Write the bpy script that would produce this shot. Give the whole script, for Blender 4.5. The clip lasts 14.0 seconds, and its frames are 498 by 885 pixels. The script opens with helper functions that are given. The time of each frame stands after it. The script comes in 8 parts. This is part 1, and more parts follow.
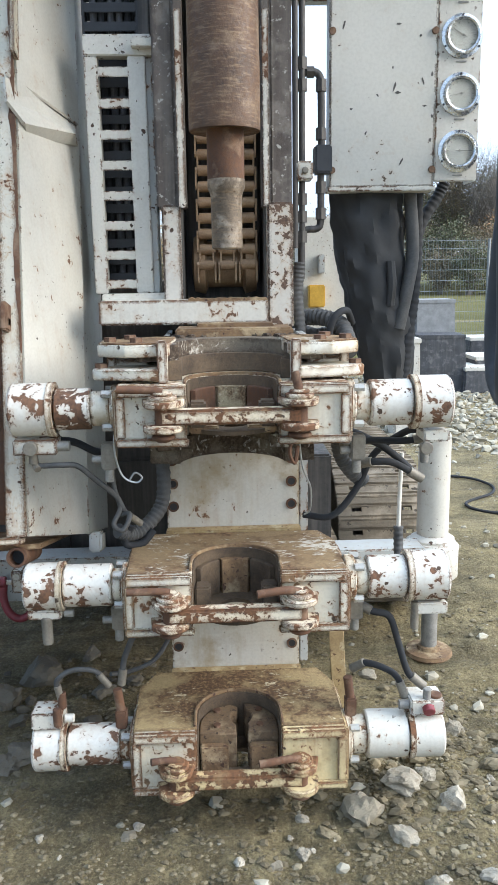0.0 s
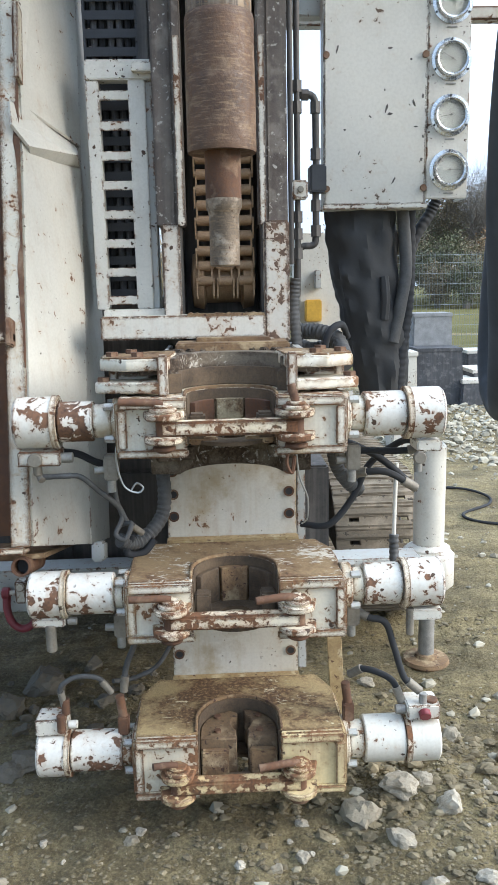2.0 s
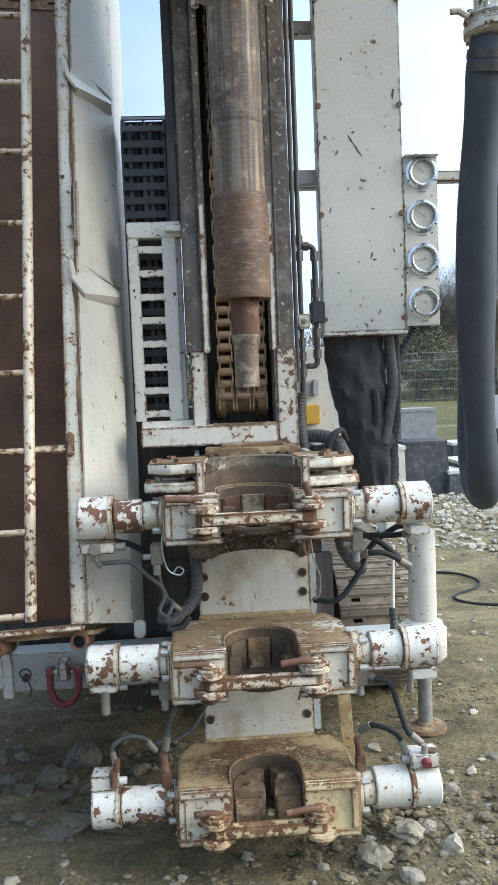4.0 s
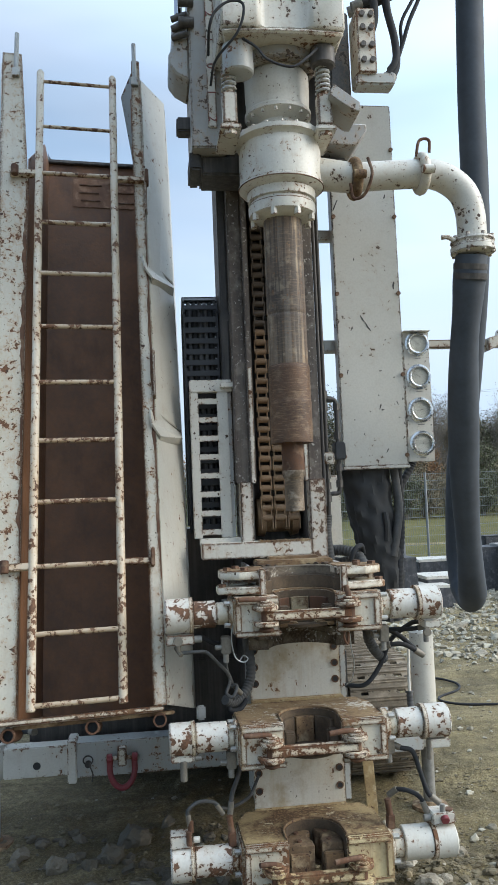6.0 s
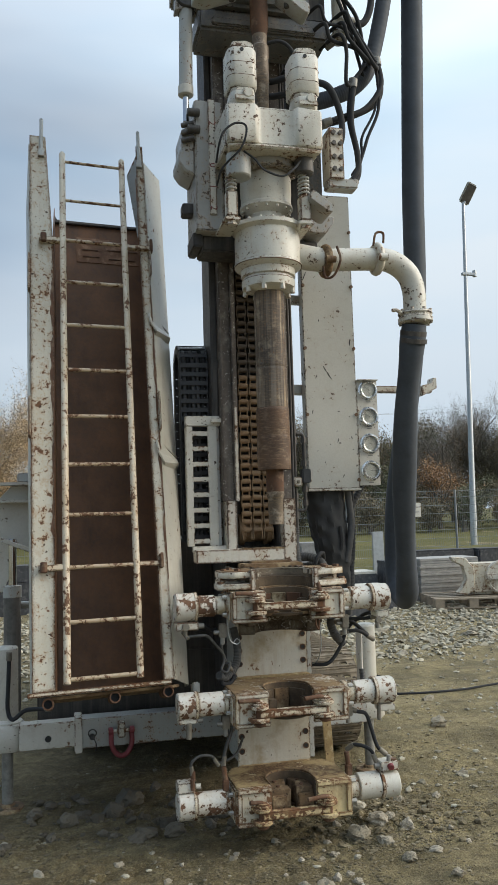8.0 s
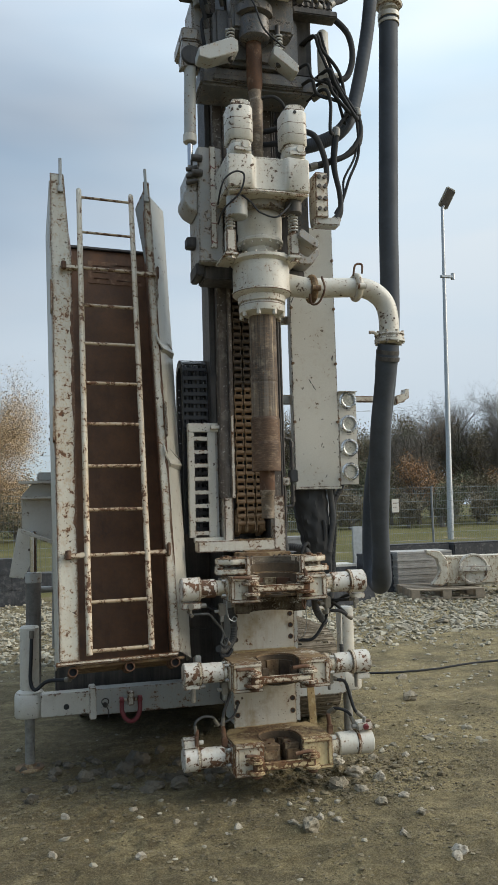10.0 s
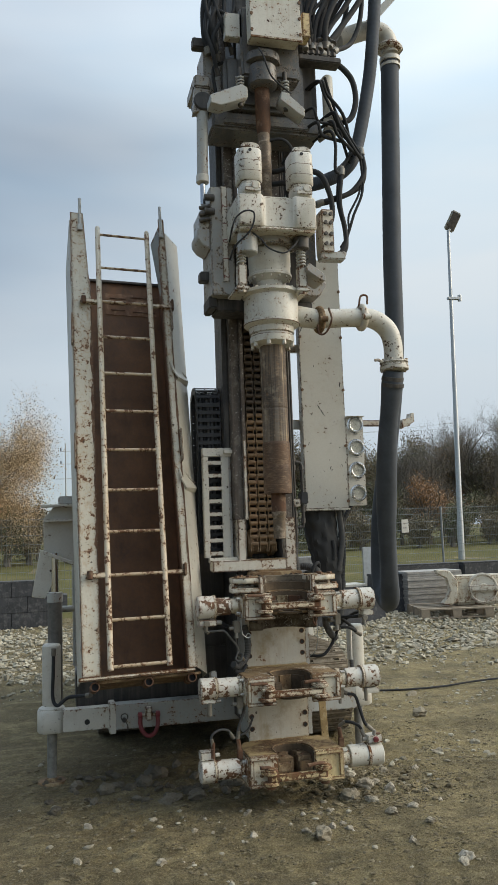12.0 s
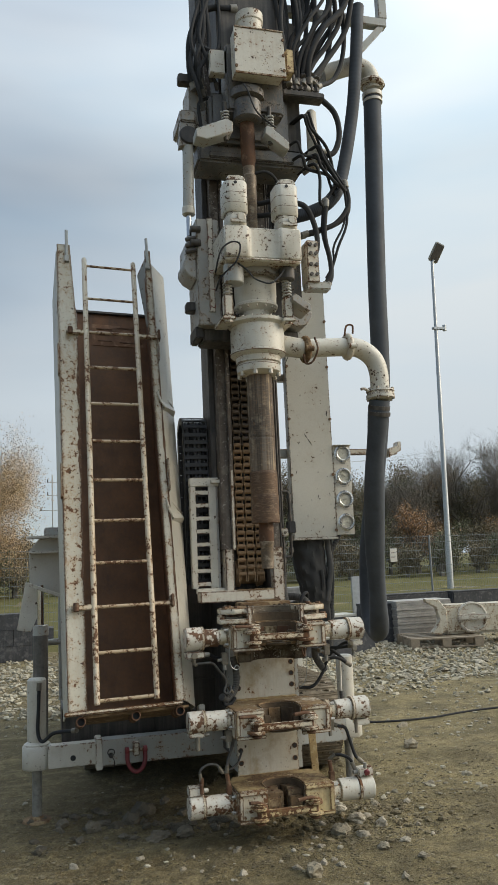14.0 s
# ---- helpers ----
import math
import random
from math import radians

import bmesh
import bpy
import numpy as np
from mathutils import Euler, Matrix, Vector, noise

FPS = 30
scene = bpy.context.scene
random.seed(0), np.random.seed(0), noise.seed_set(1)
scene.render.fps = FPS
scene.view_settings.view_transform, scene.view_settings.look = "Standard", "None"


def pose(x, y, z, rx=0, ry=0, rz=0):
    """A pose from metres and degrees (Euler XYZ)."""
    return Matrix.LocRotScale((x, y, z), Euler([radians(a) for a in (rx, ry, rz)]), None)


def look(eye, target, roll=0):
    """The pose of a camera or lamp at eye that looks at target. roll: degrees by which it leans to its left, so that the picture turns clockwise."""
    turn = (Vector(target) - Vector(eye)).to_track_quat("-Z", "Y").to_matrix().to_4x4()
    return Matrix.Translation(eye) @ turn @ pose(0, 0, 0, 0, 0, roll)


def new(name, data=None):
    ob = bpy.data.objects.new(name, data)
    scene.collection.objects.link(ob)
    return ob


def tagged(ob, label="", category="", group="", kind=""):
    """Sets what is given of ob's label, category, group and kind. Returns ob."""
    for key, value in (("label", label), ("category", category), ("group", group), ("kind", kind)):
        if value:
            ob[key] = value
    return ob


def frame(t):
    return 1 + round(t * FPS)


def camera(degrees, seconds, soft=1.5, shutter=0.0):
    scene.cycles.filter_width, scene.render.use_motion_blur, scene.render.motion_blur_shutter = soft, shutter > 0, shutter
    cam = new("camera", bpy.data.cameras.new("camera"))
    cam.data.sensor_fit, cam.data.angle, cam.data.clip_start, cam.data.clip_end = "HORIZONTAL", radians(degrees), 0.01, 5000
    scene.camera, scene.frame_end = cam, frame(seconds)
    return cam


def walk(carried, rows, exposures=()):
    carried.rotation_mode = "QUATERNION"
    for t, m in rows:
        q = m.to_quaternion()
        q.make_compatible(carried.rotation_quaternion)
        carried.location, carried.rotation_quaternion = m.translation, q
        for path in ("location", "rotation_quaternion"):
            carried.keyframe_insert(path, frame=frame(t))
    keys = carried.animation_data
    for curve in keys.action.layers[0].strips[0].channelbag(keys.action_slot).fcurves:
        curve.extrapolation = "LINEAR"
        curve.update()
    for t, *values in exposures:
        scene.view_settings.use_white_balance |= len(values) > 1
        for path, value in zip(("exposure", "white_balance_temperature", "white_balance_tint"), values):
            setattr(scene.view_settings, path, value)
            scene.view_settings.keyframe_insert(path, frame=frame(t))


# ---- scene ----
cam = camera(34.7, 14.0, soft=1.1)
PATH = [
    (0, (-0.038, 0.083, 1.760), (0.034, 1.895, 1.378), -0.9),
    (0.5, (-0.044, 0.078, 1.760), (0.031, 1.891, 1.387), -0.9),
    (1, (-0.044, 0.073, 1.758), (0.028, 1.888, 1.394), -0.9),
    (1.5, (-0.044, 0.061, 1.766), (0.032, 1.878, 1.408), -0.9),
    (2, (-0.037, 0.013, 1.764), (0.037, 1.831, 1.414), -1.2),
    (2.5, (-0.086, -0.061, 1.794), (-0.005, 1.758, 1.452), -1.7),
    (5, (-0.373, -0.873, 1.852), (-0.230, 0.975, 1.827), -2.8),
    (5.5, (-0.572, -1.058, 1.860), (-0.385, 0.785, 1.862), -2.7),
    (6, (-0.683, -1.311, 1.893), (-0.458, 0.523, 2.029), -2.3),
    (6.5, (-0.743, -1.554, 1.903), (-0.499, 0.274, 2.079), -2.2),
    (7, (-0.904, -1.769, 1.897), (-0.599, 0.049, 2.092), -2.3),
    (7.5, (-1.107, -1.989, 1.897), (-0.722, -0.185, 2.076), -1.8),
    (10, (-1.545, -2.905, 1.899), (-1.078, -1.118, 2.055), -1.6),
    (10.5, (-1.533, -3.047, 1.881), (-1.080, -1.258, 2.053), -1.6),
    (11, (-1.567, -3.165, 1.880), (-1.135, -1.372, 2.058), -1.8),
    (11.5, (-1.607, -3.177, 1.893), (-1.177, -1.384, 2.075), -1.9),
    (12, (-1.628, -3.168, 1.895), (-1.183, -1.381, 2.101), -2.0),
    (12.5, (-1.636, -3.174, 1.901), (-1.171, -1.397, 2.143), -2.3),
    (13, (-1.632, -3.177, 1.899), (-1.159, -1.406, 2.169), -2.5),
    (13.5, (-1.636, -3.164, 1.887), (-1.159, -1.394, 2.162), -2.6),
    (14, (-1.622, -3.159, 1.891), (-1.149, -1.389, 2.165), -2.5),
]
walk(cam, [(t, look(eye, target, roll)) for t, eye, target, roll in PATH],
     [(0, 1.06, 5600, 12), (2.0, 1.03, 5600, 12), (5.0, 0.80, 5500, 10), (5.5, 0.80, 5500, 10), (6.0, 0.45, 5650, 10), (6.5, 0.31, 5800, 10), (7.5, 0.20, 6150, 10), (11.0, 0.05, 6250, 10), (14.0, 0.01, 6500, 10)])

# ---- world, sun, exposure ----
world = bpy.data.worlds.new("sky")
scene.world = world
world.use_nodes = True
wn, wl = world.node_tree.nodes, world.node_tree.links
wn.clear()
SUN_EL, SUN_AZ = radians(26), radians(106)


def wnode(kind, **kw):
    n = wn.new(kind)
    for k, v in kw.items():
        if k == "inp":
            for i, x in v.items():
                n.inputs[i].default_value = x
        elif k == "sky_type":
            n.sky_type = v
        elif k == "operation":
            n.operation = v
        elif k == "data_type":
            n.data_type = v
    return n


sky = wnode("ShaderNodeTexSky", sky_type="NISHITA")
sky.sun_disc, sky.sun_elevation, sky.sun_rotation = False, SUN_EL, SUN_AZ
sky.air_density, sky.dust_density, sky.ozone_density = 1.0, 0.7, 1.5
wtc = wnode("ShaderNodeTexCoord")
wmap = wnode("ShaderNodeMapping", inp={3: (0.9, 0.9, 3.2)})
wl.new(wtc.outputs["Generated"], wmap.inputs[0])
cloud = wnode("ShaderNodeTexNoise", inp={"Scale": 1.2, "Detail": 4.0, "Roughness": 0.42, "Distortion": 0.2})
wl.new(wmap.outputs[0], cloud.inputs["Vector"])
cramp = wn.new("ShaderNodeValToRGB")
cramp.color_ramp.elements[0].position, cramp.color_ramp.elements[1].position = 0.24, 0.76
cramp.color_ramp.elements[0].color, cramp.color_ramp.elements[1].color = (0.20, 0.20, 0.20, 1), (1, 1, 1, 1)
wsep = wn.new("ShaderNodeSeparateXYZ")
wl.new(wtc.outputs["Generated"], wsep.inputs[0])
cadd = wnode("ShaderNodeMath", operation="MULTIPLY_ADD", inp={1: 0.62})
wl.new(wsep.outputs[0], cadd.inputs[0])
wl.new(cloud.outputs["Fac"], cadd.inputs[2])
wl.new(cadd.outputs[0], cramp.inputs[0])
cshade = wnode("ShaderNodeTexNoise", inp={"Scale": 1.8, "Detail": 4.0, "Roughness": 0.5})
wl.new(wmap.outputs[0], cshade.inputs["Vector"])
cmix = wn.new("ShaderNodeMix")
cmix.data_type = "RGBA"
cmix.inputs[6].default_value, cmix.inputs[7].default_value = (7.2, 8.9, 10.1, 1), (9.2, 9.8, 10.0, 1)
cbase = wn.new("ShaderNodeMapRange")
cbase.inputs[1].default_value, cbase.inputs[2].default_value = 0.36, 0.64
wl.new(cshade.outputs["Fac"], cbase.inputs[0])
wl.new(cbase.outputs[0], cmix.inputs[0])
rise = wn.new("ShaderNodeMapRange")
rise.inputs[1].default_value, rise.inputs[2].default_value = 0.0, 0.42
wl.new(wsep.outputs[2], rise.inputs[0])
hmix = wn.new("ShaderNodeMix")
hmix.data_type = "RGBA"
hmix.inputs[6].default_value = (5.9, 6.8, 7.5, 1)
wl.new(rise.outputs[0], hmix.inputs[0])
wl.new(cmix.outputs[2], hmix.inputs[7])
smix = wn.new("ShaderNodeMix")
smix.data_type = "RGBA"
wl.new(cramp.outputs[0], smix.inputs[0])
wl.new(sky.outputs[0], smix.inputs[6])
wl.new(hmix.outputs[2], smix.inputs[7])
zen = wn.new("ShaderNodeMapRange")
zen.inputs[1].default_value, zen.inputs[2].default_value = 0.45, 1.0
zen.inputs[3].default_value, zen.inputs[4].default_value = 0.085, 0.22
wl.new(wsep.outputs[2], zen.inputs[0])
bg = wnode("ShaderNodeBackground")
wl.new(zen.outputs[0], bg.inputs[1])
wl.new(smix.outputs[2], bg.inputs[0])
wout = wn.new("ShaderNodeOutputWorld")
wl.new(bg.outputs[0], wout.inputs[0])

sun = new("sun", bpy.data.lights.new("sun", "SUN"))
sun.data.energy, sun.data.angle, sun.data.color = 2.75, radians(40), (1.0, 0.87, 0.68)
sun.matrix_world = look((0, 0, 30), Vector((0, 0, 30)) - Vector((math.sin(SUN_AZ) * math.cos(SUN_EL), math.cos(SUN_AZ) * math.cos(SUN_EL), math.sin(SUN_EL))))


# ---- materials ----
def material(name):
    m = bpy.data.materials.new(name)
    m.use_nodes = True
    nt = m.node_tree
    b = nt.nodes["Principled BSDF"]
    return m, nt, b


class Net:
    """Small helper round one node tree."""

    def __init__(self, nt):
        self.nt = nt
        self.tc = nt.nodes.new("ShaderNodeTexCoord")

    def link(self, a, b):
        self.nt.links.new(a, b)

    def coords(self, scale=(1, 1, 1), loc=(0, 0, 0)):
        mp = self.nt.nodes.new("ShaderNodeMapping")
        mp.inputs[3].default_value, mp.inputs[1].default_value = scale, loc
        self.link(self.tc.outputs["Object"], mp.inputs[0])
        return mp.outputs[0]

    def noise(self, scale, detail=4.0, rough=0.55, vec=None, dist=0.0):
        n = self.nt.nodes.new("ShaderNodeTexNoise")
        n.inputs["Scale"].default_value, n.inputs["Detail"].default_value = scale, detail
        n.inputs["Roughness"].default_value, n.inputs["Distortion"].default_value = rough, dist
        self.link(vec or self.tc.outputs["Object"], n.inputs["Vector"])
        return n.outputs["Fac"]

    def voronoi(self, scale, vec=None, feature="F1", out="Distance"):
        n = self.nt.nodes.new("ShaderNodeTexVoronoi")
        n.feature = feature
        n.inputs["Scale"].default_value = scale
        self.link(vec or self.tc.outputs["Object"], n.inputs["Vector"])
        return n.outputs[out]

    def warp(self, vec, scale, amount):
        """The coordinates pushed about by a noise, so that spots lose their round shape."""
        nz = self.nt.nodes.new("ShaderNodeTexNoise")
        nz.inputs["Scale"].default_value, nz.inputs["Detail"].default_value = scale, 4.0
        self.link(vec, nz.inputs["Vector"])
        mad = self.nt.nodes.new("ShaderNodeVectorMath")
        mad.operation = "MULTIPLY_ADD"
        mad.inputs[1].default_value = (amount, amount, amount)
        self.link(nz.outputs["Color"], mad.inputs[0])
        self.link(vec, mad.inputs[2])
        return mad.outputs[0]

    def flake(self, scale, vec, least):
        """Scattered spots of unequal size: one inside a spot."""
        size = self.math("MULTIPLY", self.ramp(self.voronoi(scale, vec, out="Color"), [(least, 0.0), (0.95, 1.0)]), 0.36)
        return self.ramp(self.math("SUBTRACT", size, self.voronoi(scale, vec)), [(0.0, 0.0), (0.03, 1.0)])

    def ramp(self, fac, stops):
        r = self.nt.nodes.new("ShaderNodeValToRGB")
        els = r.color_ramp.elements
        while len(els) < len(stops):
            els.new(0.5)
        for e, (p, c) in zip(els, stops):
            e.position = p
            e.color = (c, c, c, 1) if isinstance(c, (int, float)) else (*c, 1)
        self.link(fac, r.inputs[0])
        return r.outputs[0]

    def mix(self, fac, a, b, blend="MIX"):
        n = self.nt.nodes.new("ShaderNodeMix")
        n.data_type, n.blend_type = "RGBA", blend
        for sock, v in ((0, fac), (6, a), (7, b)):
            if isinstance(v, (int, float)):
                n.inputs[sock].default_value = v
            elif isinstance(v, tuple):
                n.inputs[sock].default_value = (*v, 1)
            else:
                self.link(v, n.inputs[sock])
        return n.outputs[2]

    def math(self, op, a, b=0.0, c=0.0):
        n = self.nt.nodes.new("ShaderNodeMath")
        n.operation = op
        n.use_clamp = op in ("ADD", "MULTIPLY", "SUBTRACT", "MULTIPLY_ADD")
        for i, v in enumerate((a, b, c)):
            if isinstance(v, (int, float)):
                n.inputs[i].default_value = v
            else:
                self.link(v, n.inputs[i])
        return n.outputs[0]

    def edge(self, radius):
        """One where a surface lies near a sharp edge."""
        bv = self.nt.nodes.new("ShaderNodeBevel")
        bv.samples = 4
        bv.inputs[0].default_value = radius
        ge = self.nt.nodes.new("ShaderNodeNewGeometry")
        d = self.nt.nodes.new("ShaderNodeVectorMath")
        d.operation = "DOT_PRODUCT"
        self.link(bv.outputs[0], d.inputs[0])
        self.link(ge.outputs["Normal"], d.inputs[1])
        return self.math("SUBTRACT", 1.0, d.outputs["Value"])

    def bump(self, bsdf, height, strength=0.4, dist=0.01):
        n = self.nt.nodes.new("ShaderNodeBump")
        n.inputs["Strength"].default_value, n.inputs["Distance"].default_value = strength, dist
        self.link(height, n.inputs["Height"])
        self.link(n.outputs[0], bsdf.inputs["Normal"])

    def random(self):
        n = self.nt.nodes.new("ShaderNodeObjectInfo")
        return n.outputs["Random"]

    def island(self):
        n = self.nt.nodes.new("ShaderNodeNewGeometry")
        return n.outputs["Random Per Island"]


def painted(name, base=(0.72, 0.73, 0.71), stain=(0.42, 0.39, 0.32), stains=0.5, chips=0.62, edges=0.6, rust_a=(0.05, 0.029, 0.018), rust_b=(0.17, 0.086, 0.045), streak=0.35, scale=1.0, seed=0.0, mud=0.0, wear=0.009, pits=0.56):
    """Weathered paint over rusty steel: chips, worn edges, runs of rust and old dirt."""
    m, nt, b = material(name)
    n = Net(nt)
    v = n.coords(loc=(seed, seed * 1.7, seed * 0.6))
    big = n.noise(2.2 * scale, 4, 0.6, v)
    mid = n.noise(11 * scale, 5, 0.6, v, 0.3)
    small = n.noise(42 * scale, 5, 0.62, v, 0.4)
    fine = n.noise(110 * scale, 3, 0.6, v)
    near = n.ramp(n.edge(wear), [(0.01, 0.0), (0.14, 1.0)])
    field = n.math("ADD", n.math("ADD", n.math("MULTIPLY", small, 0.46), n.math("MULTIPLY", mid, 0.36)), n.math("MULTIPLY", big, 0.18))
    field = n.math("ADD", field, n.math("MULTIPLY", near, edges * 0.15))
    cut = 0.5 + (chips - 0.5) * 0.52
    mask = n.ramp(field, [(cut, 0.0), (cut + 0.012, 1.0)])
    halo = n.math("MULTIPLY", n.ramp(field, [(cut - 0.05, 0.0), (cut, 1.0)]), 0.14 + 0.4 * streak)
    runs = n.noise(1.0, 4, 0.6, n.coords(scale=(38 * scale, 38 * scale, 1.7), loc=(seed, 0, seed)))
    runs = n.math("MULTIPLY", n.math("MULTIPLY", n.ramp(runs, [(0.48, 0.0), (0.75, 1.0)]), n.ramp(mid, [(0.4, 0.15), (0.62, 1.0)])), streak)
    col = n.mix(n.math("MULTIPLY", n.ramp(big, [(0.35, 0.0), (0.75, 1.0)]), stains), base, stain)
    col = n.mix(n.math("MULTIPLY", n.ramp(fine, [(0.42, 0.0), (0.75, 1.0)]), 0.22), col, (0.3, 0.28, 0.24))
    col = n.mix(n.math("MULTIPLY", n.ramp(mid, [(0.5, 0.0), (0.72, 1.0)]), 0.3), col, (0.40, 0.37, 0.30))
    col = n.mix(runs, col, (0.33, 0.19, 0.09))
    col = n.mix(halo, col, (0.40, 0.25, 0.12))
    rust = n.mix(n.ramp(n.math("ADD", n.math("MULTIPLY", fine, 0.5), n.math("MULTIPLY", mid, 0.5)), [(0.38, 0.0), (0.62, 1.0)]), rust_a, rust_b)
    crooked = n.warp(v, 70 * scale, 0.022 / scale)
    pit = n.math("MULTIPLY", n.flake(34 * scale, crooked, 0.52), n.ramp(n.noise(9 * scale, 3, 0.6, v), [(pits - 0.04, 0.0), (pits, 1.0)]))
    pit2 = n.math("MULTIPLY", n.flake(95 * scale, crooked, 0.50), n.ramp(n.noise(15 * scale, 3, 0.6, v), [(pits - 0.04, 0.0), (pits, 1.0)]))
    pit = n.math("MAXIMUM", pit, pit2)
    col = n.mix(mask, col, rust)
    col = n.mix(pit, col, n.mix(mid, (0.028, 0.021, 0.016), (0.10, 0.058, 0.034)))
    mask = n.math("MAXIMUM", mask, pit)
    if mud:
        drip = n.noise(1.0, 5, 0.6, n.coords(scale=(16, 16, 2.2), loc=(seed, 3, 0)))
        col = n.mix(n.math("MULTIPLY", n.ramp(drip, [(0.54, 0.0), (0.74, 1.0)]), min(0.8, 0.25 + mud)), col, (0.40, 0.30, 0.15))
        mudmask = n.math("MULTIPLY", n.ramp(n.noise(5.0, 6, 0.65, v), [(0.62 - mud * 0.3, 0.0), (0.80 - mud * 0.3, 1.0)]), 0.9)
        col = n.mix(mudmask, col, n.mix(mid, (0.27, 0.19, 0.095), (0.42, 0.33, 0.19)))
    n.link(col, b.inputs["Base Color"])
    n.link(n.ramp(mask, [(0, 0.42), (1, 0.88)]), b.inputs["Roughness"])
    n.bump(b, n.math("SUBTRACT", n.math("MULTIPLY", fine, 0.25), n.math("MULTIPLY", mask, 0.6)), 0.35, 0.004)
    return m


def rough_metal(name, a, b_, metal=0.0, rough=0.75, streaks=0.0, scale=1.0, light=None, bump=0.5, lines=0.0, scratch=0.0, spots=None, runs=0.0):
    """Bare or rusty steel with two scales of mottling."""
    m, nt, b = material(name)
    n = Net(nt)
    big, fine = n.noise(4 * scale, 6, 0.65), n.noise(60 * scale, 4, 0.65)
    f = n.ramp(n.math("ADD", n.math("MULTIPLY", big, 0.65), n.math("MULTIPLY", fine, 0.35)), [(0.34, 0.0), (0.66, 1.0)])
    col = n.mix(f, a, b_)
    if light:
        col = n.mix(n.ramp(n.noise(9 * scale, 6, 0.6), [(0.52, 0.0), (0.66, 1.0)]), col, light)
    if streaks:
        s = n.noise(1.0, 4, 0.6, n.coords(scale=(30, 30, 1.2)))
        col = n.mix(n.math("MULTIPLY", n.ramp(s, [(0.46, 0.0), (0.7, 1.0)]), streaks), col, (0.33, 0.29, 0.24))
    if spots:
        col = n.mix(n.ramp(n.noise(34 * scale, 5, 0.65), [(0.60, 0.0), (0.64, 1.0)]), col, spots)
    if runs:
        s = n.noise(1.0, 5, 0.65, n.coords(scale=(5, 5, 0.8), loc=(1, 8, 1)))
        col = n.mix(n.math("MULTIPLY", n.ramp(s, [(0.48, 0.0), (0.72, 1.0)]), runs), col, (0.19, 0.085, 0.034))
        s = n.noise(1.0, 5, 0.65, n.coords(scale=(4, 4, 1.6), loc=(4, 2, 7)))
        col = n.mix(n.math("MULTIPLY", n.ramp(s, [(0.52, 0.0), (0.66, 1.0)]), runs), col, (0.022, 0.014, 0.011))
    if lines:
        s = n.noise(1.0, 3, 0.6, n.coords(scale=(55, 55, 0.9), loc=(2, 5, 1)))
        col = n.mix(n.math("MULTIPLY", n.ramp(s, [(0.52, 0.0), (0.6, 1.0)]), lines), col, (0.05, 0.036, 0.026))
        s = n.noise(1.0, 3, 0.6, n.coords(scale=(20, 20, 0.8), loc=(7, 1, 1)))
        col = n.mix(n.math("MULTIPLY", n.ramp(s, [(0.56, 0.0), (0.68, 1.0)]), lines), col, (0.42, 0.30, 0.17))
    if scratch:
        s = n.noise(1.0, 4, 0.7, n.coords(scale=(22, 22, 150)))
        col = n.mix(n.math("MULTIPLY", n.ramp(s, [(0.50, 0.0), (0.66, 1.0)]), scratch), col, (0.36, 0.25, 0.14))
    n.link(col, b.inputs["Base Color"])
    b.inputs["Metallic"].default_value = metal
    n.link(n.ramp(fine, [(0.3, max(0.05, rough - 0.15)), (0.7, min(1.0, rough + 0.15))]), b.inputs["Roughness"])
    n.bump(b, n.math("ADD", n.math("MULTIPLY", fine, 0.6), n.math("MULTIPLY", big, 0.4)), bump, 0.004)
    return m


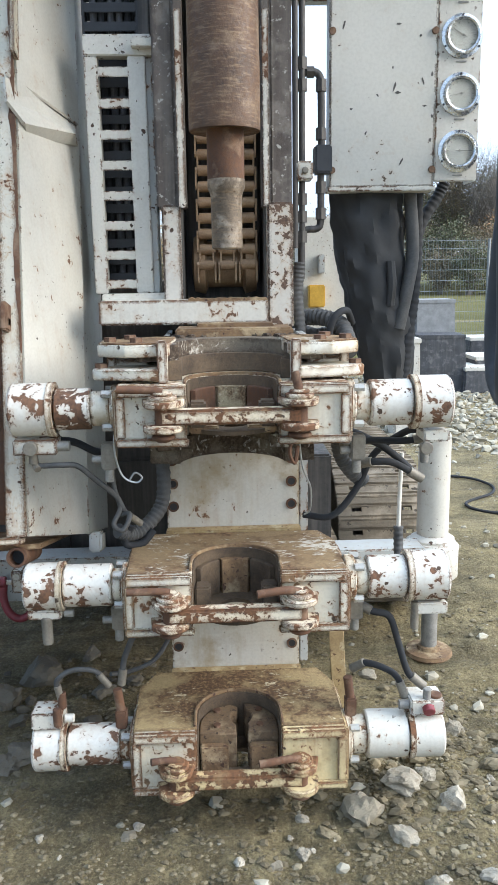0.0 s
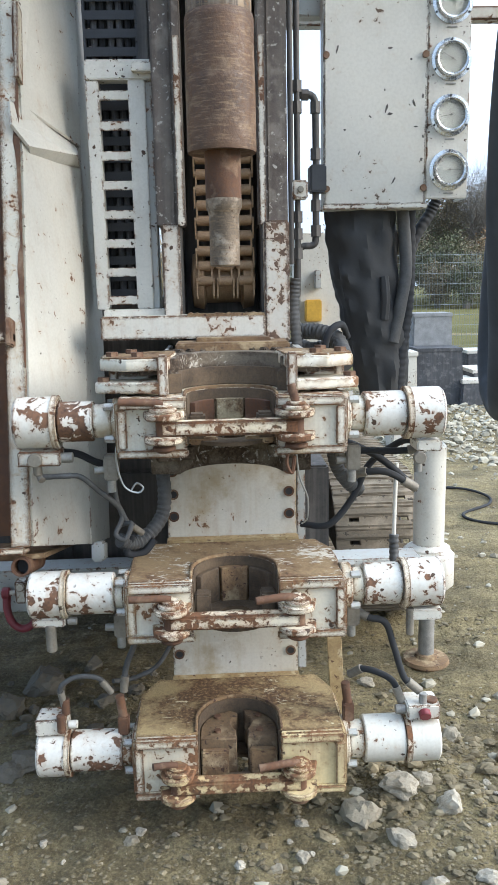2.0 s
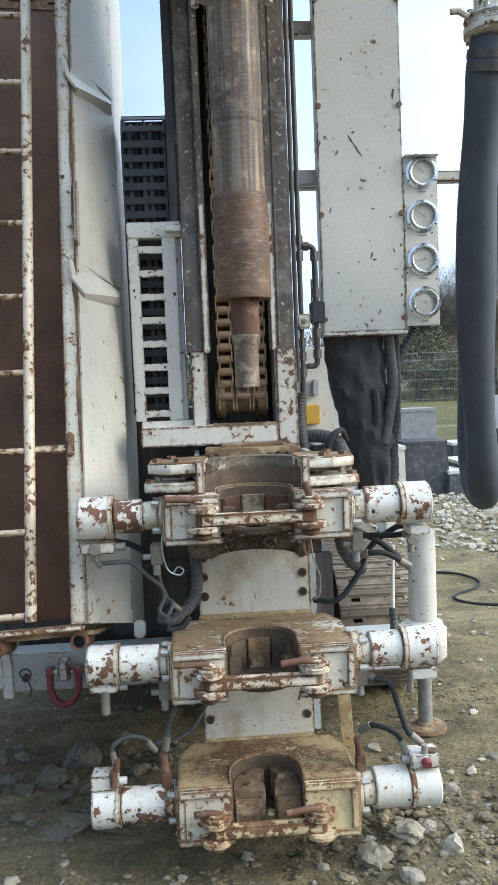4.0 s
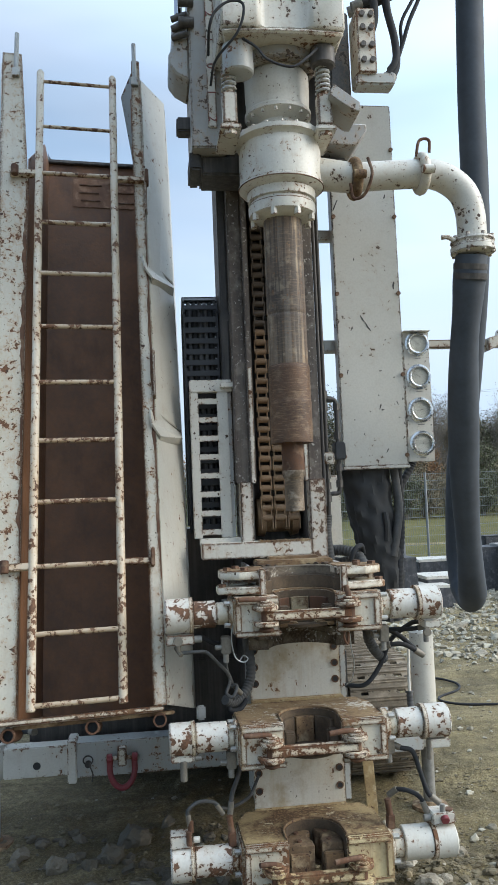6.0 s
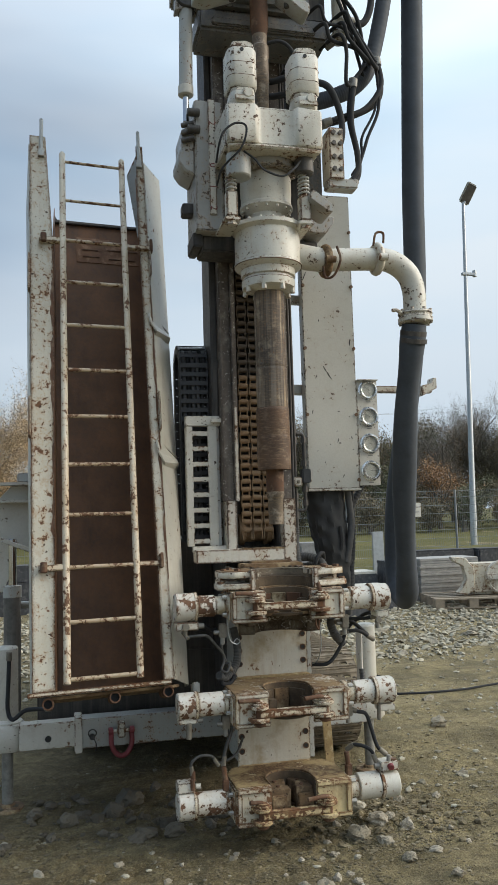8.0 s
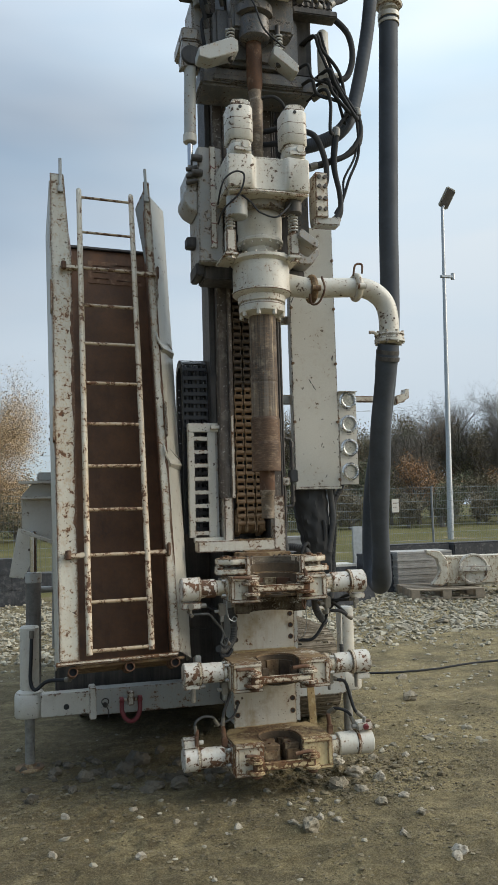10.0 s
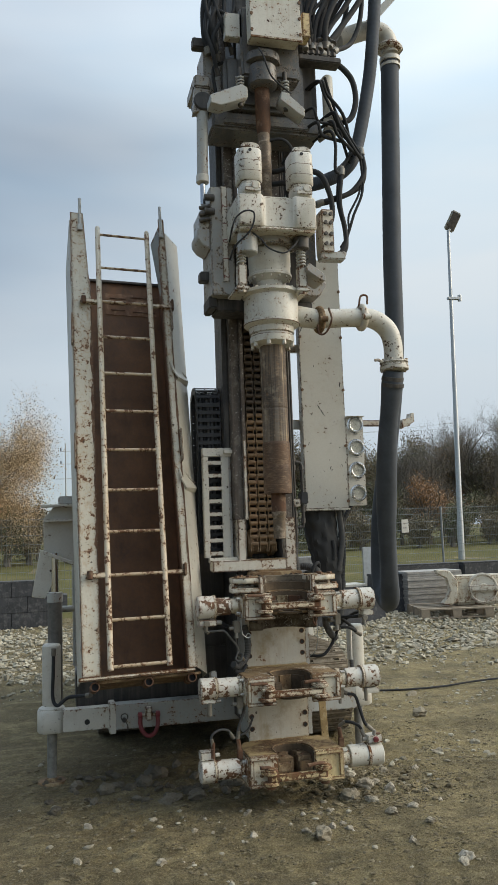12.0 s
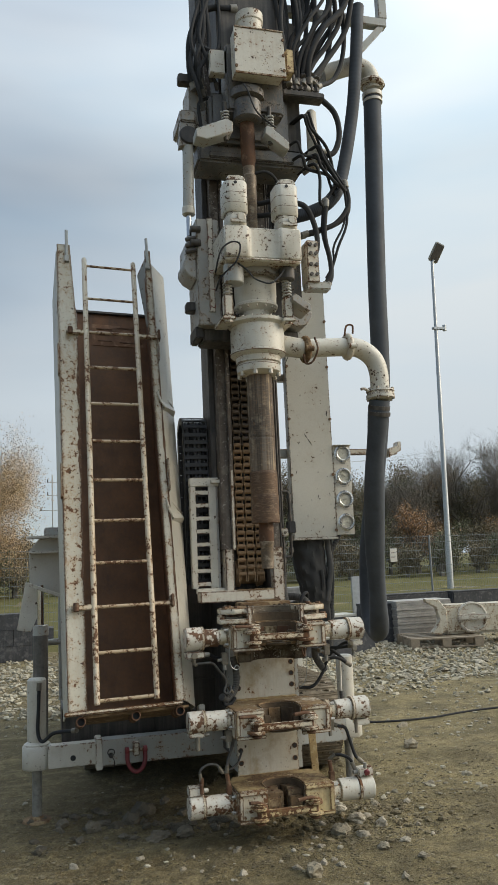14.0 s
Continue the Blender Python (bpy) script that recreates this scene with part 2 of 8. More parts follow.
def caked(name, tan, brown, paint, flakes=0.60, browns=0.5, seed=0.0, scale=1.0):
    """Dried mud baked on to worn paint: tan mud, rust-brown bare patches, scraped streaks of paint."""
    m, nt, b = material(name)
    n = Net(nt)
    v = n.coords(loc=(seed, seed * 1.3, 0.0))
    big, mid, fine, dust = n.noise(3.2 * scale, 5, 0.62, v, 0.4), n.noise(14 * scale, 6, 0.7, v, 0.5), n.noise(75 * scale, 5, 0.7, v), n.noise(260, 3, 0.6, v)
    col = n.mix(n.ramp(mid, [(0.3, 0.0), (0.7, 1.0)]), tuple(c * 0.72 for c in tan), tuple(min(1, c * 1.2) for c in tan))
    bare = n.math("ADD", n.math("MULTIPLY", big, 0.62), n.math("MULTIPLY", mid, 0.38))
    near = n.ramp(n.edge(0.03), [(0.01, 0.0), (0.2, 1.0)])
    bare = n.math("ADD", bare, n.math("MULTIPLY", near, 0.10))
    col = n.mix(n.ramp(bare, [(browns - 0.04, 0.0), (browns + 0.06, 1.0)]), col, n.mix(n.ramp(fine, [(0.35, 0.0), (0.65, 1.0)]), tuple(c * 0.55 for c in brown), tuple(c * 1.35 for c in brown)))
    scrape = n.noise(1.0, 7, 0.75, n.coords(scale=(26 * scale, 60 * scale, 40 * scale), loc=(seed, 2, 1)), 0.6)
    where = n.noise(5 * scale, 3, 0.6, n.coords(loc=(seed + 4, 1, 0)))
    worn = n.math("ADD", n.math("MULTIPLY", scrape, 0.6), n.math("MULTIPLY", where, 0.4))
    col = n.mix(n.ramp(worn, [(flakes - 0.015, 0.0), (flakes + 0.015, 1.0)]), col, paint)
    col = n.mix(n.math("MULTIPLY", n.ramp(fine, [(0.5, 0.0), (0.72, 1.0)]), 0.4), col, tuple(min(1, c * 1.45) for c in tan))
    col = n.mix(n.math("MULTIPLY", n.ramp(dust, [(0.3, 1.0), (0.5, 0.0)]), 0.35), col, tuple(c * 0.4 for c in brown))
    n.link(col, b.inputs["Base Color"])
    b.inputs["Roughness"].default_value = 0.9
    n.bump(b, n.math("ADD", n.math("MULTIPLY", mid, 0.5), n.math("MULTIPLY", fine, 0.5)), 0.6, 0.005)
    return m


def plain(name, col, rough=0.5, metal=0.0, vary=0.25, scale=12.0, bump=0.2):
    m, nt, b = material(name)
    n = Net(nt)
    a, c = n.noise(scale, 5, 0.6), n.noise(scale * 9, 3, 0.6)
    f = n.math("ADD", n.math("MULTIPLY", a, 0.6), n.math("MULTIPLY", c, 0.4))
    dark, lightc = tuple(x * (1 - vary) for x in col), tuple(min(1, x * (1 + vary) + 0.01 * vary) for x in col)
    n.link(n.mix(n.ramp(f, [(0.3, 0.0), (0.7, 1.0)]), dark, lightc), b.inputs["Base Color"])
    n.link(n.ramp(c, [(0.3, max(0.03, rough - 0.1)), (0.7, min(1, rough + 0.1))]), b.inputs["Roughness"])
    b.inputs["Metallic"].default_value = metal
    if bump:
        n.bump(b, f, bump, 0.003)
    return m


WHITE = painted("chipped_white_paint", base=(0.62, 0.595, 0.52), chips=0.665, edges=0.6, stains=0.4)
WHITE_HEAD = painted("dark_chipped_white_paint", base=(0.62, 0.595, 0.52), chips=0.625, edges=0.85, stains=0.4, rust_a=(0.035, 0.028, 0.022), rust_b=(0.11, 0.066, 0.042), streak=0.2, seed=2.4, wear=0.014, pits=0.53)
WHITE_CLEAN = painted("dull_white_paint", base=(0.62, 0.595, 0.525), chips=0.70, edges=0.5, streak=0.15, stains=0.35, seed=3.1)
WHITE_RUSTY = painted("badly_chipped_white_paint", base=(0.63, 0.595, 0.51), chips=0.605, edges=0.85, streak=0.5, stains=0.45, seed=7.7, wear=0.013)
WHITE_CLAMP = painted("muddy_white_paint", base=(0.64, 0.60, 0.50), chips=0.605, edges=1.0, rust_b=(0.20, 0.10, 0.045), streak=0.5, stains=0.4, stain=(0.46, 0.38, 0.22), seed=12.3, mud=0.14, wear=0.019)
SPINE = painted("mud_streaked_white_paint", base=(0.61, 0.58, 0.50), chips=0.69, edges=0.6, streak=0.35, stains=0.45, stain=(0.42, 0.33, 0.18), seed=14.0, mud=0.36, pits=0.58)
CHUTE = painted("dirty_chipped_chute_paint", base=(0.55, 0.515, 0.42), stain=(0.36, 0.30, 0.20), chips=0.605, edges=1.2, rust_b=(0.16, 0.072, 0.03), streak=0.8, stains=0.55, seed=7.7, wear=0.03, pits=0.50, scale=1.0)
CHUTE_SIDE = painted("dull_chute_wall_paint", base=(0.56, 0.535, 0.465), stain=(0.42, 0.39, 0.31), chips=0.71, edges=0.5, streak=0.2, stains=0.4, seed=3.1, pits=0.63)
LADDER = painted("rust_stained_ladder_paint", base=(0.62, 0.56, 0.44), stain=(0.42, 0.28, 0.14), chips=0.575, edges=0.5, streak=0.8, stains=0.7, seed=9.0)
RUNG = painted("worn_rung_paint", base=(0.52, 0.43, 0.30), stain=(0.30, 0.18, 0.09), chips=0.54, edges=0.5, streak=0.6, stains=0.8, seed=10.0)
LATCH = painted("rusty_latch_paint", base=(0.72, 0.655, 0.52), stain=(0.52, 0.40, 0.22), chips=0.525, edges=1.0, rust_a=(0.045, 0.022, 0.012), rust_b=(0.17, 0.078, 0.033), streak=0.5, stains=0.6, seed=17.0, mud=0.1, wear=0.02, scale=0.8)
LATCH_MUD = painted("muddy_yellow_latch_paint", base=(0.68, 0.57, 0.33), stain=(0.48, 0.34, 0.14), chips=0.515, edges=1.0, rust_a=(0.05, 0.026, 0.013), rust_b=(0.19, 0.09, 0.038), streak=0.5, stains=0.7, seed=27.0, mud=0.26, wear=0.02, scale=0.8)
WHITE_BOX = painted("scratched_cabinet_paint", base=(0.55, 0.53, 0.465), chips=0.69, edges=0.8, rust_a=(0.04, 0.03, 0.024), rust_b=(0.11, 0.075, 0.05), streak=0.06, stains=0.2, seed=41.0, scale=0.8, pits=0.66)
LEFT_BARREL = painted("rust_blotched_cylinder_paint", base=(0.64, 0.61, 0.54), chips=0.56, edges=0.7, streak=0.3, stains=0.2, seed=61.0, scale=0.75)
RIGHT_BARREL = painted("speckled_cylinder_paint", base=(0.62, 0.60, 0.54), chips=0.60, edges=0.9, streak=0.35, stains=0.25, seed=83.0, scale=0.9, wear=0.012, pits=0.53)
RUSTY_BARREL = painted("nearly_bare_cylinder_paint", base=(0.70, 0.66, 0.58), chips=0.47, edges=0.6, streak=0.4, stains=0.3, seed=66.0, scale=0.75)
GREY_PAINT = painted("grey_white_paint", base=(0.44, 0.45, 0.43), stain=(0.3, 0.3, 0.27), chips=0.67, edges=0.5, seed=5.2)
YELLOW_WHITE = painted("yellowed_white_paint", base=(0.66, 0.55, 0.31), stain=(0.54, 0.38, 0.13), chips=0.62, edges=0.9, rust_b=(0.21, 0.105, 0.048), seed=21.0, mud=0.3, streak=0.7, wear=0.016)
TOP_LOW = caked("tan_mud_over_cream_paint", (0.36, 0.265, 0.125), (0.115, 0.062, 0.026), (0.60, 0.53, 0.36), flakes=0.60, browns=0.515, seed=33.0)
TOP_MID = caked("brown_mud_over_white_paint", (0.29, 0.20, 0.10), (0.125, 0.066, 0.030), (0.60, 0.56, 0.47), flakes=0.58, browns=0.49, seed=37.0)
CRUST = caked("grey_mud_crust_on_dark_steel", (0.17, 0.14, 0.10), (0.055, 0.036, 0.022), (0.42, 0.39, 0.33), flakes=0.575, browns=0.47, seed=71.0, scale=1.3)
PALE_MUD = caked("pale_mud_on_jaw", (0.46, 0.37, 0.22), (0.12, 0.068, 0.030), (0.58, 0.51, 0.37), flakes=0.56, browns=0.535, seed=5.0, scale=2.0)
JAW = rough_metal("brown_muddy_jaw", (0.065, 0.04, 0.022), (0.19, 0.125, 0.065), rough=0.88, bump=1.0, scale=1.8, light=(0.27, 0.20, 0.115), spots=(0.045, 0.026, 0.016))
MUD = rough_metal("dried_tan_mud", (0.18, 0.115, 0.05), (0.44, 0.33, 0.165), rough=0.92, light=(0.50, 0.41, 0.25), bump=1.0, scale=1.6, spots=(0.11, 0.06, 0.03))
MUD_RUST = rough_metal("rust_with_tan_mud", (0.08, 0.045, 0.024), (0.26, 0.165, 0.08), rough=0.9, bump=1.0, scale=1.5, light=(0.36, 0.27, 0.155), spots=(0.06, 0.03, 0.018))
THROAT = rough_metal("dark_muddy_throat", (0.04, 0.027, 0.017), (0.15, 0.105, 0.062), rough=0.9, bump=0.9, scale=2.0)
RUST = rough_metal("brown_rust", (0.05, 0.026, 0.015), (0.15, 0.072, 0.036), rough=0.85, light=(0.20, 0.13, 0.08), scale=1.5)
RUST_PLATE = rough_metal("dark_brown_rusty_plate", (0.098, 0.051, 0.027), (0.235, 0.115, 0.053), rough=0.65, scale=0.7, runs=0.4)
WORN_BAND = rough_metal("scuffed_rust", (0.13, 0.065, 0.034), (0.28, 0.15, 0.08), rough=0.75, scale=1.6, runs=0.3, light=(0.36, 0.22, 0.13))
DARK_STEEL = rough_metal("dark_greasy_steel", (0.03, 0.029, 0.029), (0.10, 0.09, 0.08), metal=0.25, rough=0.6, streaks=0.2)
MAST_STEEL = rough_metal("worn_mast_steel", (0.06, 0.047, 0.038), (0.15, 0.122, 0.10), metal=0.1, rough=0.65, streaks=0.25, scale=1.4, light=(0.21, 0.18, 0.15), spots=(0.42, 0.39, 0.34))
SKIRT = painted("grease_stained_mast_paint", base=(0.62, 0.59, 0.52), stain=(0.30, 0.25, 0.19), stains=0.6, chips=0.575, edges=0.8, rust_a=(0.05, 0.036, 0.028), rust_b=(0.14, 0.085, 0.055), streak=0.6, seed=31.0, wear=0.016)
HEAD_DARK = painted("greasy_dark_head_paint", base=(0.12, 0.122, 0.122), stain=(0.045, 0.046, 0.047), stains=0.85, chips=0.62, edges=0.5, rust_a=(0.028, 0.027, 0.026), rust_b=(0.07, 0.064, 0.058), streak=0.15, seed=55.0)
HEAD = painted("dirty_grey_white_paint", base=(0.40, 0.395, 0.37), stain=(0.17, 0.16, 0.14), stains=0.75, chips=0.62, edges=0.6, rust_a=(0.04, 0.034, 0.03), rust_b=(0.12, 0.085, 0.06), streak=0.5, seed=51.0)
CASING = rough_metal("scraped_casing_steel", (0.05, 0.037, 0.026), (0.185, 0.128, 0.078), metal=0.05, rough=0.62, streaks=0.5, light=(0.32, 0.255, 0.17), lines=0.75, spots=(0.20, 0.105, 0.045), scale=1.3, runs=0.35, scratch=0.25)
ROD = rough_metal("scraped_rod_steel", (0.06, 0.044, 0.03), (0.19, 0.145, 0.10), metal=0.2, rough=0.55, scale=2.2, scratch=0.3, light=(0.30, 0.25, 0.19), spots=(0.08, 0.045, 0.025))
COUPLER = rough_metal("brown_rusty_coupler", (0.05, 0.028, 0.016), (0.135, 0.072, 0.036), metal=0.1, rough=0.6, scale=1.6, scratch=0.32, light=(0.155, 0.10, 0.058))
CHAIN_M = rough_metal("rusty_chain_steel", (0.17, 0.10, 0.052), (0.43, 0.285, 0.155), metal=0.1, rough=0.6, scale=3)
CHAIN_GREASE = rough_metal("greasy_chain_steel", (0.06, 0.045, 0.034), (0.17, 0.125, 0.085), metal=0.15, rough=0.55, scale=3)
BARREL_GREY = rough_metal("dirty_grey_cylinder", (0.06, 0.055, 0.05), (0.20, 0.19, 0.17), metal=0.1, rough=0.55, streaks=0.3)
CHROME = plain("chrome_rod", (0.6, 0.6, 0.6), 0.15, 1.0, 0.1, bump=0)
RUBBER = plain("black_rubber", (0.020, 0.021, 0.023), 0.85, vary=0.35, scale=6)
HOSE_BIG = plain("dark_grey_mud_hose", (0.055, 0.064, 0.077), 0.75, vary=0.35, scale=5)
HOSE_GREY = plain("dusty_grey_hose", (0.062, 0.061, 0.058), 0.7, vary=0.5, scale=18)
CABLE = plain("worn_grey_cable", (0.085, 0.085, 0.088), 0.65, vary=0.6, scale=20)
PLASTIC = plain("black_plastic", (0.03, 0.03, 0.032), 0.5, vary=0.3)
TARP = plain("black_tarpaulin", (0.034, 0.034, 0.034), 0.8, vary=0.4, scale=5, bump=0.5)
BRASS = plain("dull_brass_fitting", (0.19, 0.17, 0.135), 0.6, 0.25, 0.45)
FITTING = plain("dirty_zinc_fitting", (0.24, 0.23, 0.205), 0.6, 0.3, 0.45, 25)
ZINC = plain("galvanised_steel", (0.42, 0.44, 0.45), 0.45, 0.6, 0.2)
RED = plain("red_painted_steel", (0.19, 0.03, 0.035), 0.5, vary=0.4)
YELLOW = plain("yellow_plastic", (0.55, 0.33, 0.04), 0.5)
DIAL = plain("aged_dial_face", (0.52, 0.53, 0.47), 0.6, vary=0.16)
BEZEL = plain("polished_steel_bezel", (0.66, 0.67, 0.67), 0.24, 0.9, 0.12, bump=0.05)
PRINT_GREY = plain("faded_print", (0.22, 0.22, 0.2), 0.7, vary=0.2)
SCALE_RED = plain("faded_red_scale_print", (0.20, 0.06, 0.05), 0.6, vary=0.3)
BLACK = plain("flat_black", (0.02, 0.02, 0.02), 0.6, vary=0.1)
WOOD = plain("weathered_pallet_wood", (0.27, 0.22, 0.16), 0.85, vary=0.35, scale=9)
WRAP = plain("grey_wrapped_boards", (0.36, 0.34, 0.31), 0.4, vary=0.3, scale=7)
BLACK_BLOCK = rough_metal("weathered_black_plastic", (0.022, 0.023, 0.026), (0.06, 0.062, 0.068), rough=0.7, streaks=0.08, scale=1.5, light=(0.10, 0.10, 0.10))

mg, nt, b = material("clear_glass")
b.inputs["Transmission Weight"].default_value = 1.0
b.inputs["Roughness"].default_value, b.inputs["IOR"].default_value = 0.04, 1.3
GLASS = mg


# ---- mesh tools ----
def merge(bm, tmp):
    me = bpy.data.meshes.new("tmp")
    tmp.to_mesh(me)
    tmp.free()
    bm.from_mesh(me)
    bpy.data.meshes.remove(me)


def box(bm, x0, x1, y0, y1, z0, z1, bev=0.0, m=None):
    t = bmesh.new()
    bmesh.ops.create_cube(t, size=1.0)
    c, s = Vector(((x0 + x1) / 2, (y0 + y1) / 2, (z0 + z1) / 2)), (abs(x1 - x0), abs(y1 - y0), abs(z1 - z0))
    for v in t.verts:
        v.co = Vector((v.co.x * s[0], v.co.y * s[1], v.co.z * s[2])) + c
    if bev:
        bmesh.ops.bevel(t, geom=t.edges[:], offset=min(bev, min(s) * 0.4), segments=2, affect="EDGES")
    if m is not None:
        t.transform(m)
    merge(bm, t)


def axes(d):
    d = Vector(d).normalized()
    u = d.cross(Vector((0, 0, 1)) if abs(d.z) < 0.9 else Vector((1, 0, 0))).normalized()
    return d, u, d.cross(u)


def lathe(bm, base, axis, prof, seg=28, m=None):
    """Turned shape: prof lists (radius, height along the axis)."""
    d, u, w = axes(axis)
    base = Vector(base)
    rings = []
    for r, h in prof:
        ring = []
        for i in range(seg):
            a = 2 * math.pi * i / seg
            p = base + d * h + (u * math.cos(a) + w * math.sin(a)) * max(r, 1e-5)
            ring.append(bm.verts.new(m @ p if m is not None else p))
        rings.append(ring)
    for a, c in zip(rings, rings[1:]):
        for i in range(seg):
            bm.faces.new((a[i], a[(i + 1) % seg], c[(i + 1) % seg], c[i]))
    for ring in (rings[0], rings[-1]):
        bm.faces.new(ring)


def cyl(bm, p0, p1, r, r1=None, seg=20, bev=0.0, m=None):
    p0, p1 = Vector(p0), Vector(p1)
    h = (p1 - p0).length
    r1 = r if r1 is None else r1
    if bev:
        prof = [(r - bev, 0), (r, bev), (r1, h - bev), (r1 - bev, h)]
    else:
        prof = [(r, 0), (r1, h)]
    lathe(bm, p0, p1 - p0, prof, seg, m)


def smooth_path(pts, n=8):
    pts = [Vector(p) for p in pts]
    if len(pts) < 3:
        return pts
    ext = [pts[0] * 2 - pts[1]] + pts + [pts[-1] * 2 - pts[-2]]
    out = []
    for i in range(1, len(ext) - 2):
        p0, p1, p2, p3 = ext[i - 1:i + 3]
        for k in range(n):
            t = k / n
            out.append(0.5 * ((2 * p1) + (p2 - p0) * t + (2 * p0 - 5 * p1 + 4 * p2 - p3) * t * t + (3 * p1 - p0 - 3 * p2 + p3) * t ** 3))
    out.append(pts[-1])
    return out


def tube(bm, pts, r, seg=10, n=8, radii=None):
    path = smooth_path(pts, n)
    rings, up = [], None
    for i, p in enumerate(path):
        d = (path[min(i + 1, len(path) - 1)] - path[max(i - 1, 0)]).normalized()
        if up is None:
            up = axes(d)[1]
        up = (up - d * up.dot(d)).normalized()
        w = d.cross(up)
        rr = radii(i / (len(path) - 1)) if radii else r
        rings.append([bm.verts.new(p + (up * math.cos(2 * math.pi * k / seg) + w * math.sin(2 * math.pi * k / seg)) * rr) for k in range(seg)])
    for a, c in zip(rings, rings[1:]):
        for i in range(seg):
            bm.faces.new((a[i], a[(i + 1) % seg], c[(i + 1) % seg], c[i]))
    bm.faces.new(rings[0]), bm.faces.new(rings[-1])
    return path


def prism(bm, poly, axis, a, c, bev=0.0, m=None):
    """A polygon pushed along an axis from a to c. poly: pairs in the other two axes, in x y z order."""
    t = bmesh.new()
    put = {"x": lambda p, h: (h, p[0], p[1]), "y": lambda p, h: (p[0], h, p[1]), "z": lambda p, h: (p[0], p[1], h)}[axis]
    lo, hi = [t.verts.new(put(p, a)) for p in poly], [t.verts.new(put(p, c)) for p in poly]
    t.faces.new(lo), t.faces.new(hi)
    k = len(poly)
    for i in range(k):
        t.faces.new((lo[i], lo[(i + 1) % k], hi[(i + 1) % k], hi[i]))
    bmesh.ops.recalc_face_normals(t, faces=t.faces)
    if bev:
        sharp = [e for e in t.edges if len(e.link_faces) == 2 and e.calc_face_angle(0) > 0.6]
        bmesh.ops.bevel(t, geom=sharp, offset=bev, segments=1, affect="EDGES")
    if m is not None:
        t.transform(m)
    merge(bm, t)


def ring(bm, c, axis, ri, ro, h, seg=32, m=None):
    """A flat ring with a hole."""
    d, u, w = axes(axis)
    c = Vector(c)
    loops = []
    for r, k in ((ri, 0), (ro, 0), (ro, h), (ri, h)):
        loops.append([bm.verts.new((m if m is not None else Matrix()) @ (c + d * k + (u * math.cos(2 * math.pi * i / seg) + w * math.sin(2 * math.pi * i / seg)) * r)) for i in range(seg)])
    for j in range(4):
        a, e = loops[j], loops[(j + 1) % 4]
        for i in range(seg):
            bm.faces.new((a[i], a[(i + 1) % seg], e[(i + 1) % seg], e[i]))


def torus(bm, c, axis, R, r, seg=28, seg2=8):
    d, u, w = axes(axis)
    c = Vector(c)
    loops = []
    for i in range(seg):
        a = 2 * math.pi * i / seg
        o = u * math.cos(a) + w * math.sin(a)
        loops.append([bm.verts.new(c + o * (R + r * math.cos(2 * math.pi * k / seg2)) + d * (r * math.sin(2 * math.pi * k / seg2))) for k in range(seg2)])
    for i in range(seg):
        a, e = loops[i], loops[(i + 1) % seg]
        for k in range(seg2):
            bm.faces.new((a[k], a[(k + 1) % seg2], e[(k + 1) % seg2], e[k]))


def thing(name, at, label, category, group="", kind=""):
    e = new(name)
    e.empty_display_size = 0.05
    e.location = at
    return tagged(e, label, category, group, kind)


def finish(name, bm, mat, sharp=38):
    bmesh.ops.recalc_face_normals(bm, faces=bm.faces[:])
    me = bpy.data.meshes.new(name)
    bm.to_mesh(me)
    bm.free()
    me.materials.append(mat)
    me.polygons.foreach_set("use_smooth", [True] * len(me.polygons))
    me.set_sharp_from_angle(angle=radians(sharp))
    return me


def part(name, bm, mat, parent=None, label=""):
    """Links a bmesh, drawn in world places, as one mesh object under a thing or a part."""
    ob = new(name, finish(name, bm, mat))
    if parent is not None:
        ob.parent = parent
        if parent.type == "EMPTY":
            ob.matrix_parent_inverse = Matrix.Translation(-Vector(parent.location))
    if label:
        ob["label"] = label
    return ob


def boxpart(name, dims, mat, parent=None, bev=0.004, label="", m=None):
    bm = bmesh.new()
    box(bm, *dims, bev, m)
    return part(name, bm, mat, parent, label)


def cylpart(name, p0, p1, r, mat, parent=None, r1=None, seg=24, bev=0.003, label=""):
    bm = bmesh.new()
    cyl(bm, p0, p1, r, r1, seg, bev)
    return part(name, bm, mat, parent, label)


def tubepart(name, pts, r, mat, parent=None, seg=10, n=8, label=""):
    bm = bmesh.new()
    tube(bm, pts, r, seg, n)
    return part(name, bm, mat, parent, label)


def bolts(name, owner, pts, axis, r, h, mat, seg=6, label=""):
    """Alike bolts, each an object of its own on one mesh."""
    bm = bmesh.new()
    cyl(bm, (0, 0, 0), Vector(axis).normalized() * h, r, seg=seg)
    me = finish(name, bm, mat)
    for p in pts:
        ob = new(name, me)
        ob.parent = owner
        ob.location = p
        if owner.type == "EMPTY":
            ob.matrix_parent_inverse = Matrix.Translation(-Vector(owner.location))


def bolt(bm, p, axis, r=0.011, h=0.012):
    cyl(bm, p, Vector(p) + Vector(axis).normalized() * h, r, seg=6)


def hose(name, pts, r, mat, label, ends=None, seg=10, n=8, category="hose"):
    """A loose hose, with metal ferrules where ends says so."""
    t = thing(name, pts[0], label, category)
    bm = bmesh.new()
    path = tube(bm, pts, r, seg, n)
    part("sleeve", bm, mat, t)
    if ends:
        for p, q in ((path[0], path[1]), (path[-1], path[-2])):
            d = (q - p).normalized()
            cylpart("ferrule", p - d * 0.012, p + d * 0.045, r * 1.35, ends, t, seg=12, bev=0.001)
    return t


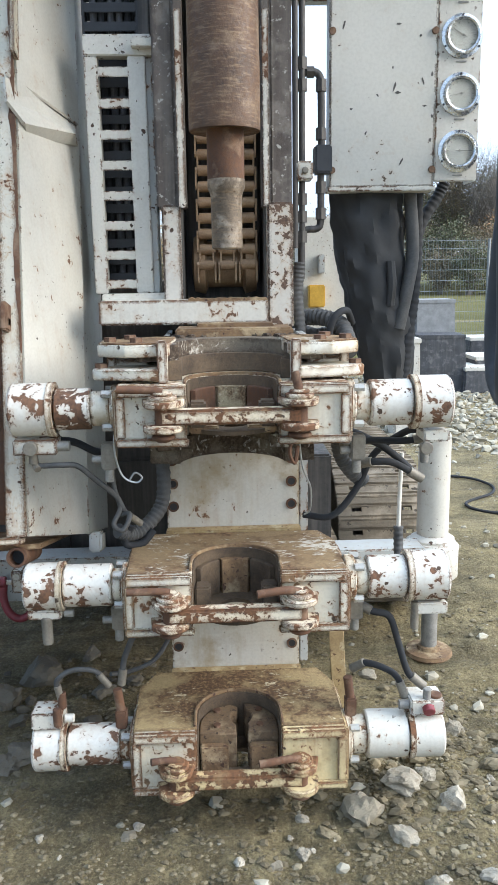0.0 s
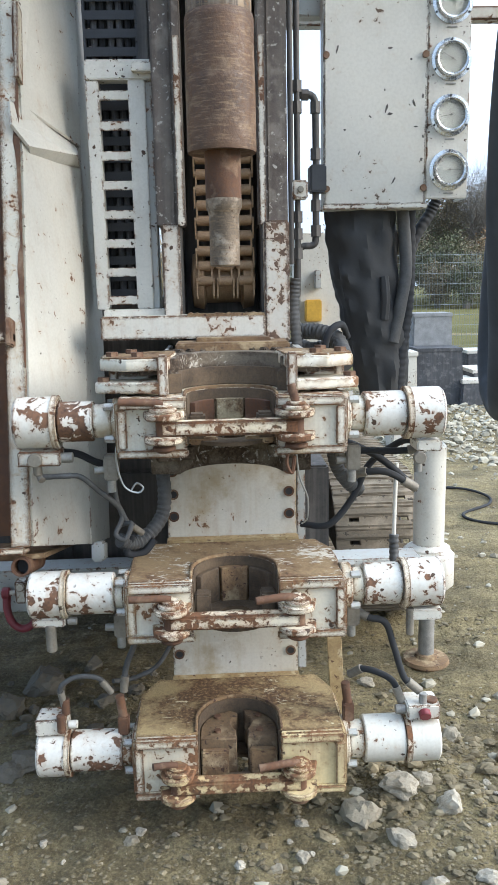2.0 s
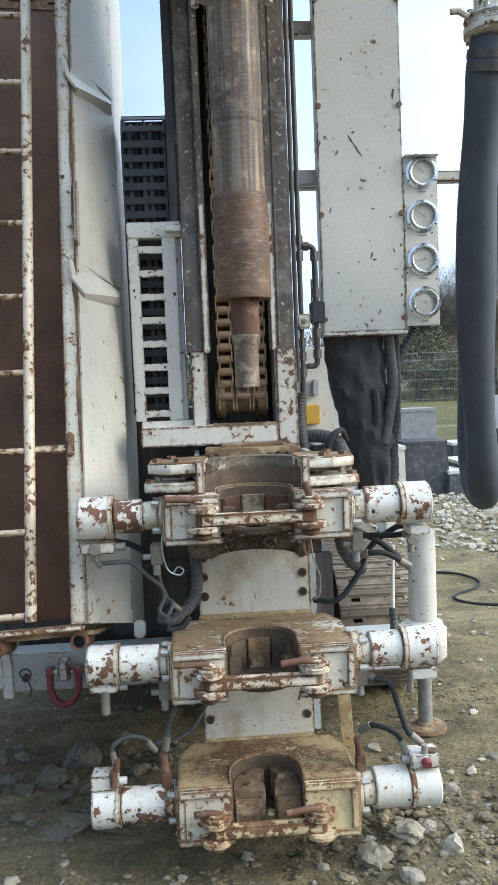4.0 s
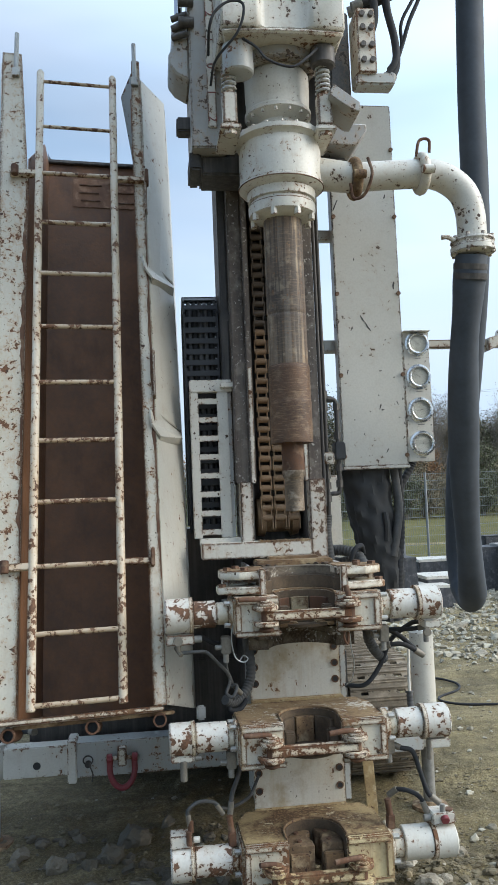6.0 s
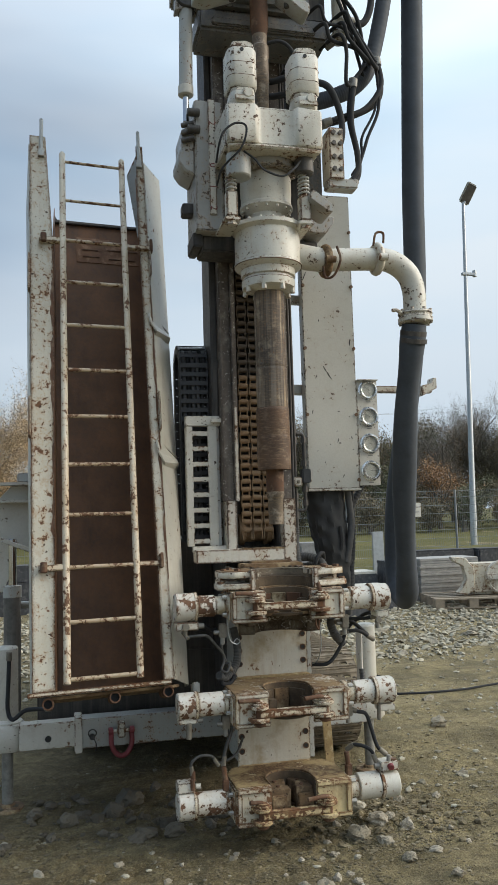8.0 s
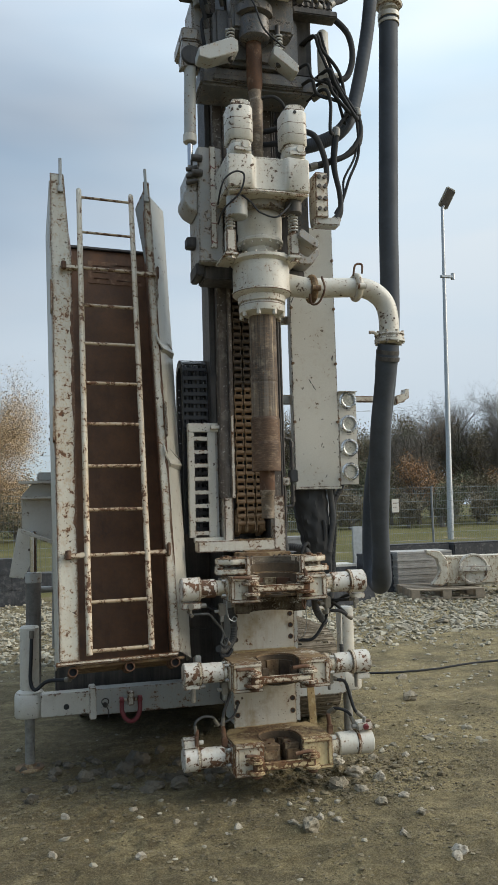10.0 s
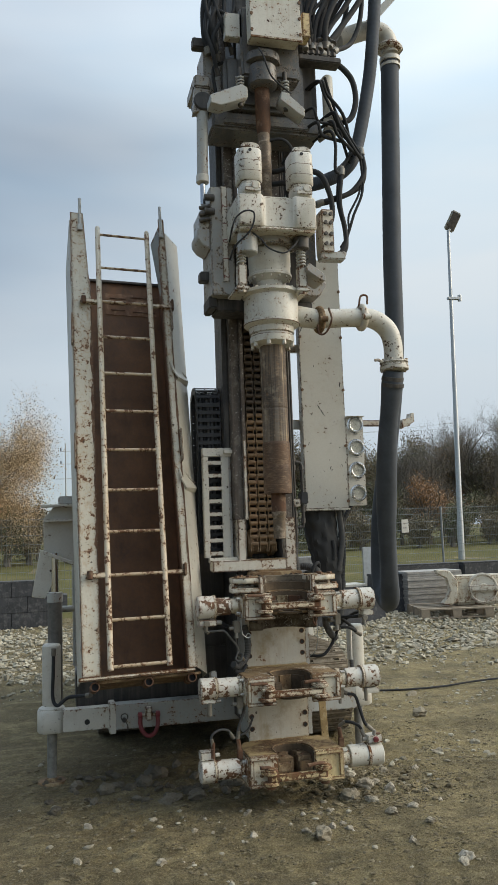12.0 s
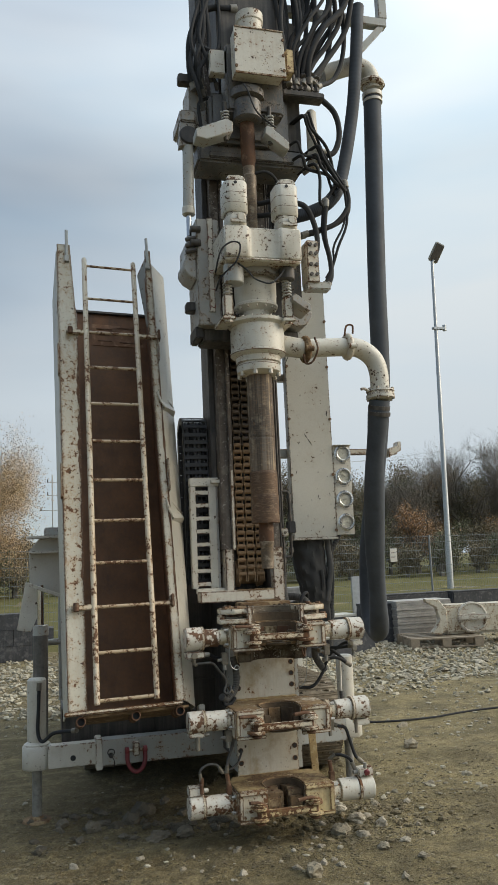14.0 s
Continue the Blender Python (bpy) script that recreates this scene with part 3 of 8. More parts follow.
# ---- ground ----
def ground_z(x, y):
    """The yard rises gently away from the rig."""
    return 0.022 * (min(y, 60.0) - 3.5)


def relief(x, y):
    near = max(0.0, 1 - max(0.0, math.hypot(x - 1, y - 3) - 9) / 10)
    if near <= 0:
        return 0.0
    h = 0.030 * noise.fractal((x * 0.55, y * 0.55, 0.3), 1.0, 2.0, 4) + 0.012 * noise.fractal((x * 3.1, y * 3.1, 4.0), 0.9, 2.1, 4)
    h += 0.006 * noise.noise((x * 14, y * 14, 9.0))
    d = math.hypot(x + 0.4, y - 2.6)
    if d < 2.2:
        h += 0.022 * noise.fractal((x * 5, y * 5, 2.0), 0.8, 2.1, 4) * (1 - d / 2.2)
    m = math.hypot((x - 0.62) / 0.42, (y - 2.62) / 0.30)
    if m < 1:
        h += (1 - m) * (0.035 + 0.05 * noise.fractal((x * 7, y * 7, 6.0), 0.8, 2.1, 3))
    r = math.hypot(x - 0.2, (y - 2.3) * 0.9)
    if r < 3.2:
        churned = max(0.0, noise.noise((x * 1.3, y * 1.3, 31.0)) + 0.40) * min(1.0, (3.2 - r) / 0.8)
        h += churned * (0.024 * noise.fractal((x * 10, y * 10, 12.0), 0.6, 2.2, 3) + 0.010 * noise.noise((x * 38, y * 38, 15.0)))
    return h * near


def stretch(lo, hi, step, far):
    mid = [lo + i * step for i in range(int((hi - lo) / step) + 1)]
    out, s, p = [], step, mid[-1]
    while p < far:
        s *= 1.22
        p += s
        out.append(p)
    left, s, p = [], step, mid[0]
    while p > -far:
        s *= 1.22
        p -= s
        left.append(p)
    return left[::-1] + mid + out


def denser(lo, hi, step, near_lo, near_hi, fine, far):
    """Grid lines with a finer stretch in the middle."""
    out = stretch(lo, hi, step, far)
    mid = [near_lo + i * fine for i in range(int((near_hi - near_lo) / fine) + 1)]
    return [v for v in out if v < near_lo - fine] + mid + [v for v in out if v > near_hi + fine]


xs, ys = denser(-4.2, 6.8, 0.055, -1.7, 1.9, 0.02, 900), denser(-2.6, 11.5, 0.055, 0.9, 3.4, 0.02, 900)
verts = [(x, y, ground_z(x, y) + relief(x, y)) for y in ys for x in xs]
nx = len(xs)
faces = [(j * nx + i, j * nx + i + 1, (j + 1) * nx + i + 1, (j + 1) * nx + i) for j in range(len(ys) - 1) for i in range(nx - 1)]
gm, nt, b = material("muddy_gravel")
n = Net(nt)
big, mid, fine = n.noise(0.35, 5, 0.6), n.noise(2.6, 6, 0.62), n.noise(26, 5, 0.68)
grit = n.voronoi(55)
grit2 = n.voronoi(21)
col = n.mix(n.ramp(mid, [(0.35, 0.0), (0.65, 1.0)]), (0.146, 0.110, 0.047), (0.262, 0.204, 0.091))
col = n.mix(n.math("MULTIPLY", n.ramp(big, [(0.42, 0.0), (0.62, 1.0)]), 0.6), col, (0.301, 0.235, 0.106))
col = n.mix(n.math("MULTIPLY", n.ramp(fine, [(0.45, 0.0), (0.7, 1.0)]), 0.5), col, (0.328, 0.269, 0.128))
col = n.mix(n.math("MULTIPLY", n.ramp(grit, [(0.08, 1.0), (0.22, 0.0)]), 0.45), col, (0.395, 0.336, 0.186))
col = n.mix(n.math("MULTIPLY", n.ramp(n.noise(7, 4, 0.6), [(0.3, 1.0), (0.46, 0.0)]), 0.45), col, (0.099, 0.078, 0.040))
# Darker towards -x: moist mud plus the rig's shade, painted into the colour.
ground_xyz = n.nt.nodes.new("ShaderNodeSeparateXYZ")
n.link(n.tc.outputs["Object"], ground_xyz.inputs[0])
wet_shade = n.math("ADD", n.math("MULTIPLY", big, 0.8), n.math("MULTIPLY", n.math("SUBTRACT", 1.0, n.math("MULTIPLY_ADD", ground_xyz.outputs[0], 0.25, 0.5)), 0.5))
wet_shade = n.math("ADD", n.math("MULTIPLY", wet_shade, 0.85), n.math("MULTIPLY", mid, 0.2))
col = n.mix(n.math("MULTIPLY", n.ramp(wet_shade, [(0.50, 0.0), (0.74, 1.0)]), 0.75), col, (0.094, 0.068, 0.029))
crumb = n.noise(15, 9, 0.78)
col = n.mix(n.math("MULTIPLY", n.ramp(crumb, [(0.36, 1.0), (0.5, 0.0)]), 0.72), col, (0.094, 0.070, 0.032))
col = n.mix(n.math("MULTIPLY", n.ramp(crumb, [(0.5, 0.0), (0.66, 1.0)]), 0.6), col, (0.376, 0.303, 0.153))
ruts = n.noise(1.0, 6, 0.7, n.coords(scale=(0.7, 5.0, 1.0), loc=(3, 1, 0)))
col = n.mix(n.math("MULTIPLY", n.ramp(ruts, [(0.50, 0.0), (0.64, 1.0)]), 0.6), col, (0.339, 0.278, 0.145))
patch = n.noise(1.4, 7, 0.7)
col = n.mix(n.math("MULTIPLY", n.ramp(patch, [(0.42, 1.0), (0.54, 0.0)]), 0.8), col, (0.116, 0.090, 0.040))
col = n.mix(n.math("MULTIPLY", n.ramp(n.noise(3.1, 8, 0.75, n.coords(loc=(9, 4, 0))), [(0.54, 0.0), (0.62, 1.0)]), 0.5), col, (0.339, 0.280, 0.145))
tracks = n.noise(1.0, 8, 0.72, n.coords(scale=(1.6, 6.0, 1.0), loc=(11, 6, 0)))
col = n.mix(n.math("MULTIPLY", n.ramp(tracks, [(0.36, 1.0), (0.48, 0.0)]), 0.6), col, (0.092, 0.072, 0.036))
speck = n.noise(75, 6, 0.75)
col = n.mix(n.math("MULTIPLY", n.ramp(speck, [(0.38, 1.0), (0.5, 0.0)]), 0.6), col, (0.056, 0.043, 0.021))
col = n.mix(n.math("MULTIPLY", n.ramp(speck, [(0.53, 0.0), (0.68, 1.0)]), 0.45), col, (0.441, 0.376, 0.203))
n.link(col, b.inputs["Base Color"])
b.inputs["Roughness"].default_value = 0.93
n.bump(b, n.math("ADD", n.math("MULTIPLY", n.noise(48, 9, 0.8), 0.6), n.math("ADD", n.math("MULTIPLY", n.ramp(grit, [(0.0, 1.0), (0.4, 0.0)]), 0.2), n.math("MULTIPLY", crumb, 0.45))), 1.0, 0.034)
me = bpy.data.meshes.new("ground")
me.from_pydata(verts, [], faces)
me.materials.append(gm)
me.polygons.foreach_set("use_smooth", [True] * len(me.polygons))
ground = tagged(new("ground", me), "brown muddy gravel yard littered with stones", "ground", kind="structure")

# ---- the drill mast ----
mast = thing("drill_mast", (0, 3.1, 1.58), "tall worn steel drill mast with open chain channel", "drill mast")
TOP = 8.2
for name, x0, x1, z0, z1 in (("column", -0.231, -0.158, 1.99, TOP), ("column", 0.165, 0.242, 1.99, TOP)):
    boxpart(name, (x0, x1, 2.98, 3.30, z0, z1), MAST_STEEL, mast, 0.008)
# the inner strips on which the paint survives, stepped out over the notch
for x0, x1 in ((-0.157, -0.126), (0.135, 0.164)):
    boxpart("guide_strip", (x0, x1, 2.955, 3.05, 1.99, TOP), MAST_STEEL, mast, 0.005)
    boxpart("guide_edge", (x0 + 0.004, x1 - 0.004, 2.948, 2.956, 1.99, 2.62), WHITE_RUSTY, mast, 0.002)
boxpart("lower_column", (-0.215, -0.149, 2.965, 3.22, 1.66, 2.0), SKIRT, mast, 0.006)
boxpart("lower_column", (0.149, 0.238, 2.90, 3.22, 1.575, 2.0), SKIRT, mast, 0.006)
boxpart("cross_beam", (-0.438, 0.148, 2.88, 3.02, 1.594, 1.678), WHITE_RUSTY, mast, 0.006)
bm = bmesh.new()
crust = [(-0.13, 1.672)] + [(-0.13 + 0.275 * i / 40, 1.680 + 0.012 * abs(noise.noise((i * 0.7, 0, 0)))) for i in range(41)] + [(0.145, 1.672)]
prism(bm, crust, "y", 2.886, 2.97)
part("grease_crust", bm, MUD_RUST, mast, "crust of dried mud and grease")
boxpart("back_plate", (-0.16, 0.166, 3.24, 3.29, 1.6, 4.35), DARK_STEEL, mast, 0)
boxpart("side_plate", (-0.149, -0.142, 2.98, 3.24, 1.68, 1.99), DARK_STEEL, mast, 0)
boxpart("side_plate", (0.142, 0.149, 2.98, 3.24, 1.68, 1.99), DARK_STEEL, mast, 0)
# left guide box that carries the feed cylinder
boxpart("rear_channel", (-0.278, -0.234, 3.06, 3.34, 2.55, TOP), DARK_STEEL, mast, 0.008)
boxpart("rear_channel", (0.302, 0.47, 3.02, 3.30, 4.20, TOP), DARK_STEEL, mast, 0.008)

# feed chain: one built link, copied up the channel
chain = thing("feed_chain", (0.006, 3.06, 1.74), "rusty triple roller chain greased inside the mast", "chain")


def link_mesh(outer, mat):
    bm = bmesh.new()
    for k, x in enumerate((-0.107, -0.031, 0.043, 0.119)):
        w = 0.006
        off = 0.007 if outer else -0.001
        for sx in ((-1, 1) if 0 < k < 3 else ((1,) if k == 0 else (-1,))):
            xx = x + sx * (0.014 - off) if outer else x + sx * 0.014
            prism(bm, [(-0.018, -0.028), (-0.013, -0.038), (0.013, -0.038), (0.018, -0.028), (0.012, 0.0), (0.018, 0.028), (0.013, 0.038), (-0.013, 0.038), (-0.018, 0.028), (-0.012, 0.0)], "x", xx - w / 2, xx + w / 2)
    for x in (-0.069, 0.006, 0.081):
        cyl(bm, (x - 0.024, 0, 0.027), (x + 0.024, 0, 0.027), 0.0190, seg=12)
    return finish("chain_link", bm, mat)


links = [link_mesh(outer, mat) for mat in (CHAIN_M, CHAIN_GREASE) for outer in (True, False)]
for i in range(47):
    ob = new("chain_link", links[i % 2 + (2 if i > 19 else 0)])
    ob.parent = chain
    ob.location = (0, 0, 0.03 + i * 0.0545)
    if i == 0:
        ob["label"] = "lowest link of the chain"
bm = bmesh.new()
lathe(bm, (-0.12, 3.16, 1.80), (1, 0, 0), [(0.02, 0), (0.10, 0.01), (0.11, 0.05), (0.085, 0.06), (0.085, 0.19), (0.11, 0.20), (0.10, 0.24), (0.02, 0.25)], 24)
part("idler_wheel", bm, CHAIN_M, chain)

# ---- casing string under the lower head ----
casing = thing("casing_pipe", (0.0, 2.54, 1.835), "scraped steel casing pipe with brown threaded coupler", "pipe")
bm = bmesh.new()
lathe(bm, (0.003, 2.54, 2.545), (0, 0, 1), [(0.094, 0), (0.0965, 0.01), (0.0965, 0.02), (0.0965, 0.24), (0.0965, 0.25), (0.0945, 0.255), (0.0945, 0.262), (0.0965, 0.267), (0.0965, 0.277), (0.0955, 0.775)], 40)
part("tube", bm, CASING, casing)
bm = bmesh.new()
lathe(bm, (0.003, 2.54, 2.168), (0, 0, 1), [(0.092, 0.004), (0.103, 0.0), (0.104, 0.008), (0.104, 0.018), (0.104, 0.19), (0.104, 0.20), (0.1025, 0.205), (0.1025, 0.215), (0.1025, 0.36), (0.1025, 0.372), (0.098, 0.384)], 40)
part("coupler", bm, COUPLER, casing, "brown rusty threaded coupler")
bm = bmesh.new()
lathe(bm, (0.004, 2.54, 1.835), (0, 0, 1), [(0.042, 0.0), (0.046, 0.004), (0.046, 0.15), (0.050, 0.165), (0.055, 0.175), (0.055, 0.20)], 32)
part("inner_rod", bm, ROD, casing, "worn inner drill rod end")
cylpart("rod_shank", (0.004, 2.54, 2.03), (0.004, 2.54, 2.18), 0.0545, RUST, casing, seg=32, bev=0, label="rust-brown upper shank of the rod")


# ---- clamp units ----
def clamp_body(zb, zt, cx=0.007):
    arc = [(cx + 0.134 * math.cos(a), 2.455 + 0.134 * math.sin(a)) for a in [math.pi * (1 - i / 18) for i in range(19)]]
    return [(-0.325, 2.362), (-0.127, 2.362)] + arc + [(0.141, 2.362), (0.342, 2.362), (0.345, 2.63), (0.30, 2.735), (-0.275, 2.735), (-0.33, 2.63)]


def jack_cylinder(side, yc, zc, spec, owner, mat, inner_mat=None):
    """One clamp cylinder: spec lists barrel, flange and neck radii and x places, mirrored by side."""
    (x0, x1, x2, x3, xin), (r0, r1, r2) = spec
    bm = bmesh.new()
    c = lambda x: (side * x, yc, zc)
    cyl(bm, c(x1), c(x0), r0, seg=36, bev=0.007)
    part("end_barrel", bm, mat, owner)
    bm = bmesh.new()
    ring(bm, c(x1 + 0.016), (-side, 0, 0), r0 - 0.012, r0 + 0.003, 0.018, 40)
    part("clamp_band", bm, LATCH, owner, "rust-eaten clamping band")
    bm = bmesh.new()
    cyl(bm, c(x2), c(x1 - 0.004), r1, seg=32, bev=0.004)
    part("barrel", bm, inner_mat or mat, owner)
    bm = bmesh.new()
    cyl(bm, c(x3), c(x2), r2, seg=28, bev=0.004)
    cyl(bm, c(xin), c(x3), r2 + 0.018, seg=28, bev=0.004)
    part("neck", bm, WHITE_CLAMP, owner)
    bolts("bolt", owner, [(side * (x3 - 0.006), yc + (r2 + 0.018) * math.cos(math.pi / 4 + k * math.pi / 2), zc + (r2 + 0.018) * math.sin(math.pi / 4 + k * math.pi / 2)) for k in range(4)], (side, 0, 0), 0.012, 0.03, GREY_PAINT)


def clamp_unit(zb, zt, bar, name_label, left, right, zc, top_mat, bar_mat, right_mat=None, open_jaw=True):
    u = thing("pipe_clamp", (0, 2.5, zb), name_label, "pipe clamp", "clamps on the mast foot")
    poly = clamp_body(zb, zt)
    bm = bmesh.new()
    prism(bm, poly, "z", zb + 0.02, zt - 0.012, 0.004)
    part("body", bm, WHITE_CLAMP, u)
    bm = bmesh.new()
    prism(bm, [(x * 1.004 if abs(x) > 0.2 else x, y) for x, y in poly], "z", zt - 0.012, zt, 0.003)
    part("top_plate", bm, top_mat, u, "top plate caked with dried mud")
    for x0, x1, mt in ((-0.325, -0.127, WHITE_CLAMP), (0.141, 0.344, right_mat or WHITE_CLAMP)):
        bm = bmesh.new()
        box(bm, x0, x1, 2.346, 2.364, zb, zt - 0.002, 0.004)
        part("front_plate", bm, mt, u)
        bm = bmesh.new()
        box(bm, x0, x1, 2.330, 2.347, zt - 0.032, zt - 0.004, 0.004)
        part("top_lip", bm, mt, u)
        bx0, bx1 = (x0 - 0.004, x0 + 0.024) if x0 < 0 else (x1 - 0.026, x1 + 0.004)
        boxpart("border", (bx0, bx1, 2.330, 2.347, zb + 0.020, zt - 0.033), mt, u, 0.004)
        boxpart("bottom_lip", (x0 - 0.006, x1 + 0.006, 2.326, 2.347, zb - 0.006, zb + 0.019), mt, u, 0.005)
        boxpart("side_plate", ((-0.338, -0.322, 2.35, 2.62, zb + 0.005, zt - 0.014) if x0 < 0 else (0.34, 0.356, 2.35, 2.62, zb + 0.005, zt - 0.014)), mt, u, 0.004)
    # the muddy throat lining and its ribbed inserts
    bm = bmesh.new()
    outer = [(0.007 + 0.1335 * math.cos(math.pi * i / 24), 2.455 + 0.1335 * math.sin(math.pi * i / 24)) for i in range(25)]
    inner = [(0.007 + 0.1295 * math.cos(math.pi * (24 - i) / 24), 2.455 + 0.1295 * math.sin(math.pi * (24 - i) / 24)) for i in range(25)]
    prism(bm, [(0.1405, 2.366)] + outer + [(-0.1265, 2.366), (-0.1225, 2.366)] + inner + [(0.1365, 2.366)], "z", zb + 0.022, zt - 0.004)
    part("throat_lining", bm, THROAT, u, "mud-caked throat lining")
    for a0, a1 in () if zc < 0.5 else ((12, 64), (67, 113), (116, 168)):
        ri, ro = (0.105 if a0 == 67 else 0.111), 0.129
        bm = bmesh.new()
        pts = [(0.007 + ro * math.cos(radians(a0 + (a1 - a0) * i / 8)), 2.455 + ro * math.sin(radians(a0 + (a1 - a0) * i / 8))) for i in range(9)]
        pts += [(0.007 + ri * math.cos(radians(a1 - (a1 - a0) * i / 8)), 2.455 + ri * math.sin(radians(a1 - (a1 - a0) * i / 8))) for i in range(9)]
        prism(bm, pts, "z", zb + 0.03, zt - 0.035, 0.002)
        part("jaw_insert", bm, (PALE_MUD if zc > 1.2 else MUD_RUST) if a0 == 67 else (RUST if zc > 1.2 else THROAT), u, "mud-streaked middle jaw" if a0 == 67 else "rust-brown jaw insert")
    if zc < 0.5:
        key = [(2.402, 0.017), (2.43, 0.020), (2.455, 0.017), (2.475, 0.030), (2.50, 0.036), (2.525, 0.031), (2.54, 0.016), (2.565, 0.011)]
        for sx in (-1, 1):
            arc = [(0.007 + sx * 0.128 * math.cos(radians(a)), 2.455 + 0.128 * math.sin(radians(a))) for a in range(0, 81, 8)]
            slot = [(0.018 + sx * w * (1 + 0.25 * noise.noise((y * 60, sx, 0))), y) for y, w in reversed(key)]
            bm = bmesh.new()
            prism(bm, [(0.007 + sx * 0.128, 2.402)] + arc + slot, "z", zb + 0.024, zt - (0.046 if sx < 0 else 0.043), 0.004)
            half = part("jaw_half", bm, JAW, u, "brown muddy jaw half beside the keyhole")
            bolts("jaw_bolt", half, [(0.007 + sx * 0.070, y, zt - 0.046) for y in (2.445, 2.535)], (0, 0, 1), 0.012, 0.008, RUST, 10)
            boxpart("jaw_foot", (0.007 + sx * 0.035, 0.007 + sx * 0.124, 2.376, 2.401, zb + 0.03, zt - 0.075), MUD_RUST, u, 0.005)
    for sx in () if zc < 0.5 else (-1, 1):
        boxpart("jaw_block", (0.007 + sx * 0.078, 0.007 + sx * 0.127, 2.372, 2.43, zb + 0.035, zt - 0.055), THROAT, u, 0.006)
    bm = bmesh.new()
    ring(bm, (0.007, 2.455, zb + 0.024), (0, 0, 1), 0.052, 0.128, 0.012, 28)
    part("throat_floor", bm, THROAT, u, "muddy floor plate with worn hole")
    for fx0, fx1 in () if zc < 0.5 else ((-0.121, -0.035), (0.05, 0.135)):
        boxpart("floor_jaw", (fx0, fx1, 2.368, 2.44, zb + 0.022, zb + 0.045), MUD_RUST, u, 0.005)
    bm = bmesh.new()
    rim_o = [(0.007 + 0.143 * math.cos(math.pi * i / 24), 2.455 + 0.143 * math.sin(math.pi * i / 24)) for i in range(25)]
    rim_i = [(0.007 + 0.1345 * math.cos(math.pi * (24 - i) / 24), 2.455 + 0.1345 * math.sin(math.pi * (24 - i) / 24)) for i in range(25)]
    prism(bm, [(0.150, 2.372)] + rim_o + [(-0.136, 2.372), (-0.1275, 2.372)] + rim_i + [(0.1415, 2.372)], "z", zt - 0.02, zt + 0.007, 0.002)
    part("throat_rim", bm, MUD_RUST, u, "rubbed brown rim of the throat")
    # latch bar and its pins
    bm = bmesh.new()
    box(bm, -0.20, 0.205, 2.284, 2.334, bar - 0.023, bar + 0.021, 0.007)
    part("latch_bar", bm, bar_mat, u, "rusty swing bar across the throat")
    for sx, xp in ((-1, -0.192), (1, 0.196)):
        for dz in (-0.044, 0.025):
            bm = bmesh.new()
            rl = 0.052 if dz > 0 else 0.056
            arc = [(xp + rl * math.cos(math.pi + math.pi * i / 16), 2.306 + rl * 0.86 * math.sin(math.pi + math.pi * i / 16)) for i in range(17)]
            prism(bm, arc + [(xp + 0.062, 2.352), (xp - 0.062, 2.352)], "z", bar + dz, bar + dz + 0.021, 0.004)
            part("hinge_lug", bm, bar_mat, u)
        bm = bmesh.new()
        cyl(bm, (xp, 2.31, bar - 0.072), (xp, 2.31, bar + 0.066), 0.023, seg=18, bev=0.004)
        cyl(bm, (xp, 2.31, bar - 0.066), (xp, 2.31, bar - 0.052), 0.034, seg=18, bev=0.004)
        part("pin", bm, RUST, u)
        bm = bmesh.new()
        cyl(bm, (xp, 2.31, bar + 0.046), (xp, 2.31, bar + 0.060), 0.041, seg=20, bev=0.004)
        cyl(bm, (xp, 2.31, bar + 0.060), (xp, 2.31, bar + 0.070), 0.029, seg=18, bev=0.003)
        part("pin_washer", bm, bar_mat, u, "chipped washer under the pin head")
        bm = bmesh.new()
        zz = bar + 0.07
        if sx < 0:
            tube(bm, [(xp, 2.31, zz), (xp - 0.03, 2.305, zz + 0.006), (xp - (0.125 if zc > 0.5 else 0.075), 2.29, zz + 0.012)], 0.0115, 10)
        elif zc > 1.2:
            tube(bm, [(xp, 2.31, zz - 0.01), (xp - 0.006, 2.312, zz + 0.02), (xp - 0.014, 2.315, zz + 0.05)], 0.013, 10)
        else:
            tube(bm, [(xp, 2.31, zz - 0.01), (xp - 0.04, 2.29, zz + 0.004), (xp - 0.13, 2.275, zz + 0.0)], 0.0125, 10)
        part("pin_handle", bm, RUST, u, "bent rusty pin handle")
    jack_cylinder(-1, 2.45, zc, left, u, LEFT_BARREL, RUSTY_BARREL if zc > 1.3 else None)
    jack_cylinder(1, 2.45, zc, right, u, WHITE if zc < 0.5 else RIGHT_BARREL)
    return u


clamp_low = clamp_unit(0.158, 0.362, 0.215, "lowest pipe clamp, white paint under tan mud", ((0.655, 0.548, 0.378, 0.345, 0.328), (0.079, 0.066, 0.052)), ((0.677, 0.563, 0.424, 0.372, 0.346), (0.080, 0.077, 0.062)), 0.268, TOP_LOW, LATCH_MUD, YELLOW_WHITE)
clamp_mid = clamp_unit(0.698, 0.884, 0.772, "middle pipe clamp, chipped white with muddy top", ((0.645, 0.528, 0.378, 0.345, 0.328), (0.074, 0.066, 0.05)), ((0.674, 0.545, 0.42, 0.38, 0.346), (0.079, 0.068, 0.055)), 0.818, TOP_MID, LATCH)
clamp_top = clamp_unit(1.284, 1.455, 1.371, "upper pipe clamp, chipped white with rusty latch", ((0.648, 0.52, 0.412, 0.352, 0.328), (0.079, 0.062, 0.052)), ((0.664, 0.548, 0.418, 0.372, 0.346), (0.080, 0.070, 0.058)), 1.376, LATCH, LATCH)

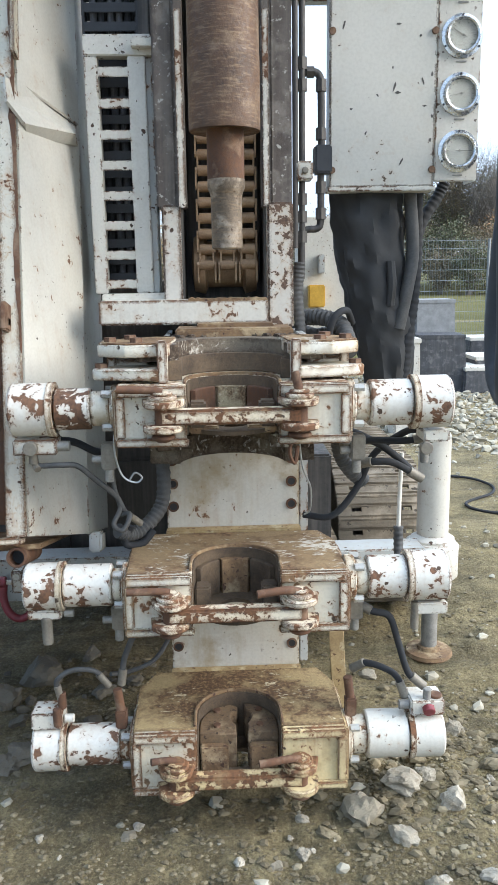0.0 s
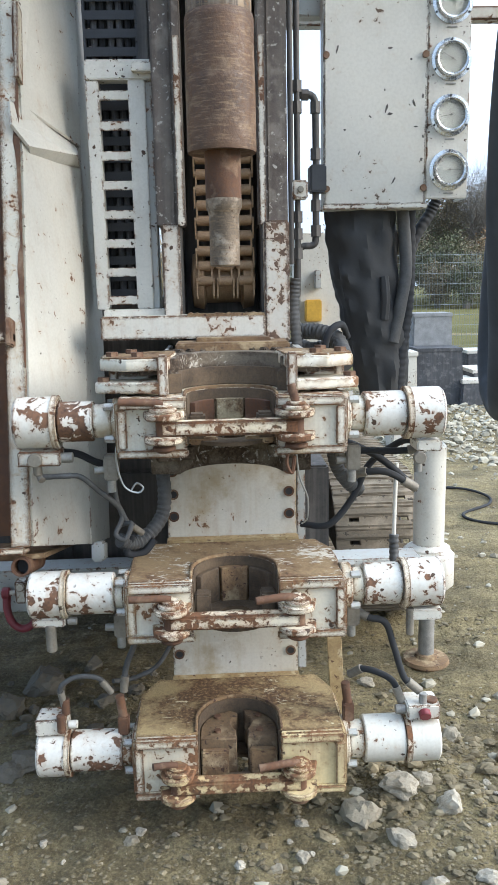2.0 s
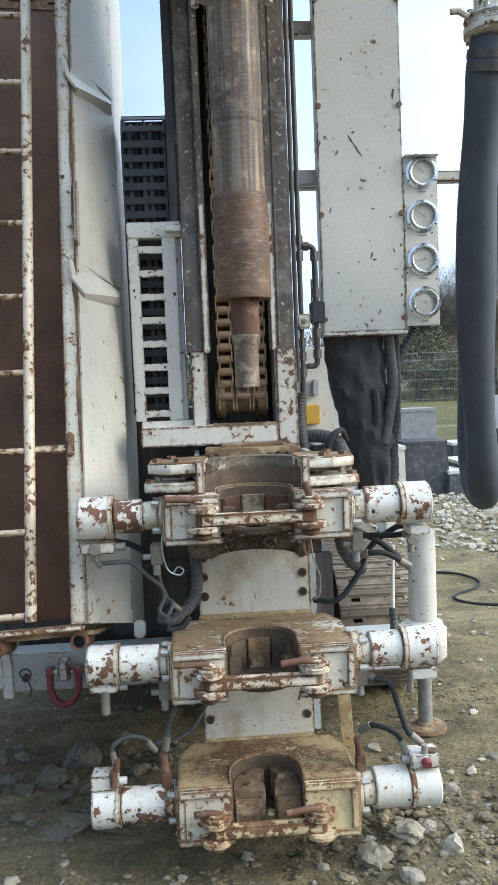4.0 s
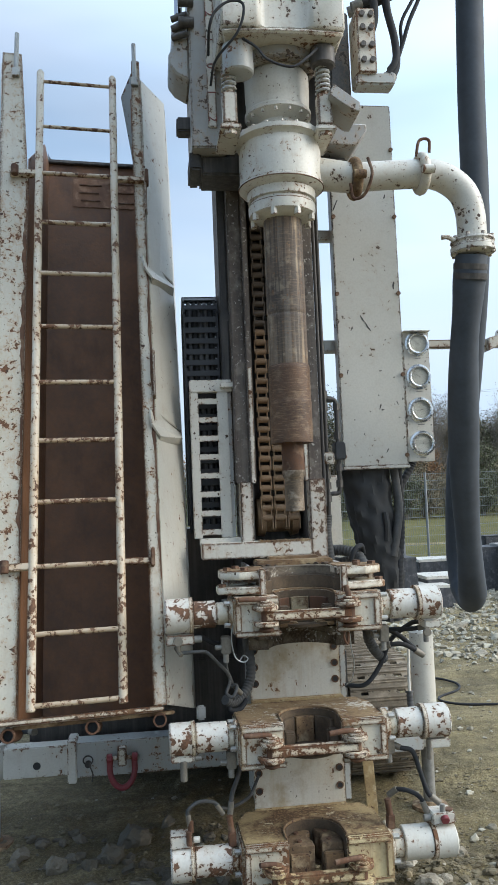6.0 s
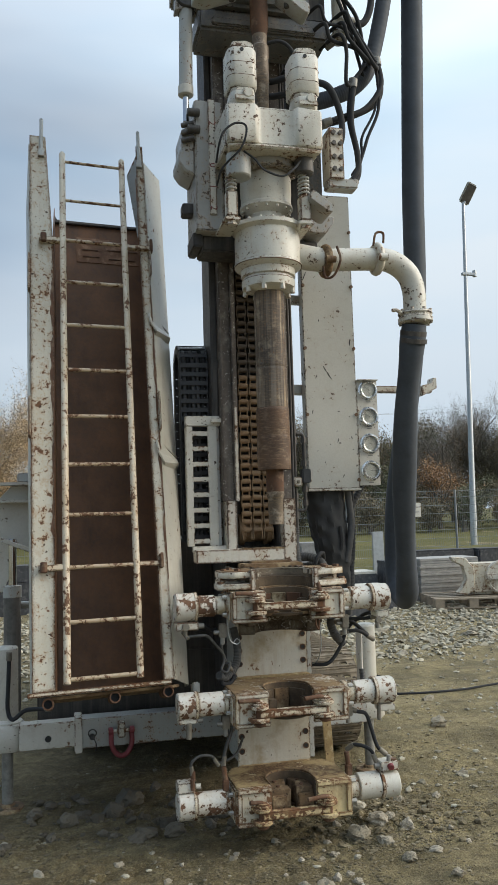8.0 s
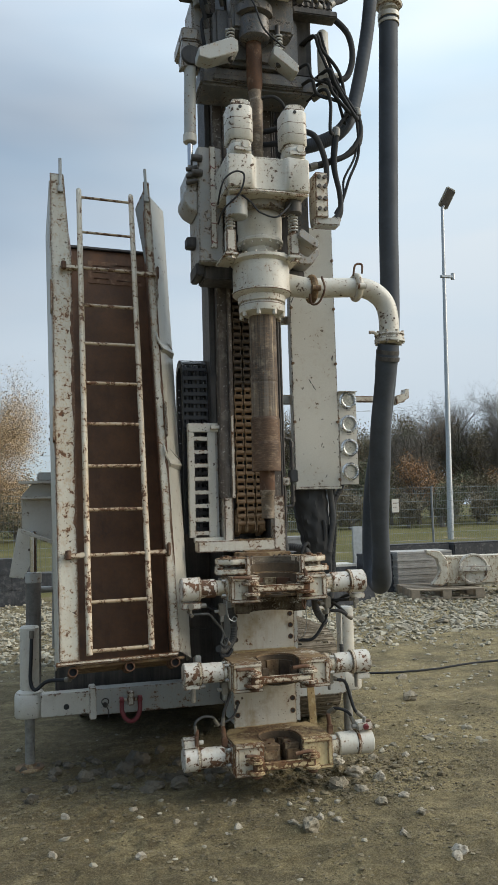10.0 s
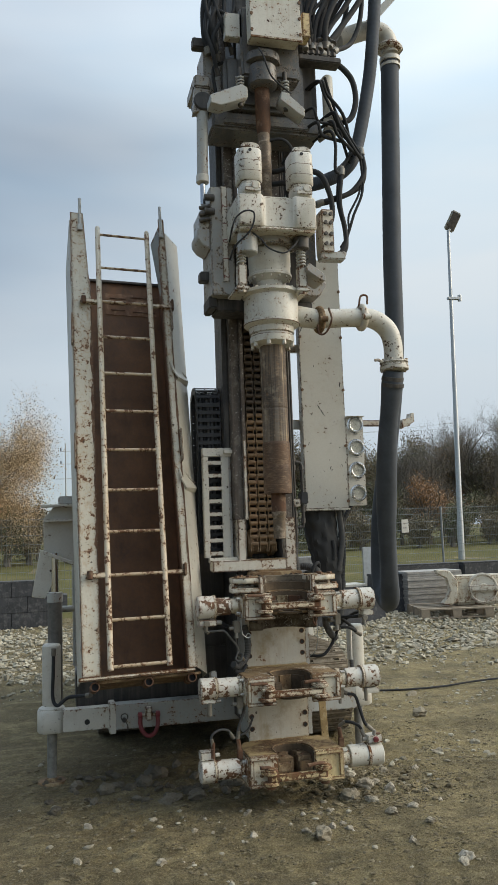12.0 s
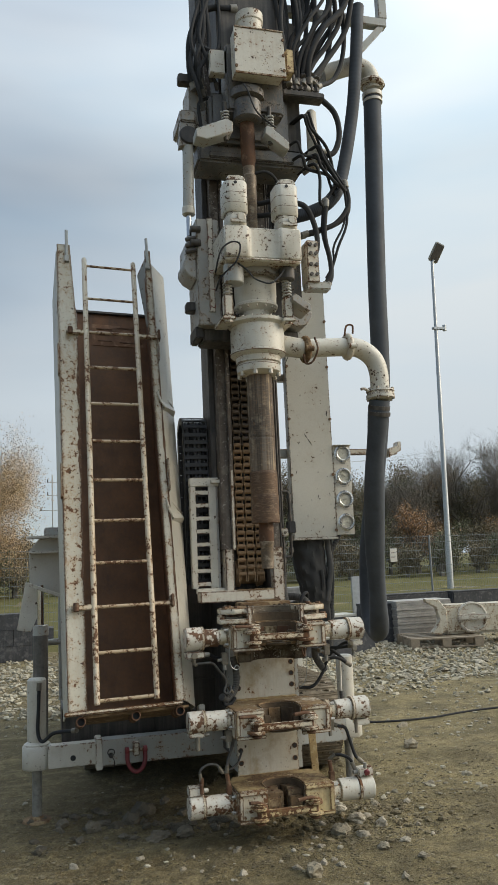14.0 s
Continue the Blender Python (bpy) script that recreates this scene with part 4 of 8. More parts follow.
# spine that carries the clamps
spine = thing("clamp_spine", (0.01, 2.8, 0.33), "white bolted mounting plate joining the clamps", "mounting plate")
boxpart("plate", (-0.222, 0.242, 2.782, 2.81, 0.33, 1.50), SPINE, spine, 0.004)
boxpart("side_web", (-0.215, -0.195, 2.81, 3.1, 0.36, 1.56), GREY_PAINT, spine, 0.003)
boxpart("side_web", (0.245, 0.275, 2.79, 3.1, 0.36, 1.56), GREY_PAINT, spine, 0.003)
for z in (1.133, 1.050, 0.968, 0.526, 0.438):
    for x in (-0.199, 0.215):
        bm = bmesh.new()
        ring(bm, (x, 2.777, z), (0, 1, 0), 0.013, 0.019, 0.008, 20)
        part("bolt_hole", bm, RUST, spine)
        # Black disc in the ring paints the darkness inside the hole.
        cylpart("bolt_hole_dark", (x, 2.7785, z), (x, 2.7815, z), 0.0145, BLACK, spine, seg=16, bev=0)
for z0 in (0.335, 0.872):
    boxpart("weld_ledge", (-0.225, 0.245, 2.735, 2.784, z0, z0 + 0.02), MUD, spine, 0.004)

# breakout ring above the upper clamp
ringt = thing("breakout_ring", (0, 2.55, 1.44), "rusty toothed half ring with white carrier arms", "breakout ring")
bm = bmesh.new()


def half_ring(bm, cx, cy, ri, ro, z0, z1, a0=-20, a1=200, k=28):
    out = [(cx + ro * math.cos(radians(a0 + (a1 - a0) * i / k)), cy + ro * math.sin(radians(a0 + (a1 - a0) * i / k))) for i in range(k + 1)]
    inn = [(cx + ri * math.cos(radians(a1 - (a1 - a0) * i / k)), cy + ri * math.sin(radians(a1 - (a1 - a0) * i / k))) for i in range(k + 1)]
    prism(bm, out + inn, "z", z0, z1, 0.002)


half_ring(bm, 0.007, 2.50, 0.165, 0.285, 1.515, 1.562)
part("upper_ring", bm, CRUST, ringt, "toothed ring crusted with grey mud")
bm = bmesh.new()
half_ring(bm, 0.007, 2.50, 0.155, 0.215, 1.456, 1.516)
part("inner_ring", bm, THROAT, ringt)
for i in range(17):
    a = radians(10 + i * 10)
    m = Matrix.Translation((0.007 + 0.262 * math.cos(a), 2.50 + 0.262 * math.sin(a), 1.526)) @ Matrix.Rotation(a, 4, "Z")
    boxpart("tooth", (-0.03, 0.02, -0.012, 0.012, 0, 0.045), CRUST, ringt, 0.004, "", m)
bm = bmesh.new()
half_ring(bm, 0.007, 2.50, 0.12, 0.24, 1.245, 1.286)
part("lower_ring", bm, CRUST, ringt)
bm = bmesh.new()
half_ring(bm, 0.007, 2.50, 0.165, 0.262, 1.182, 1.246, 8, 172)
part("lower_flange", bm, CRUST, ringt)
for sx, lab in ((-1, "chipped white carrier arm"), (1, "rusty white carrier arm")):
    bm = bmesh.new()
    prism(bm, [(sx * 0.385, 2.44), (sx * 0.385, 2.56), (sx * 0.23, 2.66), (sx * 0.16, 2.62), (sx * 0.175, 2.40), (sx * 0.30, 2.385)], "z", 1.530, 1.566, 0.004)
    part("carrier_arm", bm, WHITE_CLAMP, ringt, lab)
    bm = bmesh.new()
    prism(bm, [(sx * 0.381, 2.445), (sx * 0.381, 2.555), (sx * 0.23, 2.655), (sx * 0.165, 2.62), (sx * 0.178, 2.406), (sx * 0.298, 2.392)], "z", 1.566, 1.571, 0.001)
    part("arm_top", bm, TOP_MID, ringt, "rusty mud-caked top of the arm")
    bm = bmesh.new()
    prism(bm, [(sx * 0.40, 2.42), (sx * 0.40, 2.52), (sx * 0.22, 2.60), (sx * 0.20, 2.37), (sx * 0.36, 2.40)], "z", 1.464, 1.498, 0.005)
    part("carrier_ear", bm, WHITE_CLAMP, ringt)
    boxpart("carrier_post", (sx * 0.178, sx * 0.208, 2.37, 2.41, 1.455, 1.578), WHITE_RUSTY, ringt, 0.005)
    boxpart("carrier_post", (sx * 0.337, sx * 0.367, 2.494, 2.538, 1.464, 1.568), WHITE_RUSTY, ringt, 0.005)
    bolts("arm_bolt", ringt, [(sx * x, y, 1.571) for x, y in ((0.35, 2.47), (0.27, 2.44), (0.30, 2.56))] + [(sx * 0.375, 2.44, 1.498)], (0, 0, 1), 0.020, 0.013, RUST)
    boxpart("side_block", (sx * 0.24, sx * 0.36, 2.50, 2.70, 1.456, 1.516), WHITE_RUSTY, ringt, 0.008)
bm = bmesh.new()
box(bm, -0.17, 0.22, 2.72, 2.9, 1.556, 1.588, 0.006)
box(bm, -0.10, 0.16, 2.80, 2.88, 1.58, 1.6, 0.004)
part("mud_shelf", bm, MUD_RUST, ringt, "shelf heaped with dried mud")

# ---- cable chain and its cage beside the mast ----
cage = thing("cable_cage", (-0.36, 3.05, 1.66), "white welded guard frame with slats", "guard frame")
boxpart("stile", (-0.467, -0.421, 3.04, 3.10, 1.70, 2.50), WHITE_CLEAN, cage, 0.004)
boxpart("stile", (-0.318, -0.258, 3.04, 3.06, 1.70, 2.50), WHITE_CLEAN, cage, 0.003)
boxpart("stile", (-0.262, -0.236, 3.06, 3.2, 1.70, 2.50), GREY_PAINT, cage, 0.003)
boxpart("top_rail", (-0.467, -0.232, 3.035, 3.10, 2.50, 2.568), WHITE_CLEAN, cage, 0.004)
boxpart("bottom_rail", (-0.44, -0.216, 3.0, 3.06, 1.66, 1.70), WHITE_CLEAN, cage, 0.004)
for i in range(8):
    z = 1.717 + i * 0.1025
    boxpart("slat", (-0.425, -0.314, 3.045, 3.055, z - 0.0, z + 0.032), WHITE, cage, 0.002)
boxpart("bracket", (-0.30, -0.22, 3.0, 3.12, 2.52, 2.55), WHITE_CLEAN, cage, 0.003)
boxpart("bracket", (-0.245, -0.15, 3.06, 3.1, 2.90, 2.95), DARK_STEEL, cage, 0.003)

echain = thing("cable_chain", (-0.37, 3.2, 1.7), "black plastic cable chain looping over beside the mast", "cable chain")


def chain_frame():
    bm = bmesh.new()
    for x in (-0.100, 0.088):
        prism(bm, [(-0.03, -0.0325), (0.03, -0.0325), (0.03, 0.0325), (-0.03, 0.0325)], "x", x, x + 0.012, 0.003)
    box(bm, -0.092, 0.092, -0.03, -0.024, -0.018, 0.014, 0.002)
    box(bm, -0.092, 0.092, 0.024, 0.03, -0.03, 0.03, 0.002)
    box(bm, -0.006, 0.002, -0.026, 0.026, -0.012, 0.012)
    return finish("chain_frame", bm, PLASTIC)


cf = chain_frame()
R, zt = 0.125, 2.945
for i in range(45):
    s = i * 0.062
    if s < zt - 1.76:
        p, a = (-0.383, 3.19, 1.76 + s), 0.0
    else:
        s2 = s - (zt - 1.76)
        if s2 < math.pi * R:
            t = s2 / R
            p, a = (-0.383, 3.19 + R - R * math.cos(t), zt + R * math.sin(t)), -t
        else:
            p, a = (-0.383, 3.19 + 2 * R, zt - (s2 - math.pi * R)), math.pi
    ob = new("chain_frame", cf)
    ob.parent = echain
    ob.matrix_parent_inverse = Matrix.Translation(-echain.location)
    ob.matrix_basis = Matrix.Translation(p) @ Matrix.Rotation(a, 4, "X")
for k, x in enumerate((-0.445, -0.415, -0.383, -0.352, -0.322)):
    tubepart("cable", [(x, 3.19, 1.72), (x, 3.19, 2.3), (x, 3.20, 2.94), (x, 3.315, 3.05), (x, 3.43, 2.94), (x, 3.44, 1.9)], 0.013, (CABLE, RUBBER, CABLE)[k % 3], echain, 8, 6)

# ---- control box and gauges ----
cbox = thing("hydraulic_cabinet", (0.57, 3.2, 2.05), "tall off-white steel hydraulic cabinet with scratches", "cabinet")
boxpart("body", (0.382, 0.762, 3.06, 3.14, 2.06, 4.17), WHITE_BOX, cbox, 0.006)
boxpart("bottom_lip", (0.378, 0.766, 3.05, 3.15, 2.047, 2.064), WHITE, cbox, 0.003)
bolts("latch_screw", cbox, [(x, 3.062, z) for z in (2.12, 2.58, 3.05, 3.5, 3.9) for x in (0.392, 0.752)], (0, -1, 0), 0.012, 0.012, RUST, 12)
SC = random.Random(12)
for x, z, w, h, slant in ((0.612, 2.398, 0.010, 0.034, 0.3), (0.624, 2.380, 0.022, 0.010, 0.0), (0.432, 2.60, 0.009, 0.03, 0.2), (0.623, 2.603, 0.026, 0.007, 0.1), (0.713, 2.418, 0.007, 0.028, -0.3), (0.641, 2.147, 0.008, 0.026, 0.5), (0.512, 2.245, 0.006, 0.014, 0.4), (0.605, 2.462, 0.007, 0.010, 0), (0.721, 2.335, 0.016, 0.006, 0.3), (0.701, 2.565, 0.009, 0.009, 0), (0.553, 2.371, 0.009, 0.010, -0.5), (0.46, 2.326, 0.012, 0.007, 0),
                          (0.406, 3.568, 0.012, 0.08, 0.4), (0.533, 2.903, 0.010, 0.05, -0.5), (0.563, 2.857, 0.010, 0.06, -0.6), (0.468, 2.848, 0.010, 0.03, 0.4), (0.50, 3.25, 0.008, 0.02, 0.1), (0.726, 3.099, 0.014, 0.05, 0.1), (0.66, 2.78, 0.007, 0.012, 0.3), (0.55, 3.42, 0.006, 0.014, 0.1), (0.70, 3.62, 0.010, 0.03, 0.2), (0.745, 2.44, 0.008, 0.02, 0), (0.748, 2.30, 0.008, 0.014, 0), (0.744, 2.22, 0.010, 0.016, 0)):
    bm = bmesh.new()
    k = 11
    prism(bm, [(x + slant * h * 0.5 * math.sin(2 * math.pi * i / k) + w * 0.5 * SC.uniform(0.5, 1.2) * math.cos(2 * math.pi * i / k), z + h * 0.5 * SC.uniform(0.7, 1.1) * math.sin(2 * math.pi * i / k)) for i in range(k)], "y", 3.0588, 3.061)
    part("paint_scar", bm, DARK_STEEL, cbox, "bare dark scar in the paint")
boxpart("mount_bracket", (0.242, 0.45, 3.14, 3.20, 2.735, 2.80), GREY_PAINT, cbox, 0.004)
boxpart("mount_bracket", (0.242, 0.45, 3.14, 3.20, 3.39, 3.45), GREY_PAINT, cbox, 0.004)
gp = thing("gauge_panel", (0.84, 3.1, 2.08), "white steel panel carrying four pressure gauges", "gauge panel")
boxpart("plate", (0.764, 0.918, 3.065, 3.085, 2.08, 2.825), WHITE_CLEAN, gp, 0.003)
boxpart("edge_flange", (0.912, 0.918, 3.08, 3.2, 2.08, 2.825), WHITE_CLEAN, gp, 0.002)
boxpart("edge_flange", (0.764, 0.918, 3.03, 3.085, 2.822, 2.828), WHITE_CLEAN, gp, 0.002)
for i, z in enumerate((2.182, 2.373, 2.564, 2.755)):
    x = 0.848
    bm = bmesh.new()
    lathe(bm, (x, 3.066, z), (0, -1, 0), [(0.073, 0), (0.073, 0.005), (0.062, 0.007), (0.060, 0.020), (0.056, 0.026), (0.050, 0.024), (0.050, 0.012), (0.0, 0.012)], 40)
    g = part("gauge", bm, BEZEL, gp, "round pressure gauge with steel bezel")
    cylpart("dial", (x, 3.0535, z), (x, 3.051, z), 0.0496, DIAL, g, seg=32, bev=0)
    bm = bmesh.new()
    for k in range(13):
        a = radians(225 - k * 22.5)
        m = Matrix.Translation((x, 3.05, z)) @ Matrix.Rotation(-a, 4, "Y")
        box(bm, 0.038, 0.045, -0.0006, 0.0006, -0.0008, 0.0008, 0, m)
    part("scale_mark", bm, PRINT_GREY, g)
    bm = bmesh.new()
    m = Matrix.Translation((x, 3.049, z)) @ Matrix.Rotation(-radians((0, 190, 150, 140)[i]), 4, "Y")
    box(bm, -0.012, 0.040, -0.0006, 0.0006, -0.0008, 0.0008, 0, m)
    cyl(bm, (x, 3.05, z), (x, 3.047, z), 0.004, seg=10)
    part("needle", bm, PRINT_GREY, g)
    gl = cylpart("glass", (x, 3.043, z), (x, 3.041, z), 0.0498, GLASS, g, seg=32, bev=0)
    gl.visible_shadow = False
    bolts("screw", gp, [(x + 0.0685 * math.cos(radians(a)), 3.0605, z + 0.0685 * math.sin(radians(a))) for a in (90, 210, 330)], (0, -1, 0), 0.004, 0.004, BLACK)
    boxpart("name_strip", (x - 0.018, x + 0.018, 3.0625, 3.0655, z - 0.085, z - 0.080), PRINT_GREY, gp, 0)

# ---- the outrigger beam, jacks and undercarriage ----
beam = thing("outrigger_beam", (-0.4, 3.43, 0.39), "grey-white steel outrigger beam with pins", "outrigger beam")
boxpart("inner_beam", (-1.56, -1.18, 3.385, 3.50, 0.40, 0.565), WHITE_CLEAN, beam, 0.006)
boxpart("outer_beam", (-1.16, 0.86, 3.37, 3.515, 0.385, 0.575), GREY_PAINT, beam, 0.006)
boxpart("end_strap", (-1.205, -1.155, 3.355, 3.53, 0.36, 0.59), WHITE_CLEAN, beam, 0.005)
# Uncut beam: a black disc stands in for the shaded hole.
cylpart("beam_hole_dark", (-1.375, 3.3835, 0.463), (-1.375, 3.39, 0.463), 0.021, BLACK, beam, seg=20, bev=0)
bm = bmesh.new()
cyl(bm, (-1.09, 3.375, 0.46), (-1.09, 3.34, 0.46), 0.018, seg=14, bev=0.003)
torus(bm, (-1.09, 3.345, 0.485), (0, 1, 0.2), 0.026, 0.004)
tube(bm, [(-1.08, 3.345, 0.45), (-1.065, 3.34, 0.41), (-1.07, 3.34, 0.37)], 0.004, 6)
part("locking_pin", bm, DARK_STEEL, beam)
hook = thing("shackle", (-0.90, 3.33, 0.40), "red shackle hanging on a white lug", "shackle")
bm = bmesh.new()
tube(bm, [(-0.965, 3.33, 0.50), (-0.968, 3.32, 0.42), (-0.945, 3.31, 0.36), (-0.90, 3.305, 0.335), (-0.855, 3.31, 0.36), (-0.832, 3.32, 0.42), (-0.835, 3.33, 0.50)], 0.017, 10)
cyl(bm, (-0.985, 3.33, 0.49), (-0.955, 3.33, 0.49), 0.026, seg=16, bev=0.003)
cyl(bm, (-0.845, 3.33, 0.49), (-0.815, 3.33, 0.49), 0.026, seg=16, bev=0.003)
part("bow", bm, RED, hook)
bm = bmesh.new()
cyl(bm, (-0.99, 3.33, 0.49), (-0.81, 3.33, 0.49), 0.012, seg=12)
box(bm, -0.925, -0.875, 3.30, 3.37, 0.45, 0.55, 0.006)
cyl(bm, (-0.90, 3.30, 0.53), (-0.90, 3.285, 0.53), 0.02, seg=8)
part("lug", bm, WHITE_RUSTY, hook)


def jack(x, label, group="outrigger jacks"):
    j = thing("outrigger_jack", (x, 3.54, -0.01), label, "outrigger jack", group)
    bm = bmesh.new()
    lathe(bm, (x, 3.54, 0.555), (0, 0, 1), [(0.1, 0), (0.1, 0.012), (0.07, 0.03), (0.072, 0.04), (0.072, 0.49), (0.06, 0.505), (0.02, 0.51)], 32)
    part("upper_tube", bm, WHITE_CLEAN, j)
    bm = bmesh.new()
    prism(bm, [(x - 0.11, 3.48), (x - 0.06, 3.42), (x + 0.06, 3.42), (x + 0.11, 3.48), (x + 0.11, 3.6), (x + 0.06, 3.66), (x - 0.06, 3.66), (x - 0.11, 3.6)], "z", 0.385, 0.556, 0.012)
    part("collar", bm, WHITE_CLEAN, j)
    cylpart("ram", (x, 3.54, 0.0), (x, 3.54, 0.39), 0.037, FITTING, j)
    bm = bmesh.new()
    lathe(bm, (x, 3.54, -0.012), (0, 0, 1), [(0.108, 0), (0.112, 0.008), (0.105, 0.024), (0.055, 0.03), (0.05, 0.045), (0.03, 0.05)], 32)
    part("foot_plate", bm, MUD_RUST, j, "rusty round foot plate in the mud")
    return j


jack(-1.643, "white outrigger jack standing on a rusty foot plate")
hose("jack_hose", [(-1.625, 3.455, 1.02), (-1.63, 3.45, 0.85), (-1.635, 3.45, 0.66), (-1.60, 3.42, 0.60), (-1.52, 3.38, 0.66), (-1.42, 3.3, 0.68), (-1.36, 3.2, 0.70)], 0.014, RUBBER, "black hose running down the outrigger jack", BRASS)
jack(0.935, "white outrigger jack beside the pipe clamps")

# crawler tracks under the machine
pad_bm = bmesh.new()
box(pad_bm, -0.22, 0.22, -0.012, 0.012, -0.057, -0.012, 0.004)
box(pad_bm, -0.22, 0.22, -0.012, 0.012, 0.008, 0.057, 0.004)
for px0, px1 in ((-0.22, -0.15), (-0.10, 0.10), (0.15, 0.22)):
    box(pad_bm, px0, px1, -0.012, 0.012, -0.02, 0.01, 0.0)
box(pad_bm, -0.22, 0.22, -0.021, -0.01, 0.02, 0.038, 0.004)
box(pad_bm, -0.22, 0.22, -0.019, -0.01, -0.04, -0.026, 0.004)
pad = finish("track_pad", pad_bm, rough_metal("muddy_track_steel", (0.10, 0.082, 0.058), (0.23, 0.19, 0.135), metal=0.0, rough=0.9, light=(0.29, 0.245, 0.18), spots=(0.05, 0.04, 0.03)))
for cx, back in ((0.76, 0.0), (-1.0, 0.75)):
    tr = thing("crawler_track", (cx, 4.0, 0.03), "muddy steel crawler track of the rig", "crawler track", "crawler tracks")
    Rr, y0, y1, zc = 0.37, 4.15 + back, 6.6, 0.42
    L1, L2 = y1 - y0, math.pi * Rr
    total = 2 * (L1 + L2)
    k = int(total / 0.112)
    for i in range(k):
        s = i * total / k
        if s < L2:
            a = s / Rr
            p, rot = (cx, y0 - Rr * math.sin(a), zc - Rr * math.cos(a)), math.pi / 2 - a
        elif s < L2 + L1:
            p, rot = (cx, y0 + s - L2, zc + Rr), -math.pi / 2
        elif s < 2 * L2 + L1:
            a = (s - L2 - L1) / Rr
            p, rot = (cx, y1 + Rr * math.sin(a), zc + Rr * math.cos(a)), -math.pi / 2 - a
        else:
            p, rot = (cx, y1 - (s - 2 * L2 - L1), zc - Rr), math.pi / 2
        ob = new("track_pad", pad)
        ob.parent = tr
        ob.matrix_parent_inverse = Matrix.Translation(-tr.location)
        ob.matrix_basis = Matrix.Translation(p) @ Matrix.Rotation(rot, 4, "X")
    bm = bmesh.new()
    box(bm, cx - 0.12, cx + 0.12, y0, y1, zc - 0.2, zc + 0.2, 0.03)
    for yy in (y0, y1):
        cyl(bm, (cx - 0.13, yy, zc), (cx + 0.13, yy, zc), Rr - 0.05, seg=32, bev=0.01)
    part("track_frame", bm, DARK_STEEL, tr)
chassis = thing("rig_chassis", (-0.1, 5.0, 0.45), "dark greasy rig chassis behind the mast", "chassis")
boxpart("frame", (-0.72, 0.48, 3.62, 7.2, 0.45, 0.95), DARK_STEEL, chassis, 0.01)
boxpart("mast_foot", (-0.20, 0.24, 3.1, 3.7, 0.42, 1.6), DARK_STEEL, chassis, 0.01)
boxpart("cross_member", (-1.45, -0.72, 3.62, 4.1, 0.52, 0.80), DARK_STEEL, chassis, 0.01)
boxpart("pump_cover", (-0.74, -0.20, 3.62, 3.95, 0.95, 1.74), DARK_STEEL, chassis, 0.012)
# Slab added overhead to keep skylight off the ground behind the beam.
boxpart("shade_deck", (-1.2, 0.3, 4.2, 7.2, 0.95, 1.05), GREY_PAINT, chassis, 0.006)

# ---- pipe chute with its ladder ----
YAW, LEANBACK = radians(7), radians(13.6)
cu = Vector((math.cos(YAW), math.sin(YAW), 0))
cb = Vector((-math.sin(YAW), math.cos(YAW), 0))
cw = Vector((0.0, math.sin(LEANBACK), math.cos(LEANBACK)))
cd = Vector((0, math.cos(LEANBACK), -math.sin(LEANBACK)))
CM = Matrix((cu, cd, cw)).transposed().to_4x4()
CM.translation = (-1.05, 2.43, 1.0)
chute = thing("pipe_chute", CM @ Vector((0, 0.1, 0)), "leaning white steel pipe chute with rusty brown bed", "pipe chute")


def cbox_part(name, dims, mat, parent, bev=0.004, label=""):
    return boxpart(name, dims, mat, parent, bev, label, CM)


cbox_part("bed_plate", (-0.268, 0.44, 0.80, 0.812, -0.03, 3.50), RUST_PLATE, chute, 0.003, "dark brown rusty bed plate")
cbox_part("bed_lip", (-0.263, 0.435, 0.775, 0.815, 3.485, 3.51), DARK_STEEL, chute, 0.004, "dark rounded lip of the bed")
for outline, lab in (([(-0.395, -0.03), (-0.27, -0.03), (-0.268, 2.80), (-0.318, 3.665), (-0.425, 3.665)], "wide chipped white side flange"), ([(0.343, -0.03), (0.405, -0.03), (0.366, 3.69), (0.317, 3.69), (0.312, 3.2)], "narrow chipped white side flange")):
    bm = bmesh.new()
    prism(bm, outline, "y", 0.03, 0.05, 0.004, CM)
    part("flange", bm, CHUTE, chute, lab)

# paint flaked away in a ragged strip along the flanges' edges
for x0, x1, sx, c0, c1, amp in ((-0.2705, -0.2685, -1, 0.70, 2.78, 0.022), (0.402, 0.378, -1, 0.55, 2.55, 0.016)):
    edge = [c0 + (c1 - c0) * i / 90 for i in range(91)]
    line = [x0 + (x1 - x0) * i / 90 for i in range(91)]
    ragged = [(x + sx * (0.003 + amp * max(0.0, 0.45 + noise.fractal((c * 5, sx * 3 + x0, 2.0), 0.6, 2.2, 4)) * min(1.0, 6 * min(c - c0, c1 - c))), c) for x, c in zip(line, edge)]
    bm = bmesh.new()
    prism(bm, ragged + list(zip(line, edge))[::-1], "y", 0.0285, 0.031, 0, CM)
    part("bare_edge", bm, RUST, chute, "ragged rusty strip where paint has flaked")


def plate_quad(name, pts, thick, mat, parent, label=""):
    """A flat plate through local points, given a thickness along its normal."""
    p = [CM @ Vector(q) for q in pts]
    nrm = (p[1] - p[0]).cross(p[2] - p[0]).normalized() * thick
    bm = bmesh.new()
    lo, hi = [bm.verts.new(q) for q in p], [bm.verts.new(q + nrm) for q in p]
    bm.faces.new(lo), bm.faces.new(hi)
    for i in range(len(p)):
        bm.faces.new((lo[i], lo[(i + 1) % len(p)], hi[(i + 1) % len(p)], hi[i]))
    return part(name, bm, mat, parent, label)


